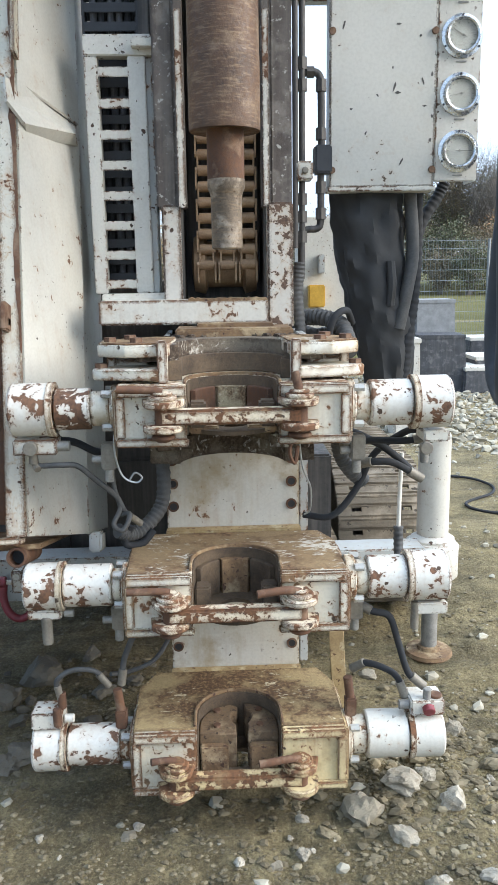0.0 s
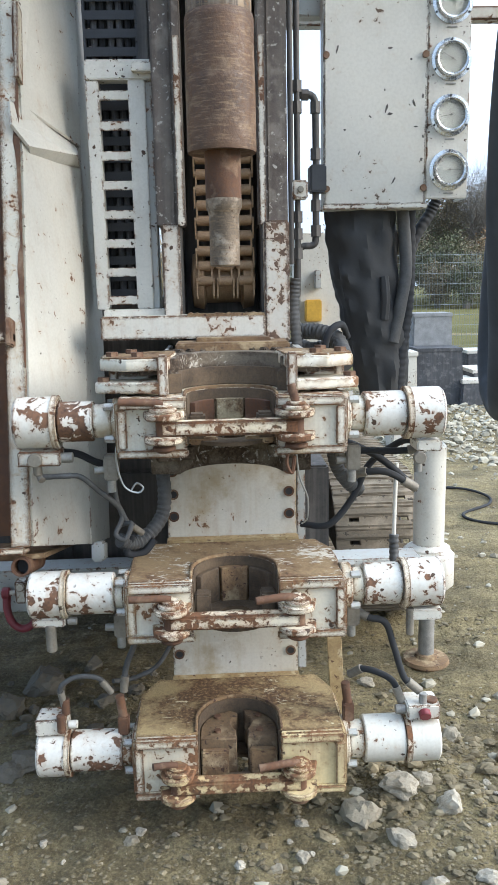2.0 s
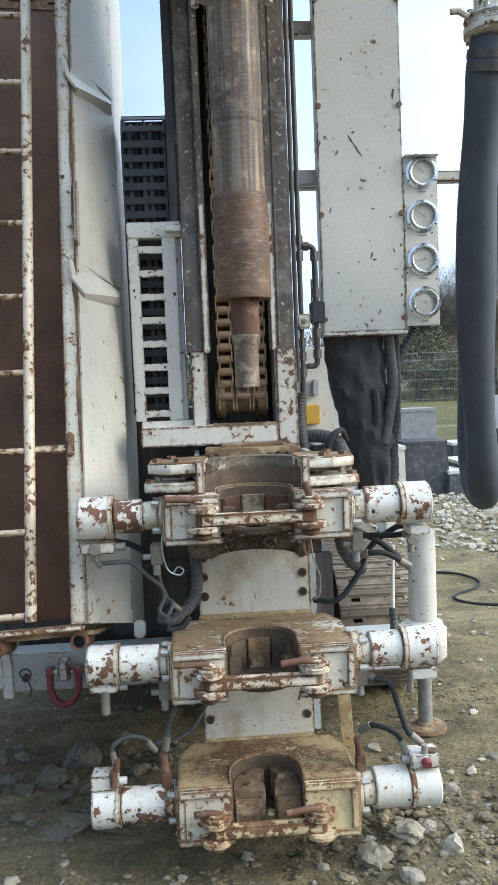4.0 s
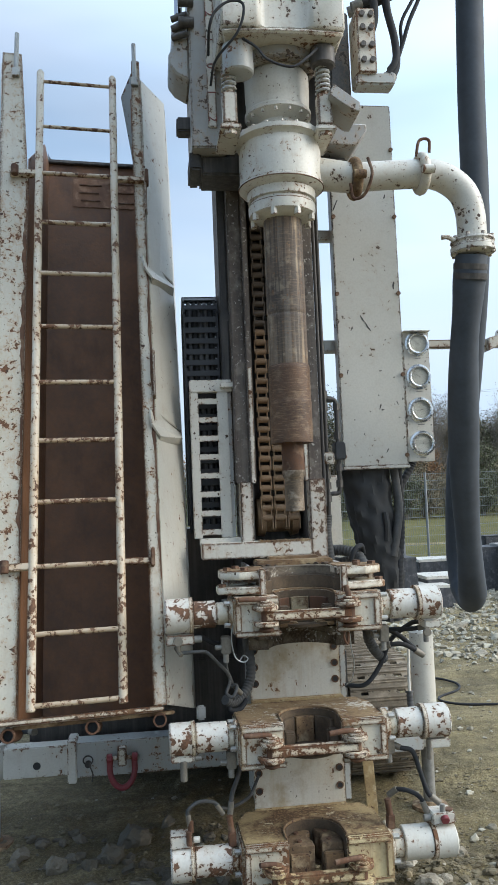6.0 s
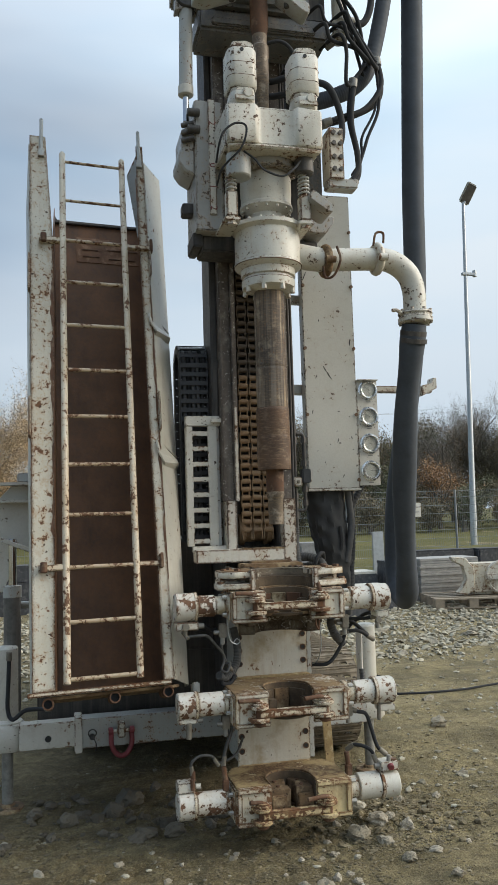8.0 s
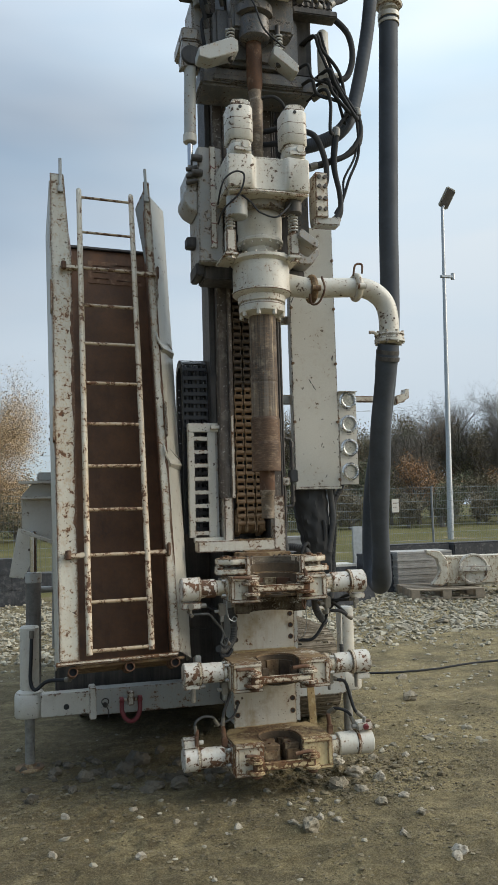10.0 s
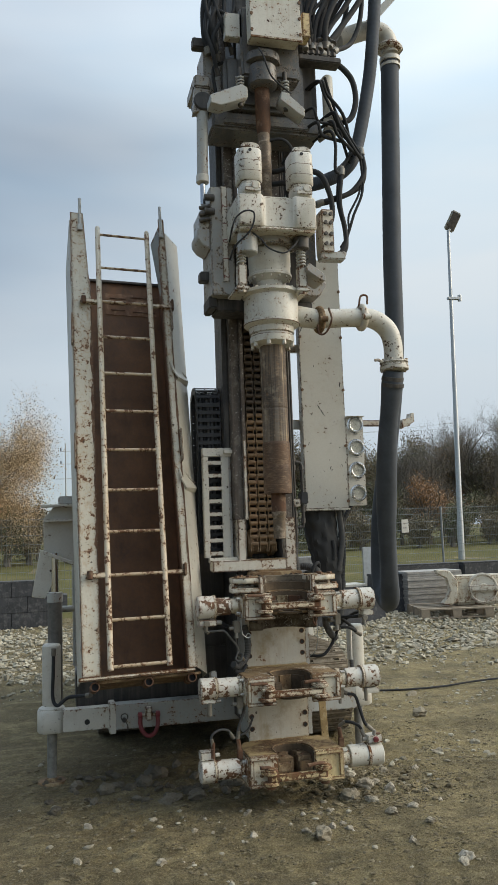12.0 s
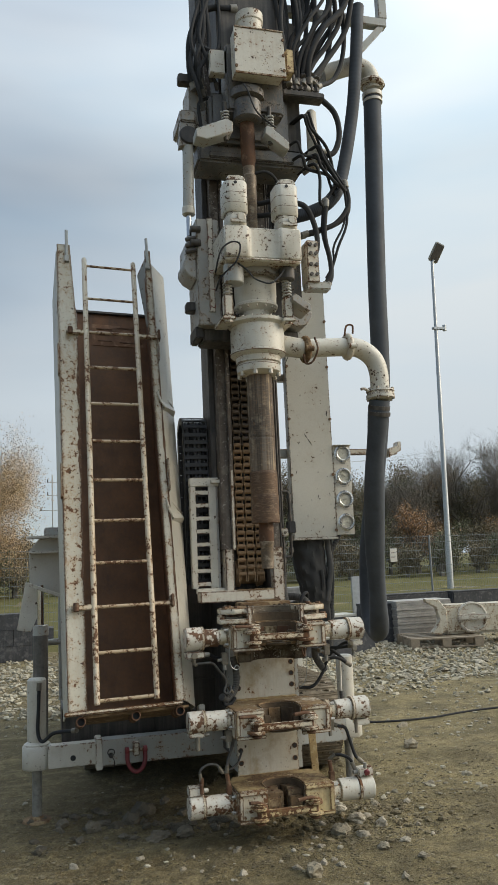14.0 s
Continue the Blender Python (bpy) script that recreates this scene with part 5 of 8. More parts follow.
# tapering inner walls of the deep trough, their upper ends cut aslant with rounded corners
plate_quad("inner_wall", [(-0.272, 0.05, -0.03), (-0.266, 0.80, -0.03), (-0.266, 0.80, 3.50), (-0.267, 0.62, 3.50), (-0.271, 0.05, 2.95)], 0.006, RUST_PLATE, chute, "brown inner wall of the trough")
plate_quad("inner_wall", [(0.345, 0.05, -0.03), (0.45, 0.80, -0.03), (0.41, 0.80, 3.56), (0.40, 0.70, 3.60), (0.313, 0.05, 3.42)], -0.006, RUST_PLATE, chute, "brown inner wall of the trough")
for a0, sg in ((-0.262, 1), (0.434, -1)):
    bm = bmesh.new()
    prism(bm, [(a0, 3.49), (a0 + sg * 0.075, 3.49)] + [(a0 + sg * (0.075 - 0.075 * math.sin(radians(k * 15))), 3.565 - 0.075 * math.cos(radians(k * 15))) for k in range(1, 7)], "y", 0.785, 0.80, 0, CM)
    part("corner_fillet", bm, DARK_STEEL, chute)
cbox_part("worn_band", (-0.10, 0.40, 0.795, 0.801, 3.16, 3.38), WORN_BAND, chute, 0.002, "scuffed lighter rust band")
for k, (x0, x1, c0) in enumerate(((-0.06, 0.09, 3.325), (0.13, 0.36, 3.345), (-0.06, 0.07, 3.265), (0.14, 0.38, 3.275), (-0.05, 0.08, 3.205), (0.15, 0.36, 3.195))):
    cbox_part("weld_bead", (x0, x1, 0.789, 0.796, c0, c0 + 0.012), RUST, chute, 0.003)
# flared side walls with pressed ribs
plate_quad("side_wall", [(0.404, 0.05, -0.03), (0.533, 0.387, -0.058), (0.532, 0.36, 1.36), (0.390, 0.05, 1.36)], 0.008, CHUTE_SIDE, chute, "flared white side wall")
plate_quad("side_wall", [(0.390, 0.05, 1.365), (0.532, 0.36, 1.365), (0.508, 0.281, 3.60), (0.366, 0.05, 3.56)], 0.008, CHUTE_SIDE, chute)
for dc, db, da in ((0.0, 0.0, -0.010), (0.91, -0.03, -0.024)):
    plate_quad("wall_rib", [(0.378 + da, 0.010, 1.43 + dc), (0.546 + da, 0.306 + db, 1.398 + dc), (0.552 + da, 0.27 + db, 1.355 + dc), (0.43 + da, 0.05 + db, 1.295 + dc), (0.388 + da, -0.004, 1.345 + dc)], 0.010, CHUTE_SIDE, chute, "folded triangular stiffening rib")
    plate_quad("rib_lip", [(0.43 + da, 0.05 + db, 1.295 + dc), (0.552 + da, 0.27 + db, 1.355 + dc), (0.548 + da, 0.33 + db, 1.335 + dc), (0.42 + da, 0.10 + db, 1.275 + dc)], 0.010, CHUTE_SIDE, chute)
    plate_quad("rib_top", [(0.378 + da, 0.010, 1.436 + dc), (0.546 + da, 0.306 + db, 1.404 + dc), (0.545 + da, 0.34 + db, 1.412 + dc), (0.385 + da, 0.05, 1.45 + dc)], 0.008, CHUTE_SIDE, chute, "top edge of the rib")
plate_quad("rear_return", [(0.535, 0.388, -0.06), (0.56, 0.70, -0.06), (0.535, 0.62, 3.3), (0.510, 0.285, 3.56)], 0.008, CHUTE_SIDE, chute, "shaded rear return of the side wall")
plate_quad("side_wall", [(-0.394, 0.05, -0.03), (-0.41, 0.38, -0.06), (-0.45, 0.36, 3.3), (-0.424, 0.05, 3.6)], -0.008, CHUTE_SIDE, chute, "flared white side wall")
for a0, c0 in ((-0.430, 2.45), (-0.422, 1.45), (0.374, 2.62), (0.388, 1.50)):
    cbox_part("hinge_plate", (a0, a0 + 0.014, -0.01, 0.06, c0, c0 + 0.26), CHUTE, chute, 0.004)
# the upper end of the trough
plate_quad("end_ear", [(0.318, 0.05, 3.0), (0.318, 0.16, 3.0), (0.30, 0.14, 3.42), (0.25, 0.10, 3.47), (0.318, 0.05, 3.62)], 0.008, GREY_PAINT, chute)
for a, c in ((-0.345, 3.645), (0.335, 3.65)):
    bm = bmesh.new()
    cyl(bm, (a, 0.02, c - 0.16), (a, 0.02, c + 0.15), 0.013, seg=12, m=CM)
    box(bm, a - 0.02, a + 0.02, 0.005, 0.035, c - 0.16, c - 0.1, 0.004, CM)
    part("stake", bm, GREY_PAINT, chute)
cbox_part("bottom_tube", (-0.42, 0.39, 0.02, 0.09, -0.055, -0.03), LATCH, chute, 0.006, "rusty bottom crossbar")
cbox_part("bottom_plate", (-0.30, 0.44, 0.085, 0.80, -0.075, -0.058), MUD_RUST, chute, 0.004)
for a in (-0.31, 0.06, 0.37):
    bm = bmesh.new()
    ring(bm, CM @ Vector((a, 0.05, -0.095)), cd, 0.024, 0.032, 0.22, 24)
    part("pipe_sleeve", bm, RUST, chute)
    # Black disc set in the bore as the sleeve's painted inner shade.
    bm = bmesh.new()
    p = CM @ Vector((a, 0.10, -0.095))
    cyl(bm, p, p + cd * 0.01, 0.026, seg=20)
    part("sleeve_dark", bm, BLACK, chute)
# bottom corner brackets of the right wall
bm = bmesh.new()
box(bm, 0.555, 0.60, 0.30, 0.40, -0.12, -0.05, 0.008, CM)
part("corner_bracket", bm, GREY_PAINT, chute)

ladder = thing("access_ladder", CM @ Vector((0, 0, 0)), "white welded ladder with rusty rungs on the chute", "ladder")
for a in (-0.205, 0.205):
    bm = bmesh.new()
    lathe(bm, (a, 0, -0.005), (0, 0, 1), [(0.015, 0), (0.021, 0.004), (0.021, 3.515), (0.012, 3.53)], 16, CM)
    part("rail", bm, LADDER, ladder)
for i in range(12):
    c = 0.02 + 0.3118 * i
    bm = bmesh.new()
    cyl(bm, (-0.2, 0, c), (0.2, 0, c), 0.0125 if i < 10 else 0.010, seg=12, m=CM)
    part("rung", bm, RUNG, ladder)
for c, l, r in ((0.647, -0.36, 0.37), (2.824, -0.36, 0.40)):
    cbox_part("mount_bar", (l, -0.215, -0.012, 0.03, c - 0.017, c + 0.017), LADDER, ladder)
    cbox_part("mount_bar", (0.215, r, -0.005, 0.03, c - 0.015, c + 0.015), LADDER, ladder)
    bm = bmesh.new()
    cyl(bm, (l + 0.03, -0.02, c - 0.03), (l + 0.03, -0.02, c + 0.03), 0.02, seg=14, bev=0.003, m=CM)
    part("latch", bm, RUST, ladder)
    bm = bmesh.new()
    box(bm, r - 0.02, r, -0.025, 0.035, c - 0.03, c + 0.06, 0.005, CM)
    part("latch", bm, RUST, ladder)

# bracket and cylinder beside the chute
arm = thing("tilt_bracket", (-1.57, 3.6, 1.68), "chipped white tilt bracket with ribbed flanges", "bracket")
bm = bmesh.new()
prism(bm, [(-1.70, 1.78), (-1.43, 1.68), (-1.43, 2.15), (-1.62, 2.15), (-1.70, 2.06)], "y", 3.62, 3.64, 0.004)
part("web", bm, WHITE_BOX, arm)
boxpart("flange", (-1.72, -1.42, 3.52, 3.64, 2.15, 2.17), WHITE_CLEAN, arm, 0.003)
boxpart("flange", (-1.70, -1.42, 3.54, 3.64, 2.03, 2.05), WHITE_CLEAN, arm, 0.003)
bm = bmesh.new()
prism(bm, [(-1.70, 1.80), (-1.43, 1.69), (-1.43, 1.66), (-1.70, 1.77)], "y", 3.52, 3.64, 0.003)
part("sloping_flange", bm, WHITE_CLEAN, arm)
bm = bmesh.new()
prism(bm, [(-1.80, 1.42), (-1.69, 1.40), (-1.62, 1.55), (-1.62, 1.80), (-1.73, 1.80)], "y", 3.75, 3.77, 0.004)
part("back_plate", bm, WHITE_CLEAN, arm)
boxpart("top_block", (-1.58, -1.42, 3.60, 3.75, 2.17, 2.24), GREY_PAINT, arm, 0.01)
ram = thing("tilt_cylinder", (-1.62, 3.6, 0.6), "dark hydraulic tilt cylinder with chrome rod", "hydraulic cylinder")
cylpart("rod", (-1.61, 3.6, 1.35), (-1.61, 3.6, 1.78), 0.027, CHROME, ram)
cylpart("barrel", (-1.615, 3.6, 0.56), (-1.612, 3.6, 1.40), 0.058, BARREL_GREY, ram)
cylpart("gland", (-1.612, 3.6, 1.38), (-1.612, 3.6, 1.46), 0.062, GREY_PAINT, ram)

# ---- lower rotary head ----
AX = 0.003
swivel = thing("discharge_swivel", (AX, 2.54, 3.28), "white flushing swivel with side outlet pipe", "flushing swivel")
bm = bmesh.new()
lathe(bm, (AX, 2.54, 0), (0, 0, 1), [(0.098, 3.28), (0.13, 3.29), (0.165, 3.305), (0.168, 3.33), (0.168, 3.352), (0.158, 3.356), (0.158, 3.372), (0.17, 3.377), (0.172, 3.42), (0.205, 3.435), (0.213, 3.445), (0.213, 3.456), (0.206, 3.46), (0.206, 3.62), (0.198, 3.655), (0.205, 3.665), (0.226, 3.675), (0.226, 3.70), (0.17, 3.71), (0.17, 3.72)], 48)
part("body", bm, WHITE, swivel)
bolts("flange_bolt", swivel, [(AX + 0.21 * math.cos(radians(i * 20 + 5)), 2.54 + 0.21 * math.sin(radians(i * 20 + 5)), 3.70) for i in range(18)], (0, 0, 1), 0.009, 0.012, WHITE)
bolts("collar_bolt", swivel, [(AX + 0.15 * math.cos(radians(i * 45 + 20)), 2.54 + 0.15 * math.sin(radians(i * 45 + 20)), 3.27) for i in range(8)], (0, 0, 1), 0.017, 0.06, WHITE)
bm = bmesh.new()
ring(bm, (AX, 2.54, 3.353), (0, 0, 1), 0.15, 0.164, 0.004, 48)
ring(bm, (AX, 2.54, 3.442), (0, 0, 1), 0.19, 0.215, 0.004, 48)
part("rust_seam", bm, RUST, swivel)
drum = thing("head_spindle_drum", (AX, 2.54, 3.72), "white spindle drum with bolted flange", "spindle drum")
bm = bmesh.new()
lathe(bm, (AX, 2.54, 0), (0, 0, 1), [(0.10, 3.715), (0.10, 3.78), (0.135, 3.80), (0.155, 3.805), (0.168, 3.812), (0.168, 3.83), (0.160, 3.84), (0.160, 3.90), (0.163, 3.905), (0.163, 4.01), (0.15, 4.03), (0.11, 4.035), (0.11, 4.08)], 44)
part("body", bm, WHITE_CLEAN, drum)
bolts("flange_bolt", drum, [(AX + 0.152 * math.cos(radians(i * 360 / 14)), 2.54 + 0.152 * math.sin(radians(i * 360 / 14)), 3.79) for i in range(14)], (0, 0, 1), 0.009, 0.02, WHITE)
bm = bmesh.new()
torus(bm, (AX, 2.54, 4.055), (0, 0, 1), 0.115, 0.012)
part("seal_ring", bm, GREY_PAINT, drum)

PY = 2.51
outlet = thing("discharge_pipe", (0.2, PY, 3.53), "white discharge elbow pipe with lever clamps", "discharge pipe")
bm = bmesh.new()
cyl(bm, (0.10, 2.54, 3.54), (0.36, PY, 3.50), 0.084, 0.075, 28, 0)
part("spout", bm, WHITE_HEAD, outlet)
tubepart("straight_pipe", [(0.36, PY, 3.50), (0.55, PY, 3.515), (0.74, PY, 3.525)], 0.072, WHITE_HEAD, outlet, 28, 4)
bm = bmesh.new()
tube(bm, [(0.72, PY, 3.525), (0.80, PY, 3.52), (0.88, PY, 3.485), (0.945, PY, 3.42), (0.975, PY, 3.32), (0.978, PY, 3.17)], 0.074, 28, 5)
part("elbow", bm, WHITE_HEAD, outlet)
for x, z, lab in ((0.375, 3.495, "rusty lever clamp"), (0.725, 3.525, "chipped white lever clamp")):
    bm = bmesh.new()
    torus(bm, (x, PY, z), (1, 0, 0.03), 0.082, 0.026, 32, 10)
    cyl(bm, (x - 0.03, PY - 0.11, z - 0.02), (x + 0.03, PY - 0.11, z - 0.02), 0.022, seg=12)
    c = part("lever_clamp", bm, MUD_RUST if x < 0.5 else WHITE_RUSTY, outlet, lab)
    bm = bmesh.new()
    if x < 0.5:
        tube(bm, [(x + 0.05, PY - 0.09, z + 0.07), (x + 0.055, PY - 0.13, z - 0.03), (x + 0.02, PY - 0.10, z - 0.12), (x - 0.03, PY - 0.08, z - 0.13), (x - 0.045, PY - 0.09, z - 0.06)], 0.008, 8)
    else:
        tube(bm, [(x - 0.03, PY - 0.03, z + 0.08), (x - 0.01, PY - 0.03, z + 0.16), (x + 0.04, PY - 0.03, z + 0.165), (x + 0.04, PY - 0.03, z + 0.1)], 0.008, 8)
    part("lever", bm, RUST, c)
bm = bmesh.new()
lathe(bm, (0.978, PY, 3.10), (0, 0, 1), [(0.075, 0.0), (0.112, 0.012), (0.112, 0.04), (0.104, 0.048), (0.104, 0.058), (0.112, 0.066), (0.108, 0.08), (0.078, 0.085)], 36)
f = part("hose_flange", bm, WHITE_HEAD, outlet)
bolts("flange_bolt", f, [(0.978 + 0.098 * math.cos(radians(i * 45 + 10)), PY + 0.098 * math.sin(radians(i * 45 + 10)), 3.10) for i in range(8)], (0, 0, 1), 0.011, 0.095, WHITE_RUSTY, 8)
tubepart("flange_handle", [(0.87, PY - 0.03, 3.165), (0.83, PY - 0.04, 3.18), (0.80, PY - 0.04, 3.178)], 0.012, WHITE_RUSTY, f, 8)

mudhose = thing("mud_hose", (1.2, 3.4, 1.16), "thick dark grey mud hose hanging in a long loop", "hose")
bm = bmesh.new()
tube(bm, [(0.968, PY, 3.10), (0.958, 2.56, 2.9), (0.968, 2.70, 2.55), (1.05, 2.98, 1.95), (1.165, 3.25, 1.45), (1.245, 3.45, 1.25), (1.275, 3.62, 1.24), (1.285, 3.74, 1.45), (1.27, 3.62, 2.0), (1.245, 3.3, 2.6), (1.21, 3.0, 3.3), (1.20, 2.91, 4.2), (1.24, 2.9, 5.2), (1.275, 2.9, 5.95)], 0.08, 22, 12, lambda t: 0.078 + 0.006 * math.sin(t * 40) * (t < 0.5))
part("sleeve", bm, HOSE_BIG, mudhose)
for z in (2.98, 3.03):
    bm = bmesh.new()
    ring(bm, (0.963, PY + 0.015, z), (0.04, -0.3, 1), 0.074, 0.086, 0.03, 28)
    part("hose_clip", bm, DARK_STEEL, mudhose, "dark steel hose clip")

# gearbox block, motors and carriage of the lower head
head = thing("lower_rotary_head", (0, 2.45, 4.05), "white rotary drive head with two hydraulic motors", "rotary head")
bm = bmesh.new()
prism(bm, [(-0.305, 2.22), (-0.13, 2.20), (-0.10, 2.24), (0.10, 2.24), (0.13, 2.20), (0.29, 2.22), (0.30, 2.62), (-0.31, 2.62)], "z", 4.10, 4.345, 0.012)
part("gearbox", bm, WHITE_HEAD, head)
bm = bmesh.new()
prism(bm, [(-0.30, 2.23), (-0.13, 2.215), (0.13, 2.215), (0.285, 2.23), (0.22, 2.6), (-0.22, 2.6)], "z", 4.075, 4.10, 0.01)
part("bottom_cover", bm, WHITE_RUSTY, head)
bm = bmesh.new()
cyl(bm, (AX, 2.50, 4.03), (AX, 2.50, 4.085), 0.19, seg=40, bev=0.006)
for i in range(10):
    a = radians(180 + i * 20)
    cyl(bm, (AX + 0.17 * math.cos(a), 2.50 + 0.17 * math.sin(a), 4.02), (AX + 0.17 * math.cos(a), 2.50 + 0.17 * math.sin(a), 4.035), 0.016, seg=6)
part("bearing_cover", bm, HEAD, head)
cylpart("brake_housing", (-0.215, 2.34, 3.93), (-0.215, 2.34, 4.075), 0.075, GREY_PAINT, head, seg=28, bev=0.008, label="grey cylindrical brake housing")
cylpart("brake_housing", (0.20, 2.34, 3.98), (0.20, 2.34, 4.075), 0.06, DARK_STEEL, head, seg=28, bev=0.008, label="dark cylindrical brake housing")
for xm, seed in ((-0.195, 0), (0.20, 1)):
    bm = bmesh.new()
    prism(bm, [(xm - 0.075, 2.25), (xm - 0.05, 2.22), (xm + 0.05, 2.22), (xm + 0.075, 2.25), (xm + 0.075, 2.37), (xm + 0.05, 2.40), (xm - 0.05, 2.40), (xm - 0.075, 2.37)], "z", 4.345, 4.43, 0.008)
    prism(bm, [(xm - 0.092, 2.25), (xm - 0.06, 2.21), (xm + 0.06, 2.21), (xm + 0.09, 2.25), (xm + 0.09, 2.38), (xm + 0.05, 2.41), (xm - 0.05, 2.41), (xm - 0.092, 2.38)], "z", 4.45, 4.70, 0.012)
    prism(bm, [(xm - 0.07, 2.25), (xm - 0.045, 2.225), (xm + 0.045, 2.225), (xm + 0.07, 2.25), (xm + 0.07, 2.37), (xm - 0.07, 2.37)], "z", 4.428, 4.452)
    prism(bm, [(xm - 0.078, 4.698), (xm + 0.075, 4.698), (xm + 0.06, 4.735), (xm + 0.02, 4.745), (xm - 0.06, 4.735)], "y", 2.225, 2.39, 0.008)
    mtr = part("motor", bm, WHITE_HEAD, head, "white hydraulic motor")
    bm = bmesh.new()
    cyl(bm, (xm + 0.02, 2.22, 4.405), (xm + 0.02, 2.195, 4.405), 0.03, seg=20, bev=0.004)
    box(bm, xm - 0.06, xm + 0.06, 2.2, 2.215, 4.36, 4.39, 0.004)
    part("port_cap", bm, WHITE, mtr)
    for z in (4.52, 4.60):
        bm = bmesh.new()
        prism(bm, [(xm - 0.0925, 2.25), (xm - 0.06, 2.2095), (xm + 0.06, 2.2095), (xm + 0.0905, 2.25), (xm + 0.0905, 2.38), (xm - 0.0925, 2.38)], "z", z, z + 0.003)
        part("joint_line", bm, RUST, mtr)
    bm = bmesh.new()
    cyl(bm, (xm - 0.01, 2.212, 4.675), (xm - 0.01, 2.205, 4.675), 0.012, seg=10)
    part("plug", bm, BLACK, mtr)
for sx, xs_ in ((-1, -0.262), (1, 0.20)):
    bm = bmesh.new()
    pts = []
    for i in range(57):
        a = i * 2 * math.pi / 9
        pts.append((xs_ + 0.032 * math.cos(a), 2.36 + 0.032 * math.sin(a), 3.85 + i * 0.0026))
    tube(bm, pts, 0.007, 6, 1)
    part("spring", bm, GREY_PAINT, head, "coil spring round a guide bolt")
    bm = bmesh.new()
    cyl(bm, (xs_, 2.36, 3.66), (xs_, 2.36, 4.09), 0.02, seg=14)
    cyl(bm, (xs_, 2.36, 3.64), (xs_, 2.36, 3.69), 0.034, seg=6)
    box(bm, xs_ - 0.035, xs_ + 0.035, 2.33, 2.40, 3.69, 3.85, 0.008)
    part("guide_bolt", bm, WHITE_RUSTY, head)
    bm = bmesh.new()
    box(bm, xs_ - 0.05, xs_ + 0.05, 2.32, 2.62, 3.66, 3.685, 0.005)
    part("guide_plate", bm, WHITE, head)
bm = bmesh.new()
prism(bm, [(0.215, 3.84), (0.24, 3.865), (0.36, 3.78), (0.36, 3.735), (0.33, 3.735), (0.215, 3.81)], "y", 2.28, 2.50, 0.004)
part("angle_arm", bm, HEAD, head)

carriage = thing("head_carriage", (-0.35, 2.7, 3.68), "white sliding carriage plate with stamped scale", "carriage")
boxpart("side_plate", (-0.43, -0.25, 2.62, 2.98, 3.70, 4.56), HEAD, carriage, 0.008)
boxpart("side_plate", (0.31, 0.42, 2.64, 2.98, 3.95, 4.46), HEAD_DARK, carriage, 0.008)
bm = bmesh.new()
prism(bm, [(0.26, 3.72), (0.42, 3.71), (0.48, 3.79), (0.48, 3.83), (0.29, 3.83)], "y", 2.60, 2.90, 0.006)
part("foot_bracket", bm, HEAD, carriage, "white bent foot bracket")
boxpart("back_plate", (-0.25, 0.31, 2.72, 2.955, 3.70, 4.5), DARK_STEEL, carriage, 0.008)
boxpart("scale_strip", (-0.345, -0.30, 2.60, 2.622, 3.80, 4.56), WHITE_RUSTY, carriage, 0.003)
for digit, z in (("2", 4.40), ("1", 4.26), ("0", 4.12), ("1", 3.98), ("2", 3.84)):
    curve = bpy.data.curves.new("scale_digit", "FONT")
    curve.body, curve.size, curve.extrude, curve.align_x, curve.align_y = digit, 0.062, 0.0008, "CENTER", "CENTER"
    tmp = new("scale_digit", curve)
    me = bpy.data.meshes.new_from_object(tmp.evaluated_get(bpy.context.evaluated_depsgraph_get()))
    bpy.data.objects.remove(tmp)
    me.transform(Matrix.Translation((-0.3225, 2.5985, z)) @ Euler((radians(90), radians(90), 0)).to_matrix().to_4x4())
    me.materials.clear()
    me.materials.append(SCALE_RED)
    ob = new("scale_digit", me)
    ob.parent = carriage
    ob.matrix_parent_inverse = Matrix.Translation(-carriage.location)
bm = bmesh.new()
prism(bm, [(-0.43, 4.06), (-0.50, 4.10), (-0.535, 4.15), (-0.535, 4.20), (-0.515, 4.24), (-0.515, 4.36), (-0.43, 4.42)], "y", 2.64, 2.90, 0.01)
part("shoe", bm, HEAD, carriage)
for z in (4.28, 4.33, 4.38):
    cylpart("hose_port", (-0.515, 2.63, z), (-0.435, 2.60, z + 0.012), 0.017, DARK_STEEL, carriage, seg=10)
boxpart("shoe", (-0.44, -0.38, 2.70, 2.96, 3.62, 3.72), DARK_STEEL, carriage, 0.01)
boxpart("stop_block", (-0.50, -0.42, 2.74, 2.84, 3.845, 3.92), DARK_STEEL, carriage, 0.008)
for z in (4.35, 4.46):
    cylpart("hose_port", (-0.48, 2.60, z), (-0.40, 2.60, z), 0.026, DARK_STEEL, carriage, seg=12)
boxpart("lower_skirt", (-0.38, 0.40, 2.72, 2.95, 3.60, 3.70), DARK_STEEL, carriage, 0.01)
boxpart("valve_block", (0.41, 0.505, 2.44, 2.60, 4.02, 4.36), WHITE_RUSTY, carriage, 0.006, "chipped white valve block with ports")
bolts("port", carriage, [(x, 2.44, z) for z in (4.08, 4.16, 4.25, 4.32) for x in (0.435, 0.48)], (0, -1, 0), 0.014, 0.02, DARK_STEEL, 10)
boxpart("manifold", (0.40, 0.60, 2.46, 2.56, 3.97, 4.03), GREY_PAINT, carriage, 0.008)
tap = thing("tilt_valve", (-1.51, 3.75, 1.31), "grey hydraulic tap fitting behind the chute", "hydraulic fitting")
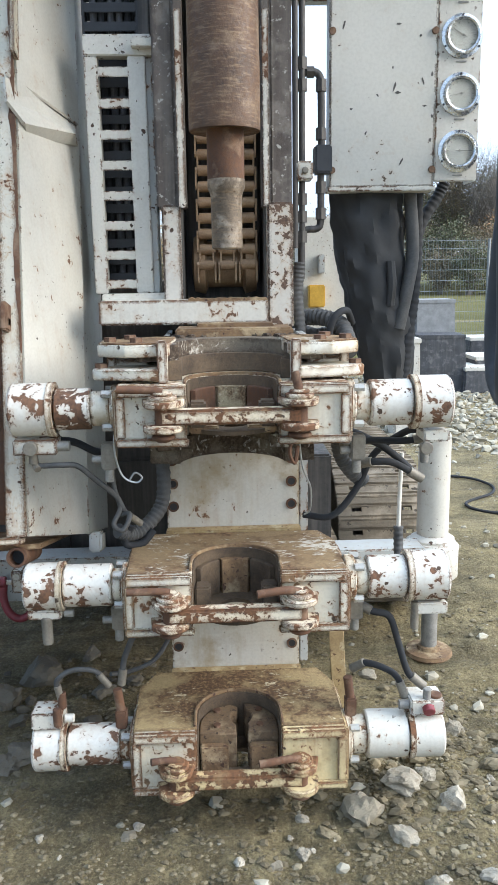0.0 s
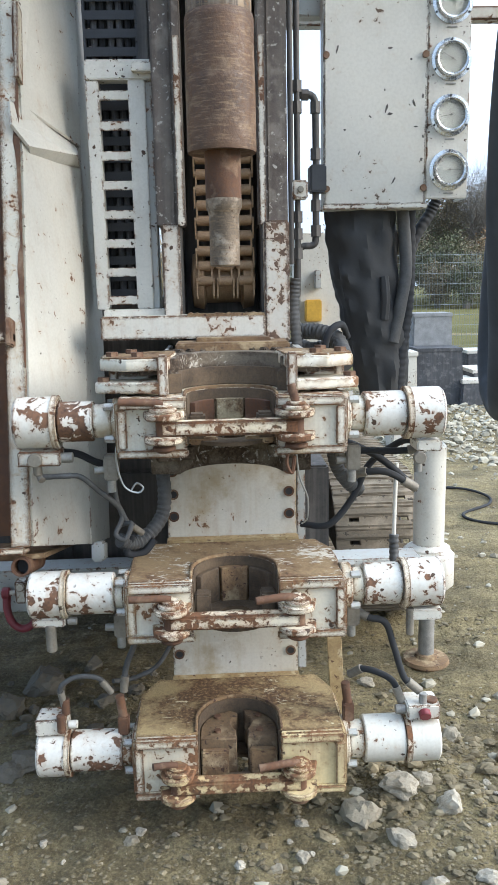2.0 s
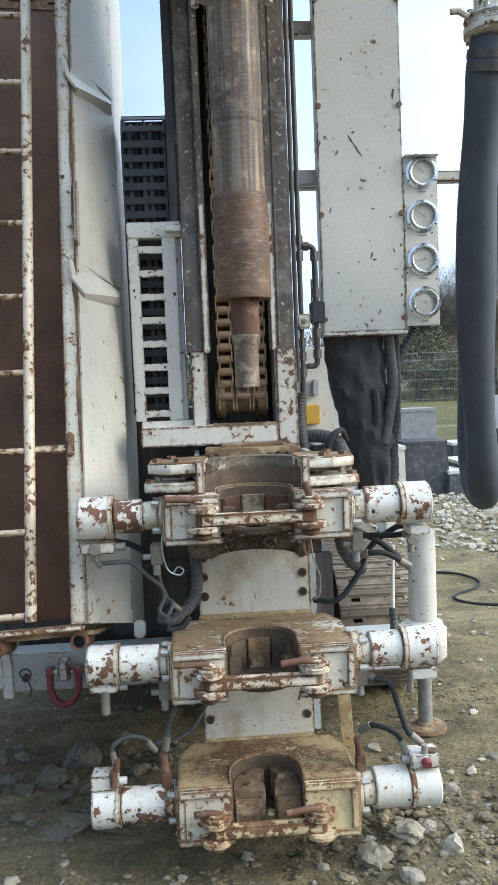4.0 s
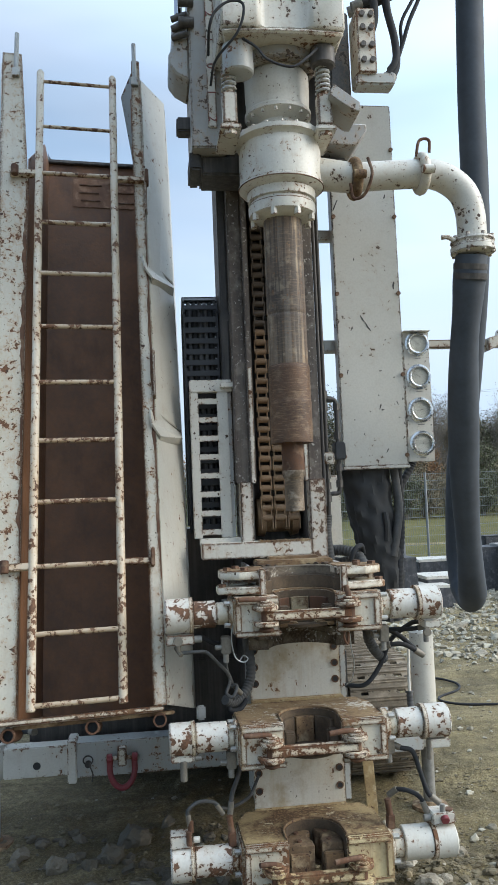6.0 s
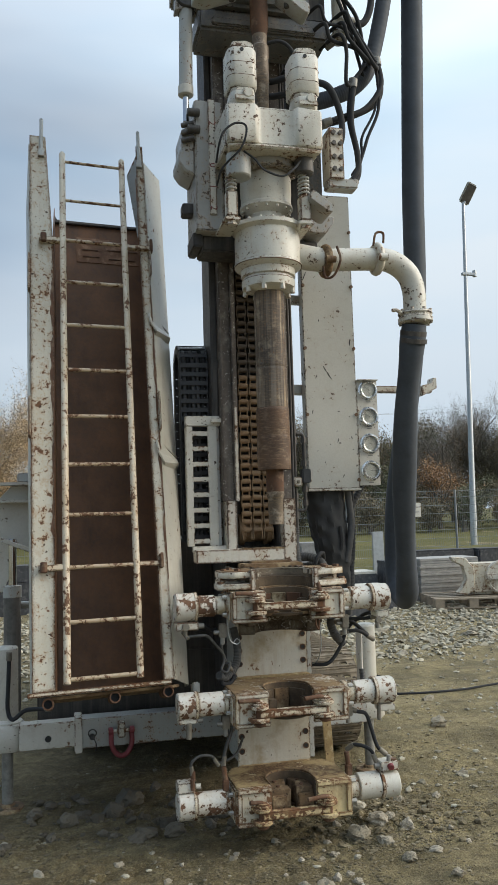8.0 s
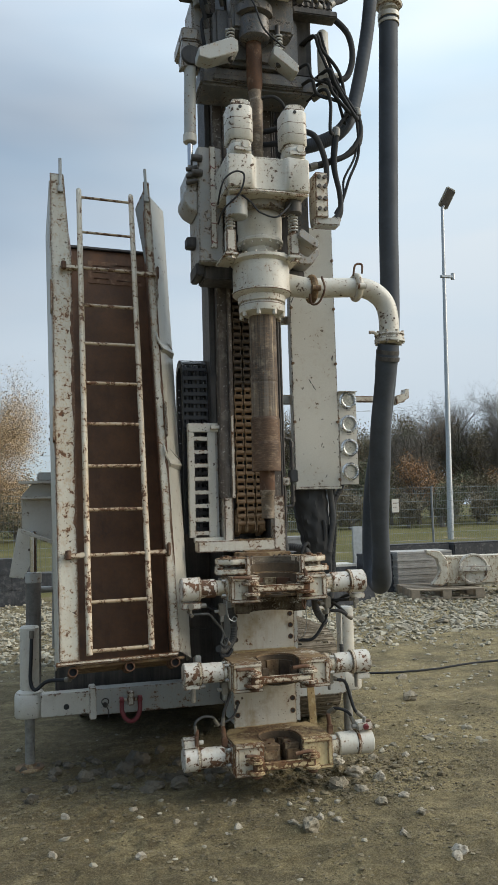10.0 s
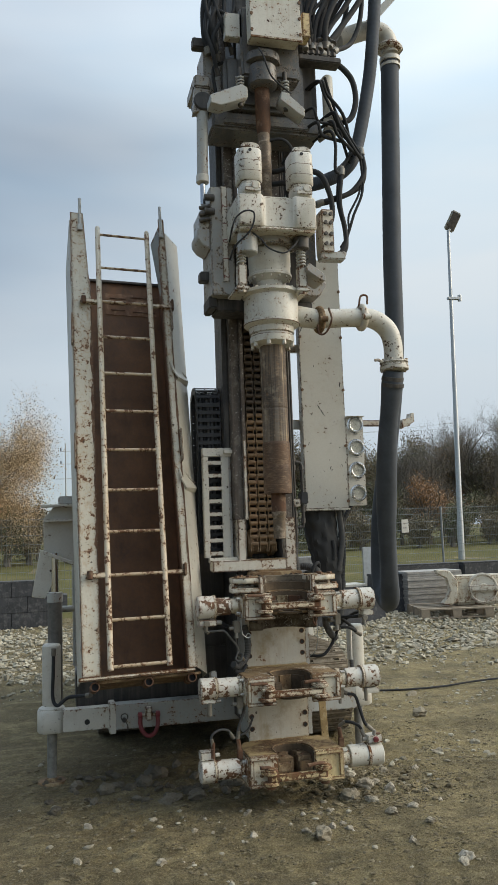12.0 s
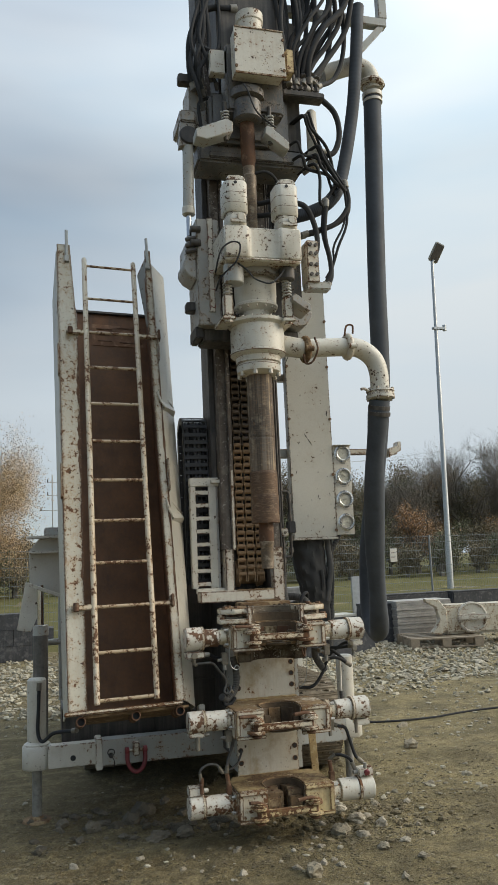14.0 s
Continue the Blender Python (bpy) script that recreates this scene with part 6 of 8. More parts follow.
cylpart("body", (-1.56, 3.72, 1.313), (-1.44, 3.72, 1.313), 0.026, GREY_PAINT, tap, seg=16)
cylpart("knob", (-1.585, 3.72, 1.313), (-1.56, 3.72, 1.313), 0.036, DARK_STEEL, tap, seg=16)
cylpart("pipe", (-1.45, 3.72, 0.85), (-1.45, 3.72, 1.72), 0.022, GREY_PAINT, tap, seg=14)


# ---- upper rotary head ----
up = thing("upper_rotary_head", (0, 2.6, 4.92), "upper drive head with white cover box and dark housing", "rotary head")
bm = bmesh.new()
box(bm, -0.39, 0.50, 2.62, 2.95, 5.05, 5.20, 0.02)
box(bm, -0.30, 0.40, 2.60, 2.63, 5.08, 5.13, 0.008)
part("base_plate", bm, HEAD_DARK, up, "dark greasy base plate")
bm = bmesh.new()
box(bm, -0.30, 0.36, 2.56, 2.95, 5.20, 5.62, 0.03)
box(bm, -0.19, 0.28, 2.42, 2.60, 5.38, 5.96, 0.02)
part("housing", bm, HEAD_DARK, up)
bm = bmesh.new()
lathe(bm, (-0.022, 2.45, 5.30), (0, 0, 1), [(0.085, 0), (0.112, 0.02), (0.112, 0.16), (0.095, 0.18), (0.14, 0.19), (0.14, 0.25)], 36)
part("spindle_collar", bm, HEAD_DARK, up)
bm = bmesh.new()
lathe(bm, (-0.022, 2.47, 4.36), (0, 0, 1), [(0.048, 0), (0.048, 0.25), (0.052, 0.26), (0.052, 0.42), (0.056, 0.44), (0.056, 0.50), (0.047, 0.51), (0.047, 0.58)], 28)
part("drill_rod", bm, ROD, up, "greasy scraped drill rod")
bm = bmesh.new()
lathe(bm, (-0.022, 2.47, 4.36), (0, 0, 1), [(0.047, 0.579), (0.05, 0.60), (0.058, 0.64), (0.058, 0.98)], 28)
part("rod_shank", bm, RUST, up, "rust-brown upper end of the rod")
bm = bmesh.new()
prism(bm, [(-0.155, 5.595), (0.255, 5.59), (0.238, 5.985), (-0.155, 5.985)], "y", 2.25, 2.27, 0.003)
box(bm, -0.15, 0.24, 2.27, 2.39, 5.61, 5.98, 0.006)
cover = part("cover_box", bm, WHITE, up, "white cover box with rusty lower edge")
bolts("cover_bolt", cover, [(x, 2.252, z) for z in (5.65, 5.78, 5.91) for x in (-0.145, 0.236)], (0, -1, 0), 0.012, 0.012, RUST, 10)
bm = bmesh.new()
box(bm, -0.154, 0.252, 2.243, 2.254, 5.59, 5.608, 0.003)
part("cover_rim", bm, LATCH, cover)
bm = bmesh.new()
box(bm, -0.152, 0.24, 2.243, 2.254, 5.975, 5.989, 0.003)
part("cover_rim", bm, LATCH, cover)
boxpart("side_cover", (0.276, 0.338, 2.30, 2.42, 5.68, 5.88), YELLOW_WHITE, up, 0.005, "small yellowed cover plate")
boxpart("side_cover", (-0.305, -0.170, 2.44, 2.52, 5.70, 5.90), WHITE_CLEAN, up, 0.005, "small white cover plate")
bm = bmesh.new()
lathe(bm, (0.045, 2.5, 5.97), (0, 0, 1), [(0.115, 0), (0.115, 0.06), (0.104, 0.07), (0.104, 0.11), (0.11, 0.115), (0.11, 0.13), (0.104, 0.135), (0.104, 0.22), (0.112, 0.23), (0.112, 0.30), (0.06, 0.33)], 32)
part("motor", bm, WHITE, up, "white hydraulic motor")
bm = bmesh.new()
prism(bm, [(-0.455, 5.165), (-0.21, 5.275), (-0.165, 5.25), (-0.165, 5.17), (-0.375, 5.085), (-0.455, 5.10)], "y", 2.36, 2.50, 0.006)
part("angle_arm", bm, GREY_PAINT, up)
bm = bmesh.new()
prism(bm, [(0.10, 5.24), (0.135, 5.245), (0.285, 5.125), (0.285, 5.065), (0.25, 5.065), (0.09, 5.18)], "y", 2.36, 2.50, 0.006)
part("angle_arm", bm, GREY_PAINT, up)
for xs_ in (-0.21, 0.15):
    bm = bmesh.new()
    tube(bm, [(xs_ + 0.03 * math.cos(i * 0.7), 2.42 + 0.03 * math.sin(i * 0.7), 5.23 + i * 0.0028) for i in range(50)], 0.007, 6, 1)
    part("spring", bm, GREY_PAINT, up)
    cylpart("guide_bolt", (xs_, 2.42, 5.12), (xs_, 2.42, 5.44), 0.018, DARK_STEEL, up, seg=14)
bm = bmesh.new()
box(bm, -0.53, -0.40, 2.60, 2.95, 5.36, 5.46, 0.012)
box(bm, -0.44, -0.29, 2.66, 2.95, 5.28, 5.74, 0.012)
prism(bm, [(-0.54, 5.15), (-0.40, 5.2), (-0.40, 5.46), (-0.52, 5.46)], "y", 2.62, 2.70, 0.006)
part("side_bracket", bm, HEAD, up)
boxpart("stop_bar", (-0.53, -0.40, 2.62, 2.70, 5.705, 5.785), DARK_STEEL, up, 0.008)
bm = bmesh.new()
cyl(bm, (-0.46, 2.60, 5.25), (-0.46, 2.75, 5.25), 0.075, seg=24, bev=0.008)
part("trunnion", bm, DARK_STEEL, up)
bm = bmesh.new()
for i in range(7):
    x = 0.34 + i * 0.045
    cyl(bm, (x, 2.55, 5.66), (x, 2.55, 5.80), 0.018, seg=10)
    cyl(bm, (x, 2.55, 5.70), (x, 2.55, 5.73), 0.026, seg=6)
box(bm, 0.30, 0.66, 2.50, 2.62, 5.62, 5.67, 0.008)
part("hose_manifold", bm, DARK_STEEL, up)
bm = bmesh.new()
lathe(bm, (0.575, 2.62, 5.05), (0, 0, 1), [(0.03, 0), (0.055, 0.01), (0.055, 0.06), (0.045, 0.07), (0.045, 0.5), (0.03, 0.52)], 20)
cyl(bm, (0.58, 2.60, 5.2), (0.68, 2.60, 5.2), 0.03, seg=16, bev=0.005)
part("filter", bm, WHITE_CLEAN, up, "white filter canister")
bm = bmesh.new()
box(bm, -0.20, 0.34, 2.60, 2.95, 5.62, 6.9, 0.03)
box(bm, 0.30, 0.50, 2.66, 2.95, 5.2, 6.4, 0.02)
part("hose_tower", bm, DARK_STEEL, up)

lift = thing("shift_cylinder", (-0.475, 2.66, 4.5), "grey-white hydraulic cylinder with chrome rod", "hydraulic cylinder")
cylpart("barrel", (-0.475, 2.66, 4.62), (-0.462, 2.66, 5.24), 0.044, GREY_PAINT, lift)
cylpart("rod", (-0.477, 2.66, 4.42), (-0.475, 2.66, 4.63), 0.02, CHROME, lift)
cylpart("gland", (-0.4755, 2.66, 4.60), (-0.475, 2.66, 4.66), 0.05, WHITE_CLEAN, lift)

topel = thing("upper_pipe_elbow", (1.1, 2.9, 6.0), "white pipe elbow clamped to the hanging hose", "pipe elbow")
tubepart("elbow", [(0.80, 2.9, 6.10), (0.95, 2.9, 6.17), (1.08, 2.9, 6.22), (1.20, 2.9, 6.22), (1.265, 2.9, 6.15), (1.28, 2.9, 6.02)], 0.078, WHITE_CLEAN, topel, 24, 6)
bm = bmesh.new()
torus(bm, (1.279, 2.9, 6.07), (0.1, 0, 1), 0.086, 0.03, 28, 8)
cyl(bm, (1.36, 2.86, 6.05), (1.36, 2.94, 6.13), 0.03, seg=12)
part("lever_clamp", bm, WHITE_RUSTY, topel)
bm = bmesh.new()
ring(bm, (1.277, 2.9, 5.94), (0, 0, 1), 0.078, 0.09, 0.04, 28)
ring(bm, (1.277, 2.9, 5.89), (0, 0, 1), 0.078, 0.087, 0.025, 28)
part("hose_clip", bm, WHITE_CLEAN, topel)
hanger = thing("hose_hanger", (1.1, 2.9, 6.6), "grey welded hose hanger frame on the mast", "hose hanger")
bm = bmesh.new()
box(bm, 0.30, 1.45, 2.86, 2.94, 6.64, 6.72, 0.006)
part("beam", bm, GREY_PAINT, hanger)
boxpart("post", (1.38, 1.46, 2.86, 2.94, 6.72, 7.5), GREY_PAINT, hanger, 0.006)
bm = bmesh.new()
prism(bm, [(0.98, 6.2), (1.06, 6.2), (1.42, 6.62), (1.42, 6.70)], "y", 2.87, 2.93)
part("brace", bm, GREY_PAINT, hanger)

arm_r = thing("support_arm", (1.1, 3.4, 2.78), "white hose support arm behind the gauges", "support arm")
boxpart("bar", (0.90, 1.50, 3.37, 3.43, 2.79, 2.84), WHITE_RUSTY, arm_r, 0.005)
boxpart("bar", (0.25, 0.90, 3.38, 3.44, 2.775, 2.845), GREY_PAINT, arm_r, 0.005)
bm = bmesh.new()
prism(bm, [(1.40, 2.76), (1.52, 2.82), (1.52, 2.90), (1.49, 2.90), (1.48, 2.86), (1.40, 2.84)], "y", 3.33, 3.42, 0.003)
part("saddle", bm, WHITE_RUSTY, arm_r)


# ---- hoses ----
def spiral_hose(name, pts, r, mat, label, pitch=0.028, n=14, rib=0.07):
    t = thing(name, pts[0], label, "hose")
    bm = bmesh.new()
    length = sum((Vector(a) - Vector(c)).length for a, c in zip(pts, pts[1:]))
    k = max(n, int(length / pitch * 4 / max(1, len(pts) - 1)))
    tube(bm, pts, r, 12, k, lambda s: r * (1 + rib * math.sin(s * length / pitch * 2 * math.pi)))
    part("sleeve", bm, mat, t)
    return t


BLK = "black rubber hydraulic hose on the drive head"
spiral_hose("hose_bundle", [(1.15, 2.8, 6.75), (1.06, 2.75, 6.07), (0.99, 2.75, 5.6), (0.86, 2.75, 5.05), (0.73, 2.72, 4.83), (0.55, 2.72, 4.72), (0.40, 2.8, 4.70)], 0.055, HOSE_BIG, "thick black sleeved hose bundle", 0.03, rib=0.012)
hose("hydraulic_hose", [(0.52, 2.55, 5.72), (0.66, 2.6, 5.68), (0.78, 2.6, 5.56), (0.81, 2.6, 5.38), (0.76, 2.6, 5.22), (0.66, 2.6, 5.16), (0.5, 2.66, 5.05)], 0.024, RUBBER, BLK, FITTING)
hose("hydraulic_hose", [(0.84, 2.65, 4.98), (0.87, 2.65, 4.77), (0.80, 2.65, 4.64), (0.59, 2.65, 4.53), (0.45, 2.7, 4.5)], 0.021, RUBBER, BLK, FITTING)
hose("hydraulic_hose", [(0.82, 2.6, 4.95), (0.83, 2.6, 4.62), (0.74, 2.6, 4.39), (0.68, 2.6, 4.22), (0.60, 2.55, 4.1)], 0.011, RUBBER, BLK)
hose("hydraulic_hose", [(0.65, 2.6, 4.78), (0.61, 2.58, 4.51), (0.64, 2.55, 4.26), (0.63, 2.52, 4.10), (0.58, 2.5, 4.0)], 0.02, RUBBER, BLK, FITTING)
hose("hydraulic_hose", [(0.52, 2.52, 5.5), (0.56, 2.55, 5.4), (0.64, 2.55, 5.16), (0.80, 2.55, 4.9)], 0.012, RUBBER, BLK)
hose("hydraulic_hose", [(-0.04, 2.6, 6.4), (-0.28, 2.6, 6.36), (-0.42, 2.6, 6.12), (-0.44, 2.6, 5.83), (-0.40, 2.62, 5.66)], 0.026, RUBBER, BLK, FITTING)
hose("hydraulic_hose", [(0.36, 2.5, 5.72), (0.36, 2.53, 5.97), (0.33, 2.57, 6.3), (0.28, 2.6, 6.75)], 0.02, RUBBER, BLK, FITTING)
hose("hydraulic_hose", [(0.44, 2.55, 5.75), (0.46, 2.58, 6.04), (0.50, 2.6, 6.31), (0.46, 2.6, 6.8)], 0.022, RUBBER, BLK, FITTING)
hose("hydraulic_hose", [(0.50, 2.55, 5.76), (0.62, 2.6, 6.0), (0.76, 2.6, 6.2), (0.89, 2.6, 6.46), (0.94, 2.62, 6.9)], 0.022, RUBBER, BLK, FITTING)
hose("hydraulic_hose", [(0.55, 2.55, 5.78), (0.75, 2.62, 6.06), (0.93, 2.65, 6.34), (1.0, 2.65, 6.57), (1.07, 2.65, 6.95)], 0.024, RUBBER, BLK, FITTING)
hose("hydraulic_hose", [(0.59, 2.55, 5.78), (0.72, 2.66, 6.0), (0.82, 2.7, 6.3), (0.84, 2.7, 6.9)], 0.02, RUBBER, BLK, FITTING)
hose("hydraulic_hose", [(0.62, 2.55, 5.75), (0.84, 2.68, 5.95), (0.95, 2.7, 6.3), (0.94, 2.7, 6.9)], 0.02, RUBBER, BLK, FITTING)
hose("hydraulic_hose", [(0.48, 2.6, 5.76), (0.60, 2.66, 6.2), (0.70, 2.7, 6.5), (0.66, 2.7, 6.9)], 0.022, RUBBER, BLK, FITTING)
hose("hydraulic_hose", [(0.40, 2.6, 5.75), (0.44, 2.66, 6.2), (0.58, 2.7, 6.5), (0.58, 2.7, 6.9)], 0.018, RUBBER, BLK, FITTING)
hose("hydraulic_hose", [(0.34, 2.6, 5.76), (0.40, 2.66, 6.3), (0.38, 2.7, 6.55), (0.40, 2.7, 6.9)], 0.024, RUBBER, BLK, FITTING)
hose("hydraulic_hose", [(0.62, 2.5, 4.72), (0.59, 2.5, 4.45), (0.62, 2.5, 4.24), (0.62, 2.5, 4.12), (0.55, 2.5, 4.0)], 0.017, RUBBER, BLK, FITTING)
hose("hydraulic_hose", [(0.34, 2.55, 4.72), (0.44, 2.5, 4.66), (0.51, 2.5, 4.50), (0.52, 2.5, 4.34), (0.47, 2.5, 4.2)], 0.022, RUBBER, BLK, FITTING)
hose("hydraulic_hose", [(0.45, 2.62, 4.48), (0.57, 2.6, 4.52), (0.73, 2.6, 4.59), (0.85, 2.6, 4.76), (0.84, 2.62, 4.96)], 0.019, RUBBER, BLK, FITTING)
hose("hydraulic_hose", [(0.85, 2.6, 4.86), (0.80, 2.6, 4.59), (0.70, 2.6, 4.39), (0.69, 2.6, 4.24), (0.60, 2.55, 4.05)], 0.009, RUBBER, BLK)
hose("hydraulic_hose", [(-0.05, 2.62, 4.70), (0.06, 2.5, 4.66), (0.16, 2.45, 4.66), (0.24, 2.5, 4.58), (0.25, 2.62, 4.5)], 0.02, RUBBER, BLK, FITTING)
hose("hydraulic_hose", [(-0.06, 2.62, 4.60), (0.06, 2.5, 4.56), (0.14, 2.45, 4.54), (0.20, 2.6, 4.48)], 0.02, RUBBER, BLK, FITTING)
hose("hydraulic_hose", [(-0.10, 2.5, 4.85), (0.10, 2.44, 4.90), (0.20, 2.46, 4.82), (0.16, 2.6, 4.78)], 0.012, RUBBER, BLK)
hose("hydraulic_hose", [(-0.30, 2.6, 5.58), (-0.38, 2.58, 5.50), (-0.36, 2.6, 5.3)], 0.014, RUBBER, BLK)
hose("hydraulic_hose", [(-0.24, 2.5, 5.9), (-0.36, 2.52, 5.95), (-0.40, 2.58, 5.80), (-0.34, 2.6, 5.6)], 0.016, RUBBER, BLK, FITTING)
HR = random.Random(77)
for i in range(16):
    x0, z0 = HR.uniform(0.28, 0.62), HR.uniform(5.72, 5.85)
    x1 = x0 + HR.uniform(0.0, 0.42)
    yy = HR.uniform(2.50, 2.78)
    hose("hydraulic_hose", [(x0, 2.55, z0), (x0 + HR.uniform(-0.03, 0.06), yy, z0 + 0.22), ((x0 + x1) / 2 + HR.uniform(-0.05, 0.05), yy, z0 + 0.5), (x1, yy + 0.05, z0 + 0.85), (x1 + HR.uniform(-0.1, 0.12), yy + 0.08, 7.3)], HR.uniform(0.014, 0.024), RUBBER, BLK, DARK_STEEL)
for i in range(7):
    x0, z0 = HR.uniform(0.30, 0.55), HR.uniform(5.0, 5.6)
    hose("hydraulic_hose", [(x0, 2.72, z0 + 0.02), (x0 + 0.06, 2.50, z0), (x0 + 0.11, 2.51, z0 - 0.10), (x0 + HR.uniform(0.12, 0.3), 2.55, z0 - HR.uniform(0.1, 0.4)), (0.80 + HR.uniform(-0.08, 0.05), 2.68, 4.95 + HR.uniform(-0.1, 0.1))], HR.uniform(0.008, 0.014), RUBBER, BLK)
for i in range(6):
    x0, z0 = HR.uniform(-0.36, -0.22), HR.uniform(5.45, 5.75)
    hose("hydraulic_hose", [(x0, 2.56, z0), (x0 - 0.05, 2.50, z0 + 0.15), (x0 + HR.uniform(-0.1, 0.05), 2.52, z0 + 0.4), (x0 + 0.04, 2.58, z0 + 0.9)], HR.uniform(0.010, 0.018), RUBBER, BLK, DARK_STEEL)
for pts in ([(-0.36, 2.3, 4.0), (-0.36, 2.19, 4.07), (-0.33, 2.17, 4.14), (-0.26, 2.17, 4.19), (-0.20, 2.17, 4.17), (-0.23, 2.18, 4.05), (-0.33, 2.25, 3.95), (-0.35, 2.35, 3.88)],
            [(-0.20, 2.25, 4.06), (-0.14, 2.22, 4.0), (-0.09, 2.2, 3.93), (0.02, 2.2, 3.90), (0.10, 2.22, 3.96), (0.16, 2.28, 4.04)],
            [(-0.10, 2.24, 5.50), (-0.08, 2.2, 5.42), (-0.02, 2.2, 5.26), (0.09, 2.22, 5.18), (0.16, 2.3, 5.2)]):
    hose("sensor_cable", pts, 0.0065, RUBBER, "thin black sensor cable on the drive head", category="cable", seg=6)

# small bore pipes beside the mast
pipe = thing("hydraulic_pipework", (0.3, 3.03, 1.8), "dark steel pipework with elbows and a valve", "pipework")
bm = bmesh.new()
cyl(bm, (0.282, 3.03, 1.76), (0.282, 3.03, 6.0), 0.011, seg=12)
cyl(bm, (0.255, 3.0, 1.85), (0.255, 3.0, 6.5), 0.010, seg=12)
part("riser", bm, DARK_STEEL, pipe)
bm = bmesh.new()
tube(bm, [(0.285, 3.04, 2.44), (0.32, 3.04, 2.445), (0.345, 3.04, 2.43), (0.35, 3.04, 2.38), (0.352, 3.04, 2.2)], 0.013, 10, 5)
tube(bm, [(0.35, 3.04, 2.13), (0.35, 3.04, 1.96), (0.34, 3.04, 1.92), (0.30, 3.04, 1.915), (0.282, 3.04, 1.89), (0.28, 3.04, 1.74)], 0.013, 10, 5)
part("branch", bm, DARK_STEEL, pipe)
bolts("nut", pipe, [(0.282, 3.035, z - 0.02) for z in (2.47, 2.40, 1.96, 1.89, 2.02)] + [(0.35, 3.04, z - 0.02) for z in (2.40, 2.24, 2.06, 1.97)], (0, 0, 1), 0.02, 0.04, DARK_STEEL)
cylpart("nut", (0.30, 3.04, 2.443), (0.325, 3.04, 2.443), 0.02, DARK_STEEL, pipe, seg=6, bev=0)
boxpart("valve", (0.325, 0.385, 3.0, 3.08, 2.105, 2.20), PLASTIC, pipe, 0.006, "black valve block")
boxpart("clamp_block", (0.258, 0.316, 2.985, 3.05, 2.08, 2.145), WHITE, pipe, 0.006, "white clamp block with bolt")
cylpart("bolt", (0.288, 2.99, 2.112), (0.288, 2.97, 2.112), 0.012, BRASS, pipe, seg=8)
spiral_hose("spiral_hose", [(0.27, 3.0, 1.80), (0.262, 3.0, 1.70), (0.268, 2.98, 1.58), (0.275, 2.95, 1.45)], 0.02, HOSE_GREY, "grey spiral guard hose beside the mast", 0.018)
spiral_hose("spiral_hose", [(0.30, 3.1, 1.60), (0.36, 3.05, 1.60), (0.42, 3.0, 1.575), (0.44, 2.9, 1.50)], 0.03, HOSE_GREY, "grey spiral guard hose heaped behind the ring", 0.02)
spiral_hose("spiral_hose", [(0.28, 3.2, 1.55), (0.34, 3.1, 1.53), (0.42, 3.08, 1.54), (0.46, 3.0, 1.47)], 0.028, HOSE_GREY, "grey spiral guard hose heaped behind the ring", 0.02)
hose("hydraulic_hose", [(0.36, 2.95, 1.50), (0.38, 2.92, 1.60), (0.43, 2.95, 1.63), (0.47, 3.05, 1.58)], 0.013, RUBBER, "black hose arching over the grey hoses")
for i in range(4):
    x = -0.14 + i * 0.075
    hose("hydraulic_hose", [(x, 2.97, 1.60), (x, 2.95, 1.57), (x, 2.98, 1.50)], 0.014, RUBBER, "short black hose under the mast beam")

# the wrapped hose bundle under the cabinet
tarp = thing("wrapped_bundle", (0.58, 3.25, 1.2), "black tarpaulin wrapped round hoses under the cabinet", "wrapped hoses")
bm = bmesh.new()
levels = ((2.06, 0.545, 0.135, 0.11), (1.95, 0.55, 0.132, 0.12), (1.80, 0.568, 0.125, 0.12), (1.68, 0.59, 0.12, 0.12), (1.55, 0.62, 0.118, 0.11), (1.42, 0.635, 0.10, 0.10), (1.30, 0.645, 0.085, 0.09), (1.18, 0.65, 0.07, 0.08))
rings = []
for j in range(57):
    s = j / 56 * (len(levels) - 1)
    i = min(int(s), len(levels) - 2)
    f = s - i
    z, cx, rx, ry = (a + (c - a) * f for a, c in zip(levels[i], levels[i + 1]))
    row = []
    for k in range(40):
        a = 2 * math.pi * k / 40
        w = 1 + 0.10 * noise.noise((math.cos(a) * 2.2, math.sin(a) * 2.2, z * 5)) + 0.15 * noise.noise((math.cos(a) * 4 + z * 2, math.sin(a) * 4, z * 13 + 3)) + 0.035 * abs(math.sin(z * 21 + 3 * noise.noise((math.cos(a) * 2, math.sin(a) * 2, z * 3)))) + 0.02 * math.sin(a * 9 + z * 5)
        row.append(bm.verts.new((cx + rx * w * math.cos(a), 3.22 + ry * w * math.sin(a), z)))
    rings.append(row)
for a, c in zip(rings, rings[1:]):
    for k in range(40):
        bm.faces.new((a[k], a[(k + 1) % 40], c[(k + 1) % 40], c[k]))
bm.faces.new(rings[0]), bm.faces.new(rings[-1])
part("tarpaulin", bm, TARP, tarp)
bm = bmesh.new()
tube(bm, [(0.62, 3.105, 1.80), (0.625, 3.095, 1.72), (0.622, 3.105, 1.64)], 0.018, 8)
part("fold", bm, TARP, tarp)
spiral_hose("spiral_hose", [(0.735, 3.2, 2.06), (0.738, 3.2, 1.84), (0.725, 3.18, 1.66), (0.70, 3.16, 1.50), (0.69, 3.16, 1.35)], 0.026, RUBBER, "black corrugated hose beside the tarpaulin", 0.03)
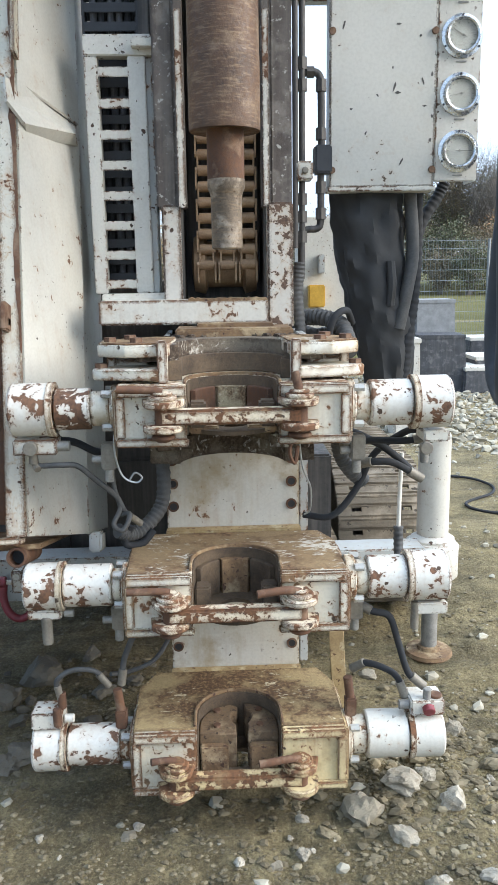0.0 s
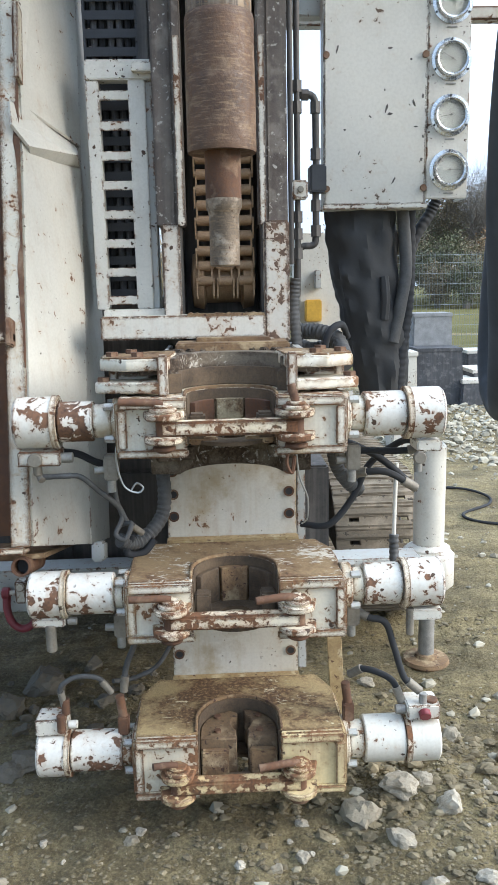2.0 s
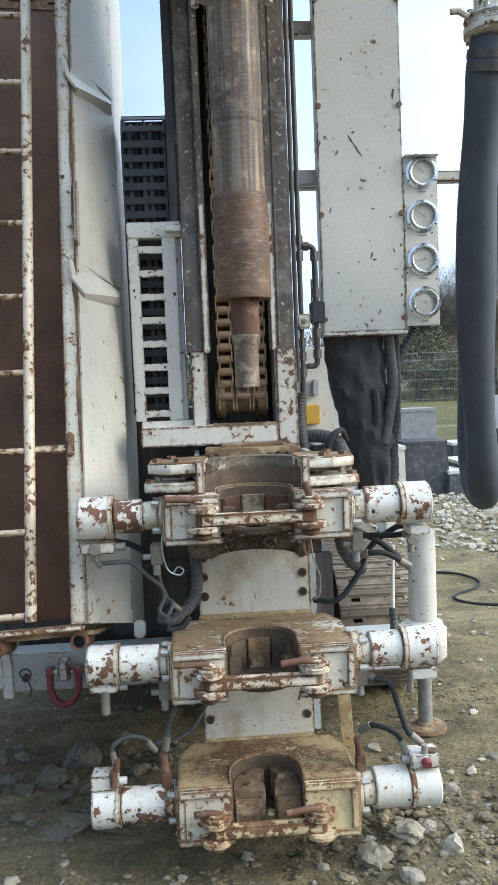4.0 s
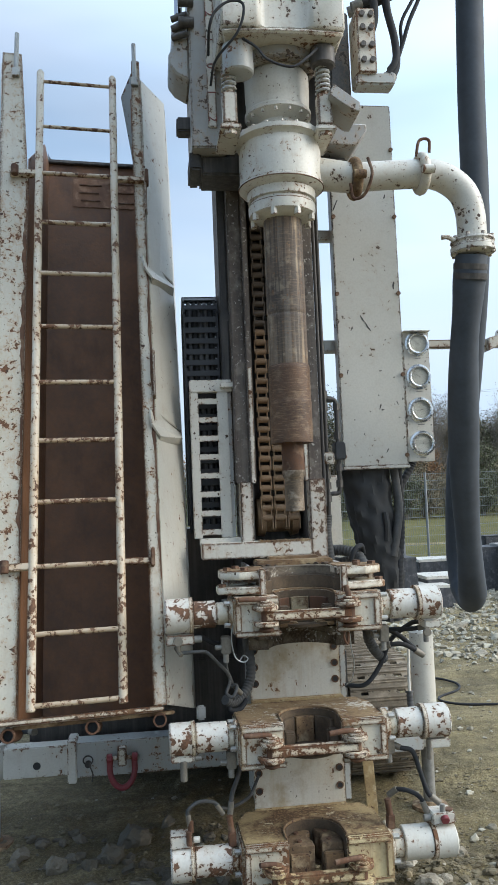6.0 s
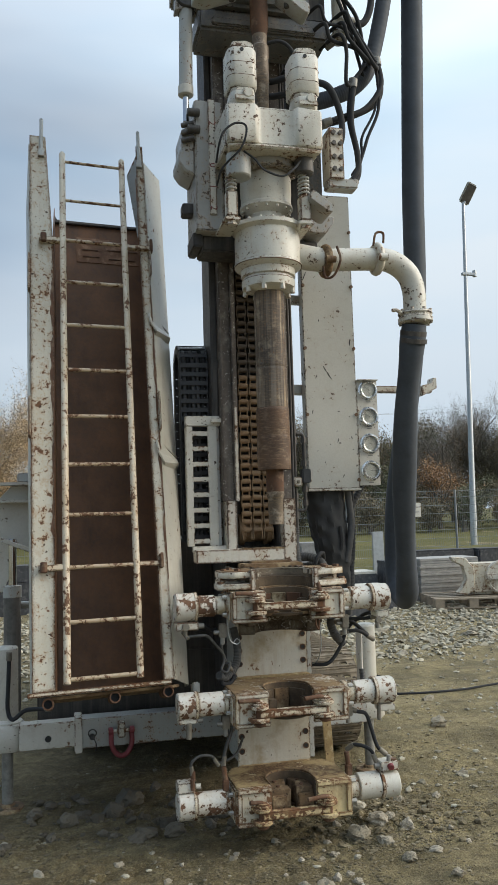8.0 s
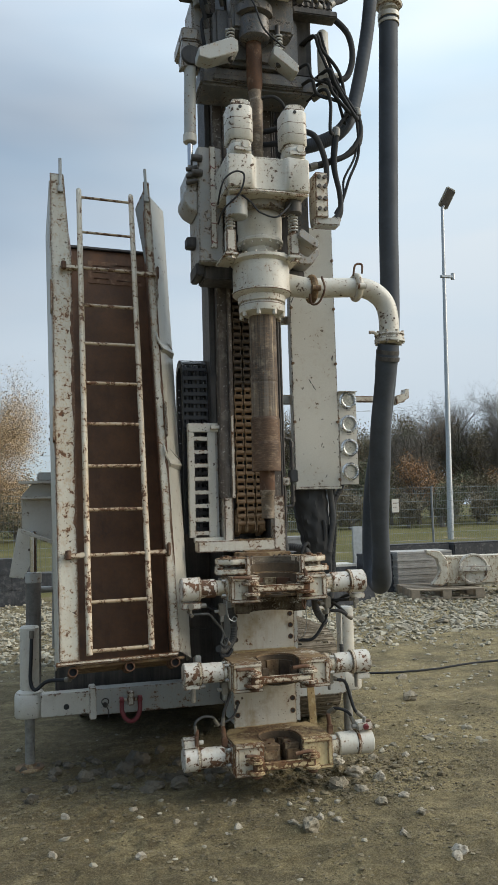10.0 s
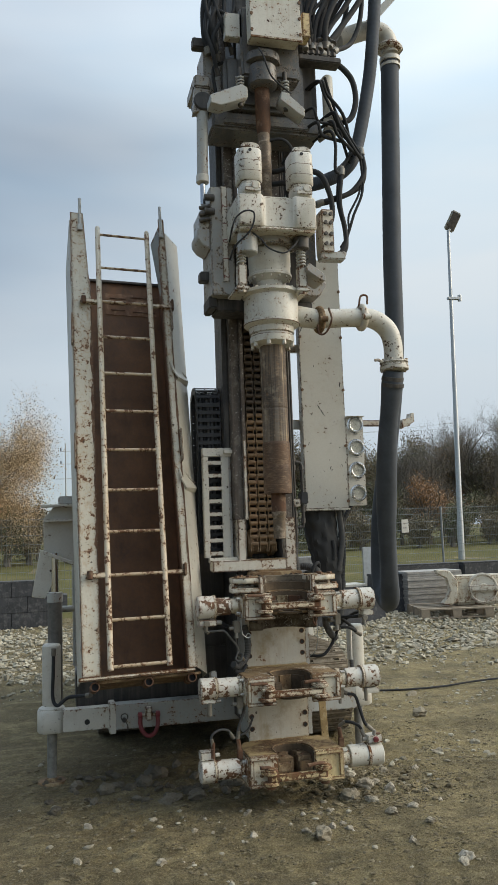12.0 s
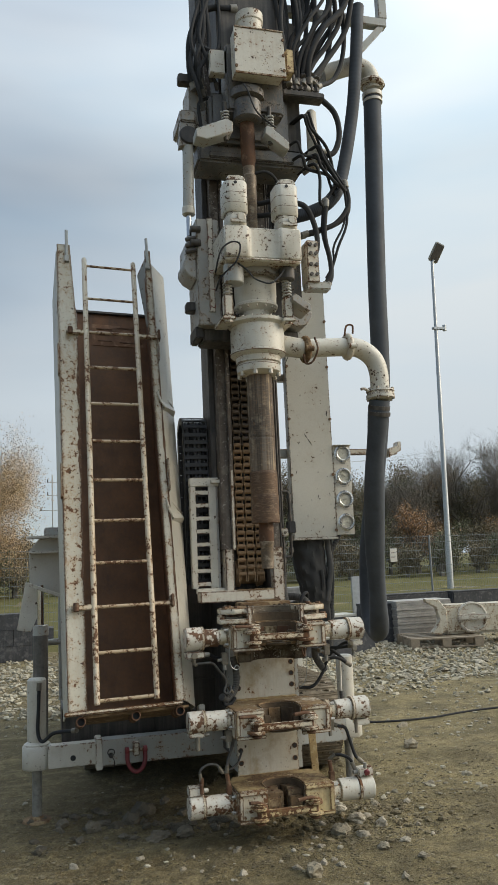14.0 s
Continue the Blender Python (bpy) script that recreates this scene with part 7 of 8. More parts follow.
hose("hydraulic_hose", [(0.70, 3.16, 2.06), (0.712, 3.14, 1.84), (0.69, 3.12, 1.70), (0.66, 3.12, 1.55)], 0.024, HOSE_GREY, "dusty grey hose along the tarpaulin")
spiral_hose("spiral_hose", [(0.87, 3.3, 2.10), (0.84, 3.3, 2.04), (0.78, 3.28, 1.95), (0.74, 3.26, 1.82)], 0.022, RUBBER, "black corrugated hose leaving the gauges", 0.026)

# hoses and fittings round the clamps
DH = "dirty black hydraulic hose at the pipe clamps"
hose("hydraulic_hose", [(-0.595, 2.45, 1.225), (-0.58, 2.43, 1.21), (-0.51, 2.42, 1.212), (-0.46, 2.43, 1.205), (-0.41, 2.46, 1.15), (-0.36, 2.5, 1.09), (-0.335, 2.52, 1.03), (-0.30, 2.56, 0.985)], 0.0085, HOSE_GREY, DH, BRASS)
hose("hydraulic_hose", [(-0.55, 2.47, 1.28), (-0.48, 2.5, 1.265), (-0.42, 2.52, 1.23), (-0.375, 2.54, 1.22)], 0.012, RUBBER, DH)
hose("hydraulic_hose", [(-0.37, 2.5, 1.24), (-0.365, 2.5, 1.12), (-0.35, 2.51, 1.05), (-0.37, 2.49, 1.0), (-0.34, 2.48, 0.985), (-0.32, 2.5, 1.03), (-0.36, 2.52, 1.02)], 0.008, HOSE_GREY, DH)
spiral_hose("spiral_hose", [(-0.37, 2.58, 0.95), (-0.33, 2.62, 0.925), (-0.28, 2.66, 0.945), (-0.235, 2.70, 1.0), (-0.225, 2.72, 1.09), (-0.24, 2.75, 1.2)], 0.024, HOSE_GREY, "grey spiral guard hose beside the spine plate", 0.018)
hose("hydraulic_hose", [(-0.33, 2.6, 0.96), (-0.35, 2.6, 0.90), (-0.30, 2.62, 0.89), (-0.26, 2.64, 0.93)], 0.013, RUBBER, DH)
hose("hydraulic_hose", [(-0.565, 2.45, 0.44), (-0.57, 2.44, 0.50), (-0.52, 2.44, 0.535), (-0.45, 2.45, 0.525), (-0.415, 2.46, 0.475)], 0.0085, HOSE_GREY, DH, BRASS)
hose("hydraulic_hose", [(-0.415, 2.55, 0.46), (-0.36, 2.6, 0.44), (-0.27, 2.62, 0.475), (-0.21, 2.7, 0.54)], 0.008, HOSE_GREY, DH)
hose("hydraulic_hose", [(-0.31, 2.5, 0.72), (-0.325, 2.5, 0.63), (-0.36, 2.5, 0.54), (-0.372, 2.5, 0.46)], 0.0105, HOSE_GREY, DH, BRASS)
hose("hydraulic_hose", [(0.60, 2.55, 1.27), (0.565, 2.6, 1.25), (0.48, 2.65, 1.17), (0.42, 2.65, 1.05), (0.34, 2.65, 0.96), (0.25, 2.7, 0.95)], 0.0115, RUBBER, DH)
hose("hydraulic_hose", [(0.38, 2.55, 1.27), (0.43, 2.58, 1.245), (0.52, 2.6, 1.19), (0.63, 2.62, 1.09)], 0.012, RUBBER, DH)
hose("hydraulic_hose", [(0.42, 2.6, 1.15), (0.46, 2.58, 1.16), (0.53, 2.58, 1.155), (0.62, 2.6, 1.10)], 0.012, RUBBER, DH, BRASS)
hose("hydraulic_hose", [(0.36, 2.52, 1.23), (0.44, 2.54, 1.24), (0.54, 2.52, 1.24), (0.62, 2.5, 1.25)], 0.011, RUBBER, DH, BRASS)
spiral_hose("spiral_hose", [(0.35, 2.6, 1.25), (0.365, 2.63, 1.18), (0.40, 2.65, 1.12), (0.45, 2.68, 1.07)], 0.026, HOSE_GREY, "grey spiral guard hose under the upper clamp", 0.018)
hose("hydraulic_hose", [(0.40, 2.46, 0.72), (0.44, 2.44, 0.705), (0.495, 2.44, 0.685), (0.525, 2.44, 0.60), (0.56, 2.44, 0.49), (0.605, 2.44, 0.445)], 0.0115, RUBBER, DH, BRASS)
hose("hydraulic_hose", [(0.40, 2.52, 0.47), (0.43, 2.5, 0.495), (0.48, 2.48, 0.49), (0.53, 2.47, 0.46), (0.555, 2.46, 0.40)], 0.011, RUBBER, DH, BRASS)
hose("control_rod", [(0.585, 2.7, 1.16), (0.58, 2.7, 0.98), (0.578, 2.7, 0.80)], 0.0075, WHITE_CLEAN, "thin white control rod beside the clamps", category="rod")
spiral_hose("spiral_hose", [(0.579, 2.7, 0.90), (0.578, 2.69, 0.84), (0.575, 2.66, 0.78)], 0.017, HOSE_GREY, "grey sleeve round the control rod", 0.02)
wire = thing("safety_wire", (0.2, 2.5, 1.2), "thin wire rope hanging from the upper clamp", "wire rope")
tubepart("wire", [(0.20, 2.36, 1.28), (0.215, 2.40, 1.19), (0.25, 2.5, 1.10), (0.26, 2.6, 1.0), (0.25, 2.7, 0.95)], 0.003, ZINC, wire, 5)
tubepart("strap", [(0.178, 2.35, 1.29), (0.17, 2.34, 1.25), (0.185, 2.34, 1.22), (0.195, 2.35, 1.27)], 0.006, RUST, wire, 6)
wire2 = thing("safety_wire", (-0.3, 2.45, 1.2), "thin wire rope loop on the upper clamp", "wire rope")
tubepart("wire", [(-0.32, 2.40, 1.37), (-0.345, 2.40, 1.28), (-0.33, 2.42, 1.18), (-0.29, 2.43, 1.15), (-0.27, 2.43, 1.165), (-0.29, 2.43, 1.18), (-0.31, 2.43, 1.155)], 0.0032, ZINC, wire2, 5)


def fitting_block(dims, mat, label, extras=()):
    f = thing("port_block", ((dims[0] + dims[1]) / 2, dims[2], dims[4]), label, "hydraulic fitting")
    boxpart("block", dims, mat, f, 0.005)
    for p0, p1, r, m in extras:
        cylpart("fitting", p0, p1, r, m, f, seg=10, bev=0.002)


fitting_block((-0.655, -0.555, 2.41, 2.50, 0.345, 0.402), WHITE_RUSTY, "white port block rusting on the cylinder", [((-0.56, 2.45, 0.40), (-0.56, 2.45, 0.455), 0.014, RUST), ((-0.55, 2.43, 0.375), (-0.52, 2.43, 0.375), 0.014, WHITE), ((-0.57, 2.41, 0.36), (-0.57, 2.41, 0.42), 0.013, RUST)])
fitting_block((-0.64, -0.535, 2.41, 2.50, 0.722, 0.752), WHITE, "white port block under the cylinder", [((-0.583, 2.42, 0.64), (-0.583, 2.42, 0.73), 0.017, BRASS), ((-0.53, 2.43, 0.735), (-0.50, 2.43, 0.735), 0.012, FITTING)])
fitting_block((-0.645, -0.515, 2.41, 2.50, 1.245, 1.292), WHITE_RUSTY, "chipped port block under the cylinder", [((-0.59, 2.41, 1.268), (-0.59, 2.39, 1.268), 0.022, BRASS), ((-0.59, 2.43, 1.215), (-0.59, 2.43, 1.25), 0.014, BRASS), ((-0.515, 2.43, 1.268), (-0.48, 2.43, 1.268), 0.016, FITTING)])
fitting_block((0.565, 0.675, 2.40, 2.50, 0.352, 0.405), WHITE, "white port block on the cylinder end", [((0.62, 2.40, 0.385), (0.62, 2.38, 0.375), 0.02, RED), ((0.62, 2.42, 0.37), (0.62, 2.42, 0.44), 0.013, FITTING), ((0.65, 2.43, 0.405), (0.65, 2.43, 0.415), 0.022, RUST), ((0.565, 2.43, 0.38), (0.53, 2.43, 0.38), 0.016, FITTING)])
fitting_block((0.575, 0.675, 2.41, 2.50, 0.70, 0.738), WHITE, "white port block under the cylinder end", [((0.572, 2.42, 0.65), (0.572, 2.42, 0.74), 0.013, BRASS)])
fitting_block((0.585, 0.665, 2.42, 2.52, 1.255, 1.29), WHITE, "white port block under the cylinder end", [((0.59, 2.42, 1.24), (0.59, 2.40, 1.24), 0.02, BRASS), ((0.59, 2.43, 1.19), (0.59, 2.43, 1.25), 0.013, FITTING)])
for x0, z0 in ((0.385, 0.73), (-0.365, 0.72), (0.385, 1.25), (-0.37, 1.24)):
    fitting_block((x0 - 0.02, x0 + 0.025, 2.43, 2.48, z0 - 0.05, z0 + 0.03), BRASS, "small brass hydraulic elbow fitting", [((x0, 2.45, z0 - 0.09), (x0, 2.45, z0 - 0.05), 0.014, FITTING), ((x0 - 0.05, 2.45, z0 - 0.02), (x0, 2.45, z0 - 0.02), 0.012, FITTING)])
for x, z in ((-0.372, 0.33), (0.375, 0.345)):
    fitting_block((x - 0.018, x + 0.018, 2.43, 2.47, z - 0.005, z + 0.06), RUST, "rusty hydraulic fitting on the cylinder neck", [((x, 2.45, z + 0.05), (x - 0.01, 2.45, z + 0.13), 0.015, RUST)])
board = thing("loose_board", (0.4, 2.85, 0.0), "dirty yellow board leaning against the spine", "board")
bm = bmesh.new()
prism(bm, [(0.355, 0.60), (0.41, 0.60), (0.44, 0.02), (0.385, 0.02)], "y", 2.86, 2.875, 0.002)
part("plank", bm, MUD, board)


# ---- stones and rubble ----
STONE, nt, b = material("grey_limestone_rubble")
n = Net(nt)
f1, f2 = n.noise(9, 5, 0.6), n.noise(60, 4, 0.6)
tone = n.mix(n.island(), (0.19, 0.17, 0.12), (0.47, 0.435, 0.335))
col = n.mix(n.math("MULTIPLY", n.ramp(f1, [(0.4, 0.0), (0.65, 1.0)]), 0.4), tone, (0.32, 0.28, 0.20))
n.link(n.mix(n.math("MULTIPLY", f2, 0.25), col, (0.2, 0.18, 0.14)), b.inputs["Base Color"])
b.inputs["Roughness"].default_value = 0.92
n.bump(b, n.math("ADD", f1, f2), 0.5, 0.01)

GRIT, nt, b = material("muddy_gravel_chips")
n = Net(nt)
f1, f2 = n.noise(9, 5, 0.6), n.noise(60, 4, 0.6)
tone = n.mix(n.island(), (0.13, 0.105, 0.062), (0.30, 0.255, 0.16))
n.link(n.mix(n.math("MULTIPLY", f2, 0.4), tone, (0.22, 0.19, 0.125)), b.inputs["Base Color"])
b.inputs["Roughness"].default_value = 0.93

rng = np.random.default_rng(5)
ico = bmesh.new()
bmesh.ops.create_icosphere(ico, subdivisions=3, radius=1.0)
ICO_V = np.array([v.co[:] for v in ico.verts])
ICO_F = np.array([[v.index for v in f.verts] for f in ico.faces])
ico.free()
lo = bmesh.new()
bmesh.ops.create_icosphere(lo, subdivisions=1, radius=1.0)
LO_V = np.array([v.co[:] for v in lo.verts])
LO_F = np.array([[v.index for v in f.verts] for f in lo.faces])
lo.free()


def rock_shape(base, seed, cuts=9, least=0.26):
    """An angular broken stone: a ball cut flat on several sides."""
    r = np.random.default_rng(seed)
    v = base.copy()
    for _ in range(cuts):
        d = r.normal(size=3)
        d /= np.linalg.norm(d)
        lim = r.uniform(least, 0.72)
        over = np.maximum(v @ d - lim, 0)
        v -= over[:, None] * d
    v *= 1 + r.normal(size=(len(v), 1)) * 0.045
    return v


SHAPES = [rock_shape(LO_V, i, 11) for i in range(14)]


def turn(r):
    q = r.normal(size=4)
    q /= np.linalg.norm(q)
    w, x, y, z = q
    return np.array([[1 - 2 * (y * y + z * z), 2 * (x * y - z * w), 2 * (x * z + y * w)], [2 * (x * y + z * w), 1 - 2 * (x * x + z * z), 2 * (y * z - x * w)], [2 * (x * z - y * w), 2 * (y * z + x * w), 1 - 2 * (x * x + y * y)]])


PHI = (1 + 5 ** 0.5) / 2
C_V = np.array([(-1, PHI, 0), (1, PHI, 0), (-1, -PHI, 0), (1, -PHI, 0), (0, -1, PHI), (0, 1, PHI), (0, -1, -PHI), (0, 1, -PHI), (PHI, 0, -1), (PHI, 0, 1), (-PHI, 0, -1), (-PHI, 0, 1)]) / 1.9
C_F = np.array([(0, 11, 5), (0, 5, 1), (0, 1, 7), (0, 7, 10), (0, 10, 11), (1, 5, 9), (5, 11, 4), (11, 10, 2), (10, 7, 6), (7, 1, 8), (3, 9, 4), (3, 4, 2), (3, 2, 6), (3, 6, 8), (3, 8, 9), (4, 9, 5), (2, 4, 11), (6, 2, 10), (8, 6, 7), (9, 8, 1)])
CRUMBS = [C_V * (1 + np.random.default_rng(70 + i).normal(size=(12, 1)) * 0.22) for i in range(12)]


def scatter(name, label, spots, mat=STONE, category="rubble", fine=False):
    """Many stones in one mesh: spots are x, y, size, flatness."""
    allv, allf, k = [], [], 0
    for x, y, s, fl in spots:
        v = (CRUMBS[rng.integers(12)] if fine else SHAPES[rng.integers(len(SHAPES))]) @ turn(rng).T * s * np.array([1.0, rng.uniform(0.6, 1.0), 1.0])
        v[:, 2] *= fl
        v += (x, y, ground_z(x, y) + relief(x, y) + s * fl * 0.25)
        allv.append(v)
        allf.append((C_F if fine else LO_F) + k)
        k += len(v)
    me = bpy.data.meshes.new(name)
    me.from_pydata(np.concatenate(allv).tolist(), [], np.concatenate(allf).tolist())
    me.materials.append(mat)
    return tagged(new(name, me), label, category, kind="stuff")


spots = []
while len(spots) < 21000:
    x, y = rng.uniform(-5, 9.5), rng.uniform(6.4, 13.4)
    edge = 7.5 + 0.7 * noise.noise((x * 0.5, 0, 0))
    if y < edge and rng.random() < 0.88:
        continue
    if y > 11.8 and rng.random() < 0.5:
        continue
    spots.append((x, y, 0.015 + 0.075 * rng.random() ** 2.6, rng.uniform(0.4, 0.85)))
scatter("rubble_field", "band of pale broken stone rubble across the yard", spots)
spots = []
while len(spots) < 3200:
    x, y = rng.uniform(-4.5, 6.5), rng.uniform(-1.6, 6.8)
    d = min(math.hypot(x + 0.6, y - 3.4), math.hypot(x - 0.9, y - 2.4) * 1.3)
    if rng.random() > 0.25 + 0.75 * math.exp(-d * 0.8):
        continue
    spots.append((x, y, 0.003 + 0.017 * rng.random() ** 6, rng.uniform(0.3, 0.6)))
scatter("gravel", "loose gravel and crumbs of mud on the ground", spots, GRIT, "gravel", True)
spots = []
while len(spots) < 2000:
    x, y = rng.uniform(0.3, 7), rng.uniform(2.9, 7.6)
    if noise.noise((x * 0.9, y * 0.9, 3.0)) < rng.uniform(-0.3, 0.35):
        continue
    spots.append((x, y, 0.006 + 0.03 * rng.random() ** 4, rng.uniform(0.4, 0.75)))
for _ in range(380):
    x, y = rng.uniform(-3.2, 5.0), rng.uniform(-0.4, 4.4)
    spots.append((x, y, 0.006 + 0.030 * rng.random() ** 3.2, rng.uniform(0.35, 0.65)))
scatter("stone_chips", "pale stone chips strewn over the yard", spots, STONE, "gravel", True)
EARTH, nt, b = material("dark_earth_clods")
n = Net(nt)
f1, f2 = n.noise(12, 5, 0.65), n.noise(70, 4, 0.6)
n.link(n.mix(n.ramp(f1, [(0.35, 0.0), (0.65, 1.0)]), (0.10, 0.080, 0.045), n.mix(n.island(), (0.125, 0.102, 0.06), (0.265, 0.218, 0.132))), b.inputs["Base Color"])
b.inputs["Roughness"].default_value = 0.95
n.bump(b, n.math("ADD", f1, f2), 0.8, 0.012)
spots = []
while len(spots) < 12000:
    x, y = rng.normal(0.30, 0.75), rng.normal(2.55, 0.5)
    if y < 1.2 or noise.noise((x * 2.2, y * 2.2, 8.0)) < -0.12:
        continue
    spots.append((x, y, 0.0018 + 0.011 * rng.random() ** 4, rng.uniform(0.3, 0.55)))
scatter("mud_clods", "churned clods of olive-brown mud round the clamps", spots, EARTH, "mud", True)

spots = []
while len(spots) < 11000:
    x, y = rng.uniform(-2.6, 3.4), rng.uniform(-0.6, 4.2)
    if noise.noise((x * 1.6, y * 1.6, 21.0)) < rng.uniform(-0.45, 0.3):
        continue
    spots.append((x, y, 0.004 + 0.016 * rng.random() ** 3.4, rng.uniform(0.22, 0.5)))
for _ in range(900):
    x, y = rng.normal(0.6, 0.28), rng.normal(2.62, 0.2)
    spots.append((x, y, 0.005 + 0.026 * rng.random() ** 3, rng.uniform(0.4, 0.7)))
scatter("soil_crumbs", "flattened crumbs of olive-brown soil on the yard", spots, EARTH, "soil", True)

big = []
for i in range(6):
    v = rock_shape(ICO_V, 40 + i, 7, 0.62)
    lump = [1 + 0.22 * noise.fractal((p[0] * 1.6, p[1] * 1.6, p[2] * 1.6 + i * 7), 0.7, 2.2, 5) for p in ICO_V]
    big.append(v * np.array(lump)[:, None])
BIGSTONE, nt, b = material("muddy_broken_stone")
n = Net(nt)
f1, f2 = n.noise(1.6, 6, 0.65), n.noise(9, 5, 0.65)
tone = n.mix(n.random(), (0.25, 0.215, 0.15), (0.50, 0.45, 0.36))
col = n.mix(n.ramp(f1, [(0.5, 0.0), (0.68, 1.0)]), tone, (0.25, 0.21, 0.14))
n.link(n.mix(n.math("MULTIPLY", n.ramp(f2, [(0.4, 0.0), (0.7, 1.0)]), 0.3), col, (0.2, 0.17, 0.12)), b.inputs["Base Color"])
b.inputs["Roughness"].default_value = 0.95
n.bump(b, n.math("ADD", n.math("MULTIPLY", f1, 0.5), n.noise(14, 7, 0.75)), 0.55, 0.02)
# Muddy stone colour, darkened to hold the shade under the outrigger beam.
SHADED_MUDSTONE, nt, b = material("shaded_muddy_lump")
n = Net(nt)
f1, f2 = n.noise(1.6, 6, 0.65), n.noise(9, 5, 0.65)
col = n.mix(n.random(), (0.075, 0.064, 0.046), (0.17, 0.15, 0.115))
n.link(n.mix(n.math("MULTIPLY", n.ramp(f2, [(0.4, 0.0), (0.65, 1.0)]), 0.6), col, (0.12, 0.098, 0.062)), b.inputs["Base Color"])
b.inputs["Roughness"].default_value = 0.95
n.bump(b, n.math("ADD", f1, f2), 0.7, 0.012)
big_mesh, shaded_mud_mesh = [], []
for i, v in enumerate(big):
    me = bpy.data.meshes.new("stone")
    me.from_pydata(v.tolist(), [], ICO_F.tolist())
    me.materials.append(BIGSTONE)
    big_mesh.append(me)
    me = me.copy()
    me.materials[0] = SHADED_MUDSTONE
    shaded_mud_mesh.append(me)
CLAMP_STONES = ((0.425, 2.425, 0.082), (0.57, 2.50, 0.075), (0.73, 2.44, 0.055), (0.66, 2.55, 0.04), (-0.85, 3.42, 0.13), (-0.80, 2.82, 0.075), (-0.36, 2.36, 0.03), (0.61, 3.35, 0.05), (0.33, 2.58, 0.05), (0.52, 2.72, 0.05), (0.21, 2.02, 0.03), (0.52, 1.62, 0.03), (-0.98, 3.2, 0.085), (-0.62, 2.80, 0.085), (-0.55, 3.25, 0.06), (-0.85, 2.75, 0.06), (-1.25, 3.15, 0.07), (-0.65, 2.95, 0.07), (-0.35, 3.0, 0.06), (0.01, 1.83, 0.075), (0.13, 2.0, 0.045), (0.578, 2.08, 0.055), (-0.07, 1.93, 0.045), (0.744, 1.816, 0.045), (0.22, 1.92, 0.035), (0.66, 1.25, 0.05), (-1.41, 2.45, 0.035), (0.21, 2.40, 0.03), (0.11, 2.20, 0.03))
YARD_STONES = ((0.52, 2.28, 0.055), (0.71, 1.32, 0.05), (0.75, 2.1, 0.045), (-2.0, 1.3, 0.045), (-1.7, 0.9, 0.06), (-1.5, 1.9, 0.035), (1.5, 3.2, 0.05), (1.9, 4.4, 0.09), (1.3, 4.9, 0.06), (2.2, 5.2, 0.07), (1.15, 2.9, 0.045), (1.0, 2.2, 0.035), (0.6, 2.1, 0.03), (0.85, 2.85, 0.05), (0.2, 2.25, 0.03), (-0.4, 2.0, 0.035), (-0.75, 2.2, 0.03))
RUBBLE_STONES = ((2.9, 7.4, 0.11), (3.6, 7.9, 0.10), (4.4, 8.4, 0.13), (3.3, 9.0, 0.14), (5.3, 8.8, 0.11), (2.2, 8.2, 0.11), (4.9, 9.6, 0.13), (-2.4, 6.9, 0.08), (-2.8, 8.2, 0.11), (-3.3, 9.3, 0.12), (1.1, 7.2, 0.07), (1.7, 7.6, 0.09))
SR = random.Random(15)
EXTRA = [(SR.uniform(-1.7, -0.25), SR.uniform(2.75, 3.6), 0.012 + 0.05 * SR.random() ** 3.5) for _ in range(120)]
EXTRA += [(SR.uniform(0.25, 1.25), SR.uniform(1.9, 2.9), 0.010 + 0.022 * SR.random() ** 3) for _ in range(16)]
EXTRA += [(SR.uniform(-1.2, 0.3), SR.uniform(1.7, 2.5), 0.012 + 0.03 * SR.random() ** 3) for _ in range(20)]
for i, (x, y, s) in enumerate(list(CLAMP_STONES) + list(YARD_STONES) + list(RUBBLE_STONES) + EXTRA):
    # Stones in the box under the beam take the colour with painted shade.
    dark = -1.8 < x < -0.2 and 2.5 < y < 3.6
    ob = new("stone", (shaded_mud_mesh if dark else big_mesh)[i % 6])
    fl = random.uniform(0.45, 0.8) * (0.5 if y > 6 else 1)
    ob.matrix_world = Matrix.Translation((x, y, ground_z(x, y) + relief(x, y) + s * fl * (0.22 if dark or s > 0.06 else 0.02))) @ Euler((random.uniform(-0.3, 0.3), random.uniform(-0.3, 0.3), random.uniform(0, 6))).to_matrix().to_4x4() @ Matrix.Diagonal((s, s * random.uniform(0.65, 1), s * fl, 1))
    tagged(ob, "mud-covered stone under the outrigger beam, its shade painted in" if dark else "pale grey broken stone lying on the muddy ground", "stone", "stones on the ground")

gh = thing("ground_hose", (1.9, 6.0, 0.05), "black hose lying in a curl on the ground", "hose")
tubepart("sleeve", [(1.2, 6.5, 0.085), (1.9, 6.45, 0.09), (2.12, 6.21, 0.085), (2.08, 5.97, 0.075), (1.79, 5.71, 0.07), (1.95, 5.48, 0.065), (2.6, 5.4, 0.065), (3.6, 5.55, 0.07), (5.5, 5.3, 0.07)], 0.011, RUBBER, gh, 8)

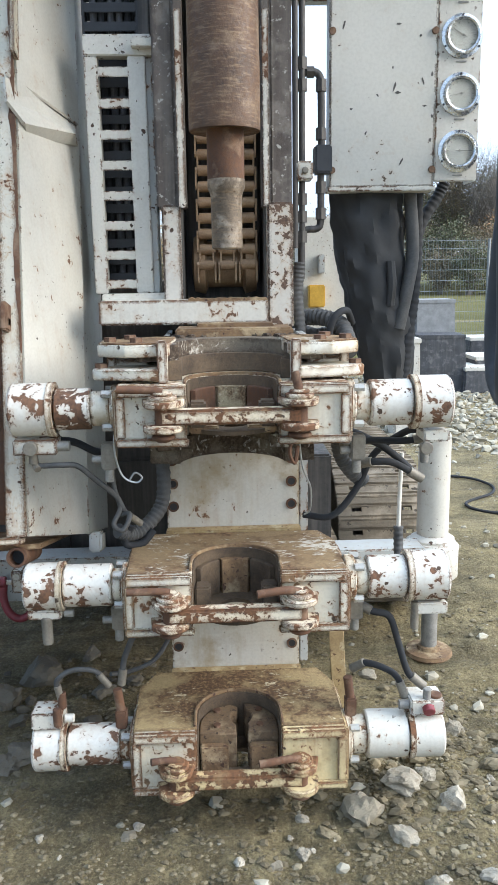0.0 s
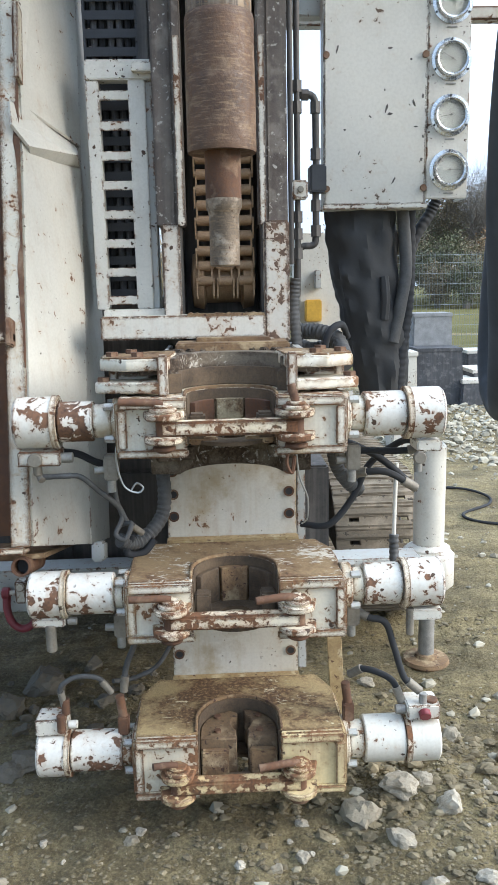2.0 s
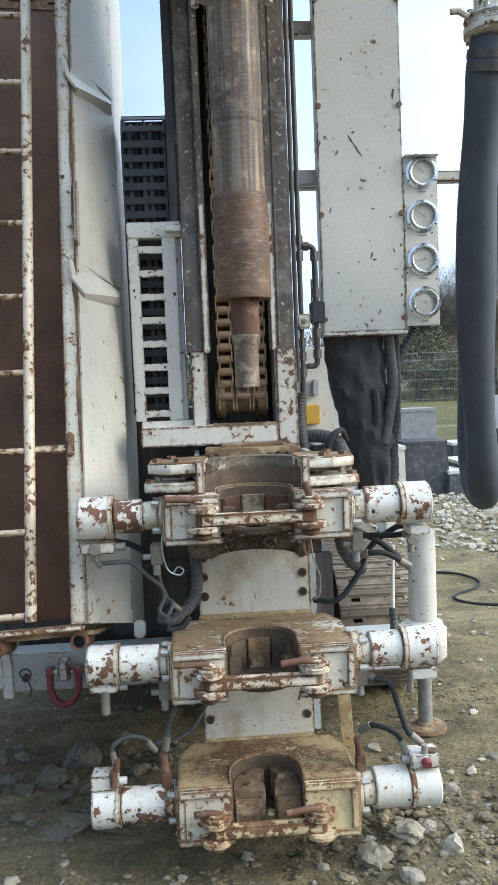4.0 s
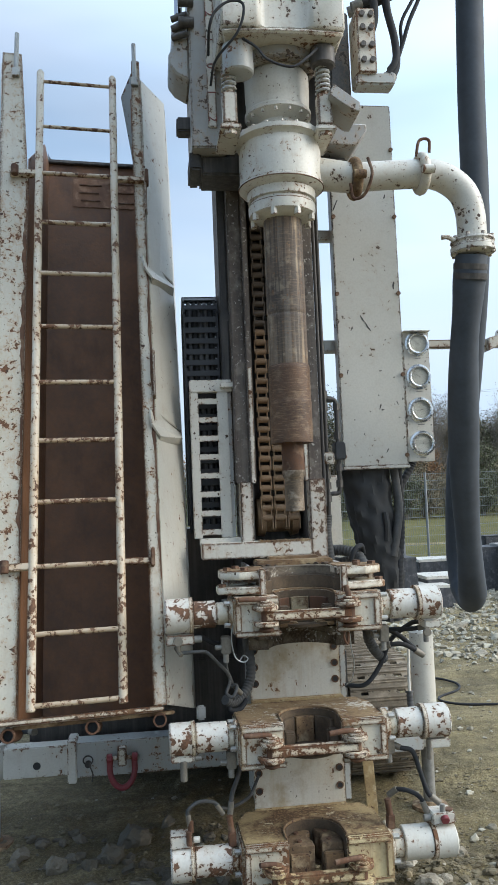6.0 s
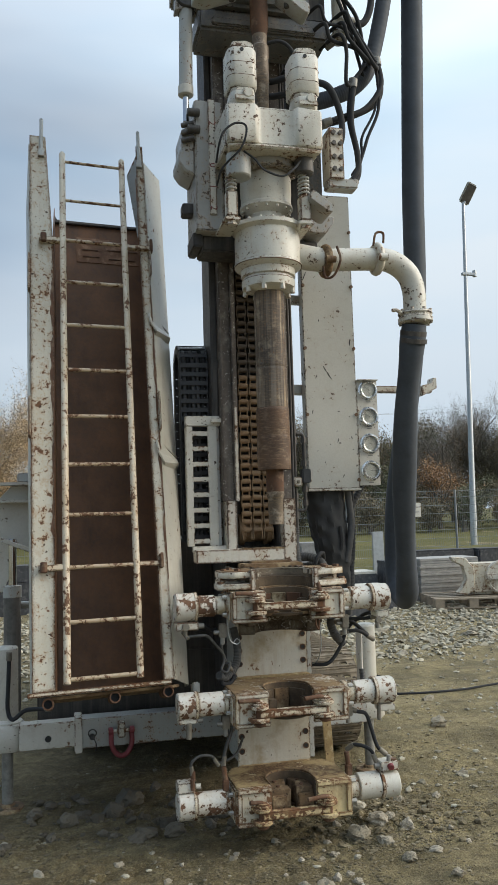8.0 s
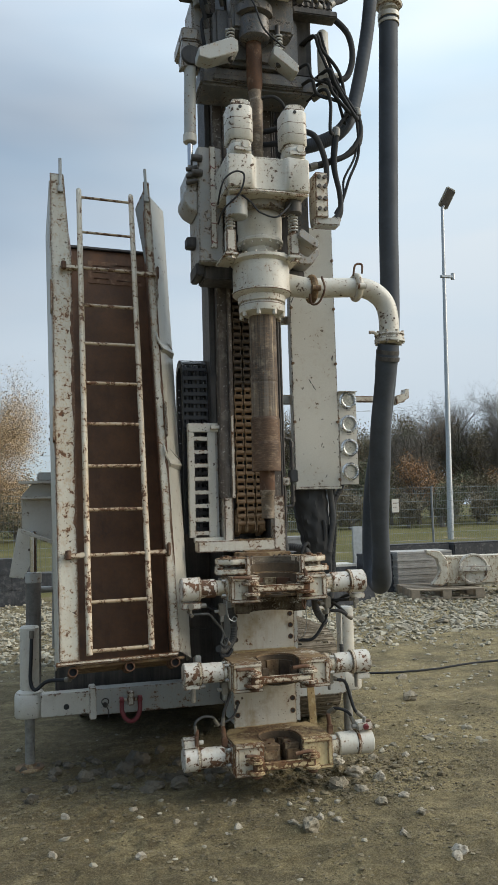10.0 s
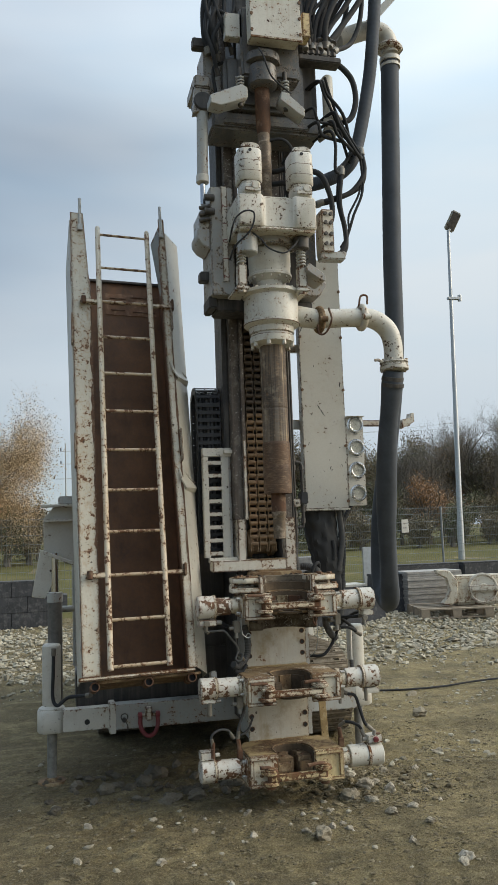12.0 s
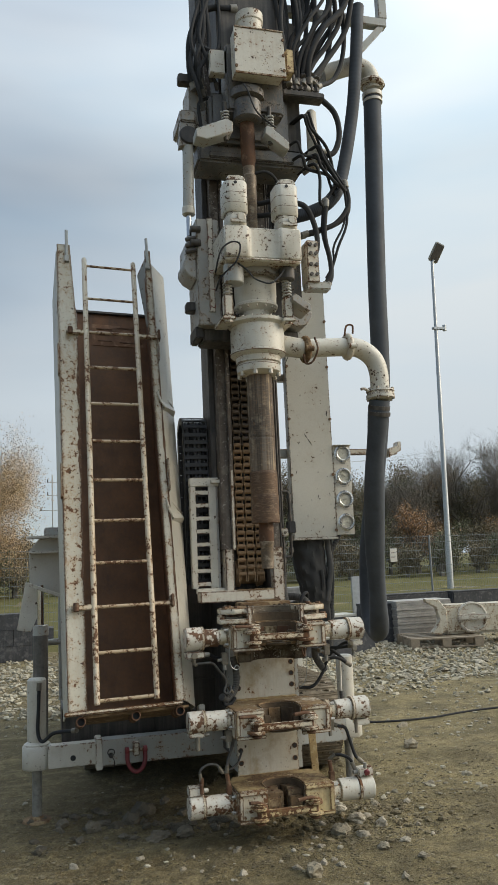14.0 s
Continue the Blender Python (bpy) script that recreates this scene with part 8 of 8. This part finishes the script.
# ---- what stands at the back of the yard ----
pallet = thing("pallet", (5.7, 10.9, 0.16), "weathered wooden pallet on the rubble", "pallet")
PM = Matrix.Translation((5.72, 11.05, 0.18)) @ Matrix.Rotation(radians(-12), 4, "Z") @ Matrix.Scale(1.18, 4)
for k in range(5):
    boxpart("board", (-0.55, 0.60, -0.5 + k * 0.22, -0.38 + k * 0.22, 0.13, 0.152), WOOD, pallet, 0.003, "", PM)
for yy in (-0.5, -0.05, 0.38):
    boxpart("bottom_board", (-0.55, 0.60, yy, yy + 0.12, 0.0, 0.02), WOOD, pallet, 0.003, "", PM)
    for xx in (-0.55, -0.05, 0.46):
        boxpart("block", (xx, xx + 0.14, yy, yy + 0.12, 0.02, 0.13), WOOD, pallet, 0.003, "", PM)
part_box = thing("machine_casting", (6.3, 10.9, 0.35), "white cast machine part with round cover", "machine part")
bm = bmesh.new()
box(bm, 0.10, 1.35, -0.15, 0.35, 0.16, 0.62, 0.04, PM)
prism(bm, [(-0.15, 0.20), (0.0, 0.17), (0.12, 0.24), (0.12, 0.56), (0.0, 0.72), (-0.22, 0.74), (-0.20, 0.68), (-0.05, 0.60), (0.0, 0.42), (-0.05, 0.30)], "y", -0.25, -0.1, 0.01, PM)
part("casting", bm, WHITE_CLAMP, part_box)
bm = bmesh.new()
d0 = PM @ Vector((0.55, -0.15, 0.42))
dn = (PM.to_3x3() @ Vector((0, -1, 0))).normalized()
lathe(bm, d0, dn, [(0.29, 0), (0.29, 0.06), (0.26, 0.07), (0.235, 0.045), (0.095, 0.045), (0.082, 0.08), (0.0, 0.08)], 32)
part("round_cover", bm, WHITE_RUSTY, part_box)
bm = bmesh.new()
box(bm, 0.30, 0.82, -0.26, -0.20, 0.38, 0.47, 0.01, PM)
for k in range(4):
    cyl(bm, PM @ Vector((0.36 + k * 0.13, -0.26, 0.425)), PM @ Vector((0.36 + k * 0.13, -0.28, 0.425)), 0.03, seg=12)
part("cross_bar", bm, WHITE_RUSTY, part_box)
stack = thing("wrapped_board_stack", (5.9, 12.0, 0.25), "stack of grey boards under clear wrap", "board stack")
for k in range(17):
    o = 0.012 * math.sin(k * 2.3)
    boxpart("board", (5.25 + o, 6.45 + o, 11.75 + o, 12.4, 0.20 + k * 0.046, 0.244 + k * 0.046), WRAP, stack, 0.006)


def crate(x, y, w, d, h, mat, label, white_top=False, cat="crate"):
    z = ground_z(x, y)
    c = thing("crate", (x, y, z), label, cat, "crates in the yard")
    bm = bmesh.new()
    box(bm, x - w / 2, x + w / 2, y - d / 2, y + d / 2, z - 0.02, z + h, 0.02)
    for v in bm.verts:
        k = 1 + 0.14 * (z + h - v.co.z) / h
        v.co.x, v.co.y = x + (v.co.x - x) * k, y + (v.co.y - y) * k
    part("body", bm, mat, c)
    bm = bmesh.new()
    box(bm, x - w / 2 - 0.01, x + w / 2 + 0.01, y - d / 2 - 0.01, y + d / 2 + 0.01, z + h - 0.05, z + h + 0.004, 0.008)
    part("rim", bm, WHITE_CLEAN if white_top else mat, c)


crate(5.05, 12.3, 0.62, 0.6, 0.74, BLACK_BLOCK, "black plastic crate standing on rubble")
crate(4.25, 12.6, 0.7, 0.6, 0.55, BLACK_BLOCK, "black plastic crate with pale lid", True)
crate(3.55, 10.9, 0.5, 0.6, 0.33, BLACK_BLOCK, "low black crate with pale lid", True)
crate(3.95, 11.3, 0.8, 0.7, 0.42, BLACK_BLOCK, "low black crate with pale lid", True)
crate(3.0, 11.0, 0.62, 0.6, 0.76, BLACK_BLOCK, "black weathered block standing on rubble")
crate(3.05, 11.5, 0.55, 0.5, 1.2, plain("grey_concrete", (0.23, 0.23, 0.225), 0.9, vary=0.3), "grey concrete block behind black ones", cat="block")
crate(1.9, 8.2, 0.24, 0.3, 1.0, WHITE_CLEAN, "narrow white steel cabinet on the ground", cat="cabinet")
sheet = thing("steel_sheet", (5.46, 14.3, 0.24), "pale steel sheet standing upright", "sheet")
boxpart("sheet", (5.33, 5.59, 14.27, 14.32, 0.22, 1.45), ZINC, sheet, 0.01)
for i, (x0, x1, y) in enumerate(((6.1, 7.95, 14.6), (8.0, 10.0, 14.5), (10.05, 12.2, 14.3), (12.25, 14.4, 14.1))):
    be = thing("concrete_block", ((x0 + x1) / 2, y, 0.24), "long black weathered block at the lawn's edge", "block", "row of black blocks")
    z = ground_z(0, y)
    boxpart("block", (x0, x1, y, y + 0.5, z - 0.03, z + 0.72), BLACK_BLOCK, be, 0.03)
    boxpart("cap_sheet", (x0 + 0.03, x1 - 0.02, y + 0.02, y + 0.48, z + 0.72, z + 0.735), BLACK_BLOCK, be, 0.004)
wallb = thing("block_wall", (-4.2, 13.2, 0.2), "low wall of black stacked blocks", "block wall")
for r in range(3):
    for k in range(9):
        x0 = -8.4 + k * 0.75 + 0.3 * (r % 2)
        boxpart("block", (x0, x0 + 0.745, 13.0, 13.5, 0.2 + r * 0.3, 0.498 + r * 0.3), BLACK_BLOCK, wallb, 0.006)
cabinet = thing("meter_cabinet", (0.55, 4.6, 1.05), "white steel cabinet with yellow switch box", "cabinet")
boxpart("body", (0.44, 0.70, 4.5, 4.9, 1.05, 2.06), WHITE_CLEAN, cabinet, 0.008)
boxpart("switch_box", (0.47, 0.56, 4.44, 4.5, 1.58, 1.70), YELLOW, cabinet, 0.006, "yellow switch box")
boxpart("handle", (0.525, 0.56, 4.46, 4.5, 1.76, 1.86), GREY_PAINT, cabinet, 0.005)

# ---- lawn, fence, lamp ----
GRASS, nt, b = material("tired_autumn_grass")
n = Net(nt)
g1, g2 = n.noise(0.5, 5, 0.6), n.noise(14, 5, 0.7)
col = n.mix(n.ramp(g1, [(0.35, 0.0), (0.65, 1.0)]), (0.078, 0.078, 0.028), (0.15, 0.132, 0.055))
n.link(n.mix(n.math("MULTIPLY", g2, 0.6), col, (0.155, 0.14, 0.058)), b.inputs["Base Color"])
b.inputs["Roughness"].default_value = 0.9
b.inputs["Specular IOR Level"].default_value = 0.08
n.bump(b, g2, 0.8, 0.05)
gx, gy = stretch(-12, 24, 0.6, 420), [13.4 + 0.5 * i for i in range(34)] + [31 + 4 * 1.25 ** i for i in range(20)]
verts = [(x, y + (0.35 * noise.noise((x * 0.4, 1, 1)) if j == 0 else 0), ground_z(x, y) + 0.012 + 0.03 * noise.noise((x * 0.7, y * 0.7, 5)) * (j > 0)) for j, y in enumerate(gy) for x in gx]
k = len(gx)
faces = [(j * k + i, j * k + i + 1, (j + 1) * k + i + 1, (j + 1) * k + i) for j in range(len(gy) - 1) for i in range(k - 1)]
me = bpy.data.meshes.new("lawn")
me.from_pydata(verts, [], faces)
me.materials.append(GRASS)
tagged(new("lawn", me), "tired yellow-green lawn beyond the rubble", "lawn", kind="structure")

FENCE_POST = plain("grey_fence_post", (0.22, 0.23, 0.23), 0.6, 0.2, 0.2)
WIRE = plain("green_grey_fence_wire", (0.20, 0.22, 0.21), 0.5, 0.3, 0.15)
fence = thing("mesh_fence", (5.28, 15.7, 0.27), "welded steel mesh fence with grey posts", "fence")
LINE = [(-35.0, 13.0), (5.28, 15.7), (40.4, 18.1)]
for (x0, y0), (x1, y1) in zip(LINE, LINE[1:]):
    L = math.hypot(x1 - x0, y1 - y0)
    npan = max(1, round(L / 2.93))
    for i in range(npan):
        a, c = Vector((x0 + (x1 - x0) * i / npan, y0 + (y1 - y0) * i / npan, 0)), Vector((x0 + (x1 - x0) * (i + 1) / npan, y0 + (y1 - y0) * (i + 1) / npan, 0))
        a.z, c.z = ground_z(a.x, a.y), ground_z(c.x, c.y)
        cylpart("post", a, a + Vector((0, 0, 2.10)), 0.03, FENCE_POST, fence, seg=8, bev=0)
        bm = bmesh.new()
        d = c - a
        w = 0.0032
        nv = 56
        for k in range(nv):
            p = a + d * (k + 0.5) / nv
            cyl(bm, p + Vector((0, 0, 0.06)), p + Vector((0, 0, 2.12)), w, seg=3)
        for z in (0.12, 0.32, 0.52, 0.72, 0.92, 1.12, 1.32, 1.52, 1.72, 1.92, 2.07):
            cyl(bm, a + Vector((0, 0, z)), c + Vector((0, 0, z)), w * 1.7, seg=3)
        part("mesh_panel", bm, WIRE, fence)
sign = thing("fence_sign", (7.12, 15.85, 1.2), "small white notice on the fence", "sign")
SM = Matrix.Translation((7.12, 15.80, 1.90)) @ Matrix.Rotation(radians(3.9), 4, "Z")
boxpart("plate", (-0.1, 0.1, -0.03, -0.022, -0.17, 0.17), WHITE_CLEAN, sign, 0.003, "", SM)
boxpart("print_bar", (-0.07, 0.07, -0.034, -0.031, 0.05, 0.08), GREY_PAINT, sign, 0, "", SM)
boxpart("print_bar", (-0.07, 0.05, -0.034, -0.031, -0.06, -0.03), GREY_PAINT, sign, 0, "", SM)

lamp = thing("street_lamp", (14.2, 26, 0.5), "tall galvanised lamp post with flat floodlight", "street lamp")
bm = bmesh.new()
lathe(bm, (14.2, 26, 0.45), (0.025, 0, 1), [(0.13, 0), (0.13, 1.5), (0.115, 1.6), (0.06, 13.7)], 14)
part("pole", bm, ZINC, lamp)
LM = Matrix.Translation((14.72, 25.9, 14.50)) @ Euler((radians(25), radians(18), radians(10))).to_matrix().to_4x4()
boxpart("floodlight", (-0.24, 0.24, -0.06, 0.06, -0.42, 0.42), GREY_PAINT, lamp, 0.05, "", LM)
boxpart("lamp_panel", (-0.19, 0.19, -0.068, -0.058, -0.36, 0.36), DARK_STEEL, lamp, 0.004, "", LM)
cylpart("neck", (14.54, 26, 14.0), (14.60, 25.98, 14.2), 0.05, ZINC, lamp, seg=10)
bm = bmesh.new()
box(bm, 14.3, 14.85, 25.9, 26.05, 11.15, 11.25, 0.01)
cyl(bm, (14.85, 25.97, 11.1), (14.85, 25.97, 11.35), 0.08, seg=10)
part("camera_arm", bm, ZINC, lamp)

wires = thing("power_line", (40, 70, 12), "two thin overhead wires far behind the trees", "power line")
for px in (10.0, 60.0):
    cylpart("post", (px, 70, 1.2), (px, 70, 16.2 if px > 50 else 10.8), 0.1, BLACK_BLOCK, wires, seg=8)
tubepart("wire", [(10, 70, 9.6), (35.6, 70, 11.93), (44.9, 70, 13.2), (60, 70, 16)], 0.011, GREY_PAINT, wires, 5)
tubepart("wire", [(10, 70, 10.6), (36.2, 70, 11.5), (44.8, 70, 11.8), (60, 70, 12.4)], 0.011, GREY_PAINT, wires, 5)
pole = thing("utility_pole", (-0.6, 60, 1.2), "distant wooden utility pole with insulators", "utility pole")
cylpart("mast", (-0.6, 60, 1.1), (-0.6, 60, 9.2), 0.05, GREY_PAINT, pole, seg=8)
for zz, xa in ((6.45, -1.5), (7.6, -1.0), (8.6, -1.0)):
    cylpart("arm", (xa, 60, zz), (0.3, 60, zz), 0.025, GREY_PAINT, pole, seg=6)
    cylpart("insulator", (xa + 0.05, 60, zz), (xa + 0.05, 60, zz + 0.25), 0.045, BLACK_BLOCK, pole, seg=8)

# ---- trees ----
BARK = plain("grey_brown_bark", (0.17, 0.15, 0.125), 0.9, vary=0.35, scale=3)


def leaf_material(name, a, c):
    m, nt, b = material(name)
    n = Net(nt)
    n.link(n.mix(n.island(), a, c), b.inputs["Base Color"])
    b.inputs["Roughness"].default_value = 0.7
    b.inputs["Subsurface Weight"].default_value = 0.0
    return m


LEAF_OCHRE = leaf_material("ochre_leaves", (0.36, 0.25, 0.13), (0.58, 0.43, 0.25))
LEAF_DULL = leaf_material("dull_brown_green_leaves", (0.12, 0.10, 0.055), (0.24, 0.19, 0.105))
LEAF_RUST = leaf_material("rust_orange_leaves", (0.25, 0.14, 0.06), (0.38, 0.22, 0.10))
LEAF_GREEN = leaf_material("dark_evergreen_leaves", (0.065, 0.075, 0.035), (0.13, 0.135, 0.06))


def tree(x, y, height, spread, seed, leaf_mat, leaves, leaf_size, label, droop=0.0, depth=5, trunk=0.035, stem=0.36, hang=0.0):
    r = random.Random(seed)
    z0 = ground_z(x, y) - 0.05
    bv, bf, tips = [], [], []

    def limb(p, d, length, rad, lev):
        steps = 3
        prev = None
        for s in range(steps + 1):
            if s:
                d = (d + Vector((r.uniform(-0.18, 0.18), r.uniform(-0.18, 0.18), r.uniform(-0.06, 0.12) - droop * lev * 0.06))).normalized()
                p = p + d * (length / steps)
            _, u, w = axes(d)
            rr = rad * (1 - 0.35 * s / steps)
            k = len(bv)
            sides = 5 if lev < 2 else 3
            for i in range(sides):
                a = 2 * math.pi * i / sides
                bv.append(p + (u * math.cos(a) + w * math.sin(a)) * rr)
            if prev is not None:
                for i in range(sides):
                    bf.append((prev + i, prev + (i + 1) % sides, k + (i + 1) % sides, k + i))
            prev = k
            if lev >= depth - 2:
                tips.append(Vector(p))
            if lev < depth and s >= 1:
                for _ in range(2 if lev else 3):
                    side = Vector((r.uniform(-1, 1), r.uniform(-1, 1), r.uniform(-0.1, 0.7) - droop * 0.4)).normalized()
                    nd = (d * 0.75 + side * spread).normalized()
                    limb(p, nd, length * r.uniform(0.55, 0.75), rr * 0.58, lev + 1)

    limb(Vector((x, y, z0)), Vector((0, 0, 1)), height * stem, height * trunk * 0.5, 0)
    top = max(v.z for v in bv) - z0
    k = height / top
    fix = lambda p: Vector((x + (p.x - x) * k, y + (p.y - y) * k, z0 + (p.z - z0) * k))
    t = thing("tree", (x, y, z0), label, "tree", "trees beyond the fence")
    me = bpy.data.meshes.new("branches")
    me.from_pydata([fix(p) for p in bv], [], bf)
    me.materials.append(BARK)
    ob = new("trunk", me)
    ob.parent, ob.matrix_parent_inverse = t, Matrix.Translation(-t.location)
    if leaves:
        lv, lf = [], []
        for _ in range(leaves):
            p = fix(r.choice(tips)) + Vector((r.gauss(0, 1), r.gauss(0, 1), r.gauss(0, 1) - droop * abs(r.gauss(0, 1.2)))) * (0.12 + leaf_size)
            p.z = max(p.z - hang * r.random() ** 1.4, z0 + 0.3)
            a, c = Vector((r.uniform(-1, 1), r.uniform(-1, 1), r.uniform(-1, 1))).normalized(), Vector((r.uniform(-1, 1), r.uniform(-1, 1), r.uniform(-1, 1))).normalized()
            s = leaf_size * r.uniform(0.5, 1.1)
            i = len(lv)
            lv += [p, p + a * s, p + (a + c) * s * 0.8, p + c * s]
            lf.append((i, i + 1, i + 2, i + 3))
        me = bpy.data.meshes.new("crown")
        me.from_pydata(lv, [], lf)
        me.materials.append(leaf_mat)
        ob = new("crown", me)
        ob.parent, ob.matrix_parent_inverse = t, Matrix.Translation(-t.location)
        ob["kind"] = "stuff"
    return t


tree(-4.3, 34, 8.3, 0.55, 3, LEAF_OCHRE, 85000, 0.048, "birch with thin drooping ochre autumn leaves", droop=0.45, depth=4, trunk=0.018, hang=1.3)
tree(-8.5, 36, 9.0, 0.55, 4, LEAF_OCHRE, 55000, 0.05, "birch with thin drooping ochre autumn leaves", droop=0.45, depth=4, trunk=0.018, hang=1.3)
R2 = random.Random(9)
for i in range(20):
    f = i / 19
    x, y = 9.0 + 30 * f, 44 + 4 * R2.random() + 3 * f
    mat, lab = ((LEAF_DULL, "half-bare tree with dull brown-green leaves"), (LEAF_GREEN, "dark dense evergreen tree"), (LEAF_RUST, "half-bare tree with rust-orange leaves"))[(0, 1, 0, 2, 1, 0, 0)[i % 7]]
    tree(x, y, R2.uniform(6.0, 8.0), 0.75, 20 + i, mat, 13000, 0.085, lab, depth=4)
for i, (x, y, h) in enumerate(((26.5, 45, 9.2), (29.5, 46, 9.8), (20.5, 43, 7.6), (14.5, 42, 7.5))):
    tree(x, y, h, 0.7, 60 + i, LEAF_DULL, 900, 0.06, "bare deciduous tree with fine grey twigs", depth=5)
for i in range(38):
    f = i / 37
    x, y = -14 + 54 * f, 38 + 3.5 * R2.random()
    tree(x, y, R2.uniform(2.8, 4.2), 1.0, 100 + i, (LEAF_DULL, LEAF_GREEN, LEAF_DULL, LEAF_RUST)[i % 4], 7000, 0.08, "low dense bush with brown-green leaves", depth=3, trunk=0.03, stem=0.18)

for i in range(34):
    f = i / 33
    x, y = -16 + 50 * f + R2.uniform(-0.5, 0.5), 33 + 3 * R2.random() + 2 * f
    tree(x, y, R2.uniform(1.7, 2.6), 1.1, 200 + i, (LEAF_DULL, LEAF_GREEN, LEAF_DULL, LEAF_GREEN, LEAF_DULL)[i % 5], 5200, 0.075, "low hedge bush with dull green leaves", depth=3, trunk=0.03, stem=0.10)
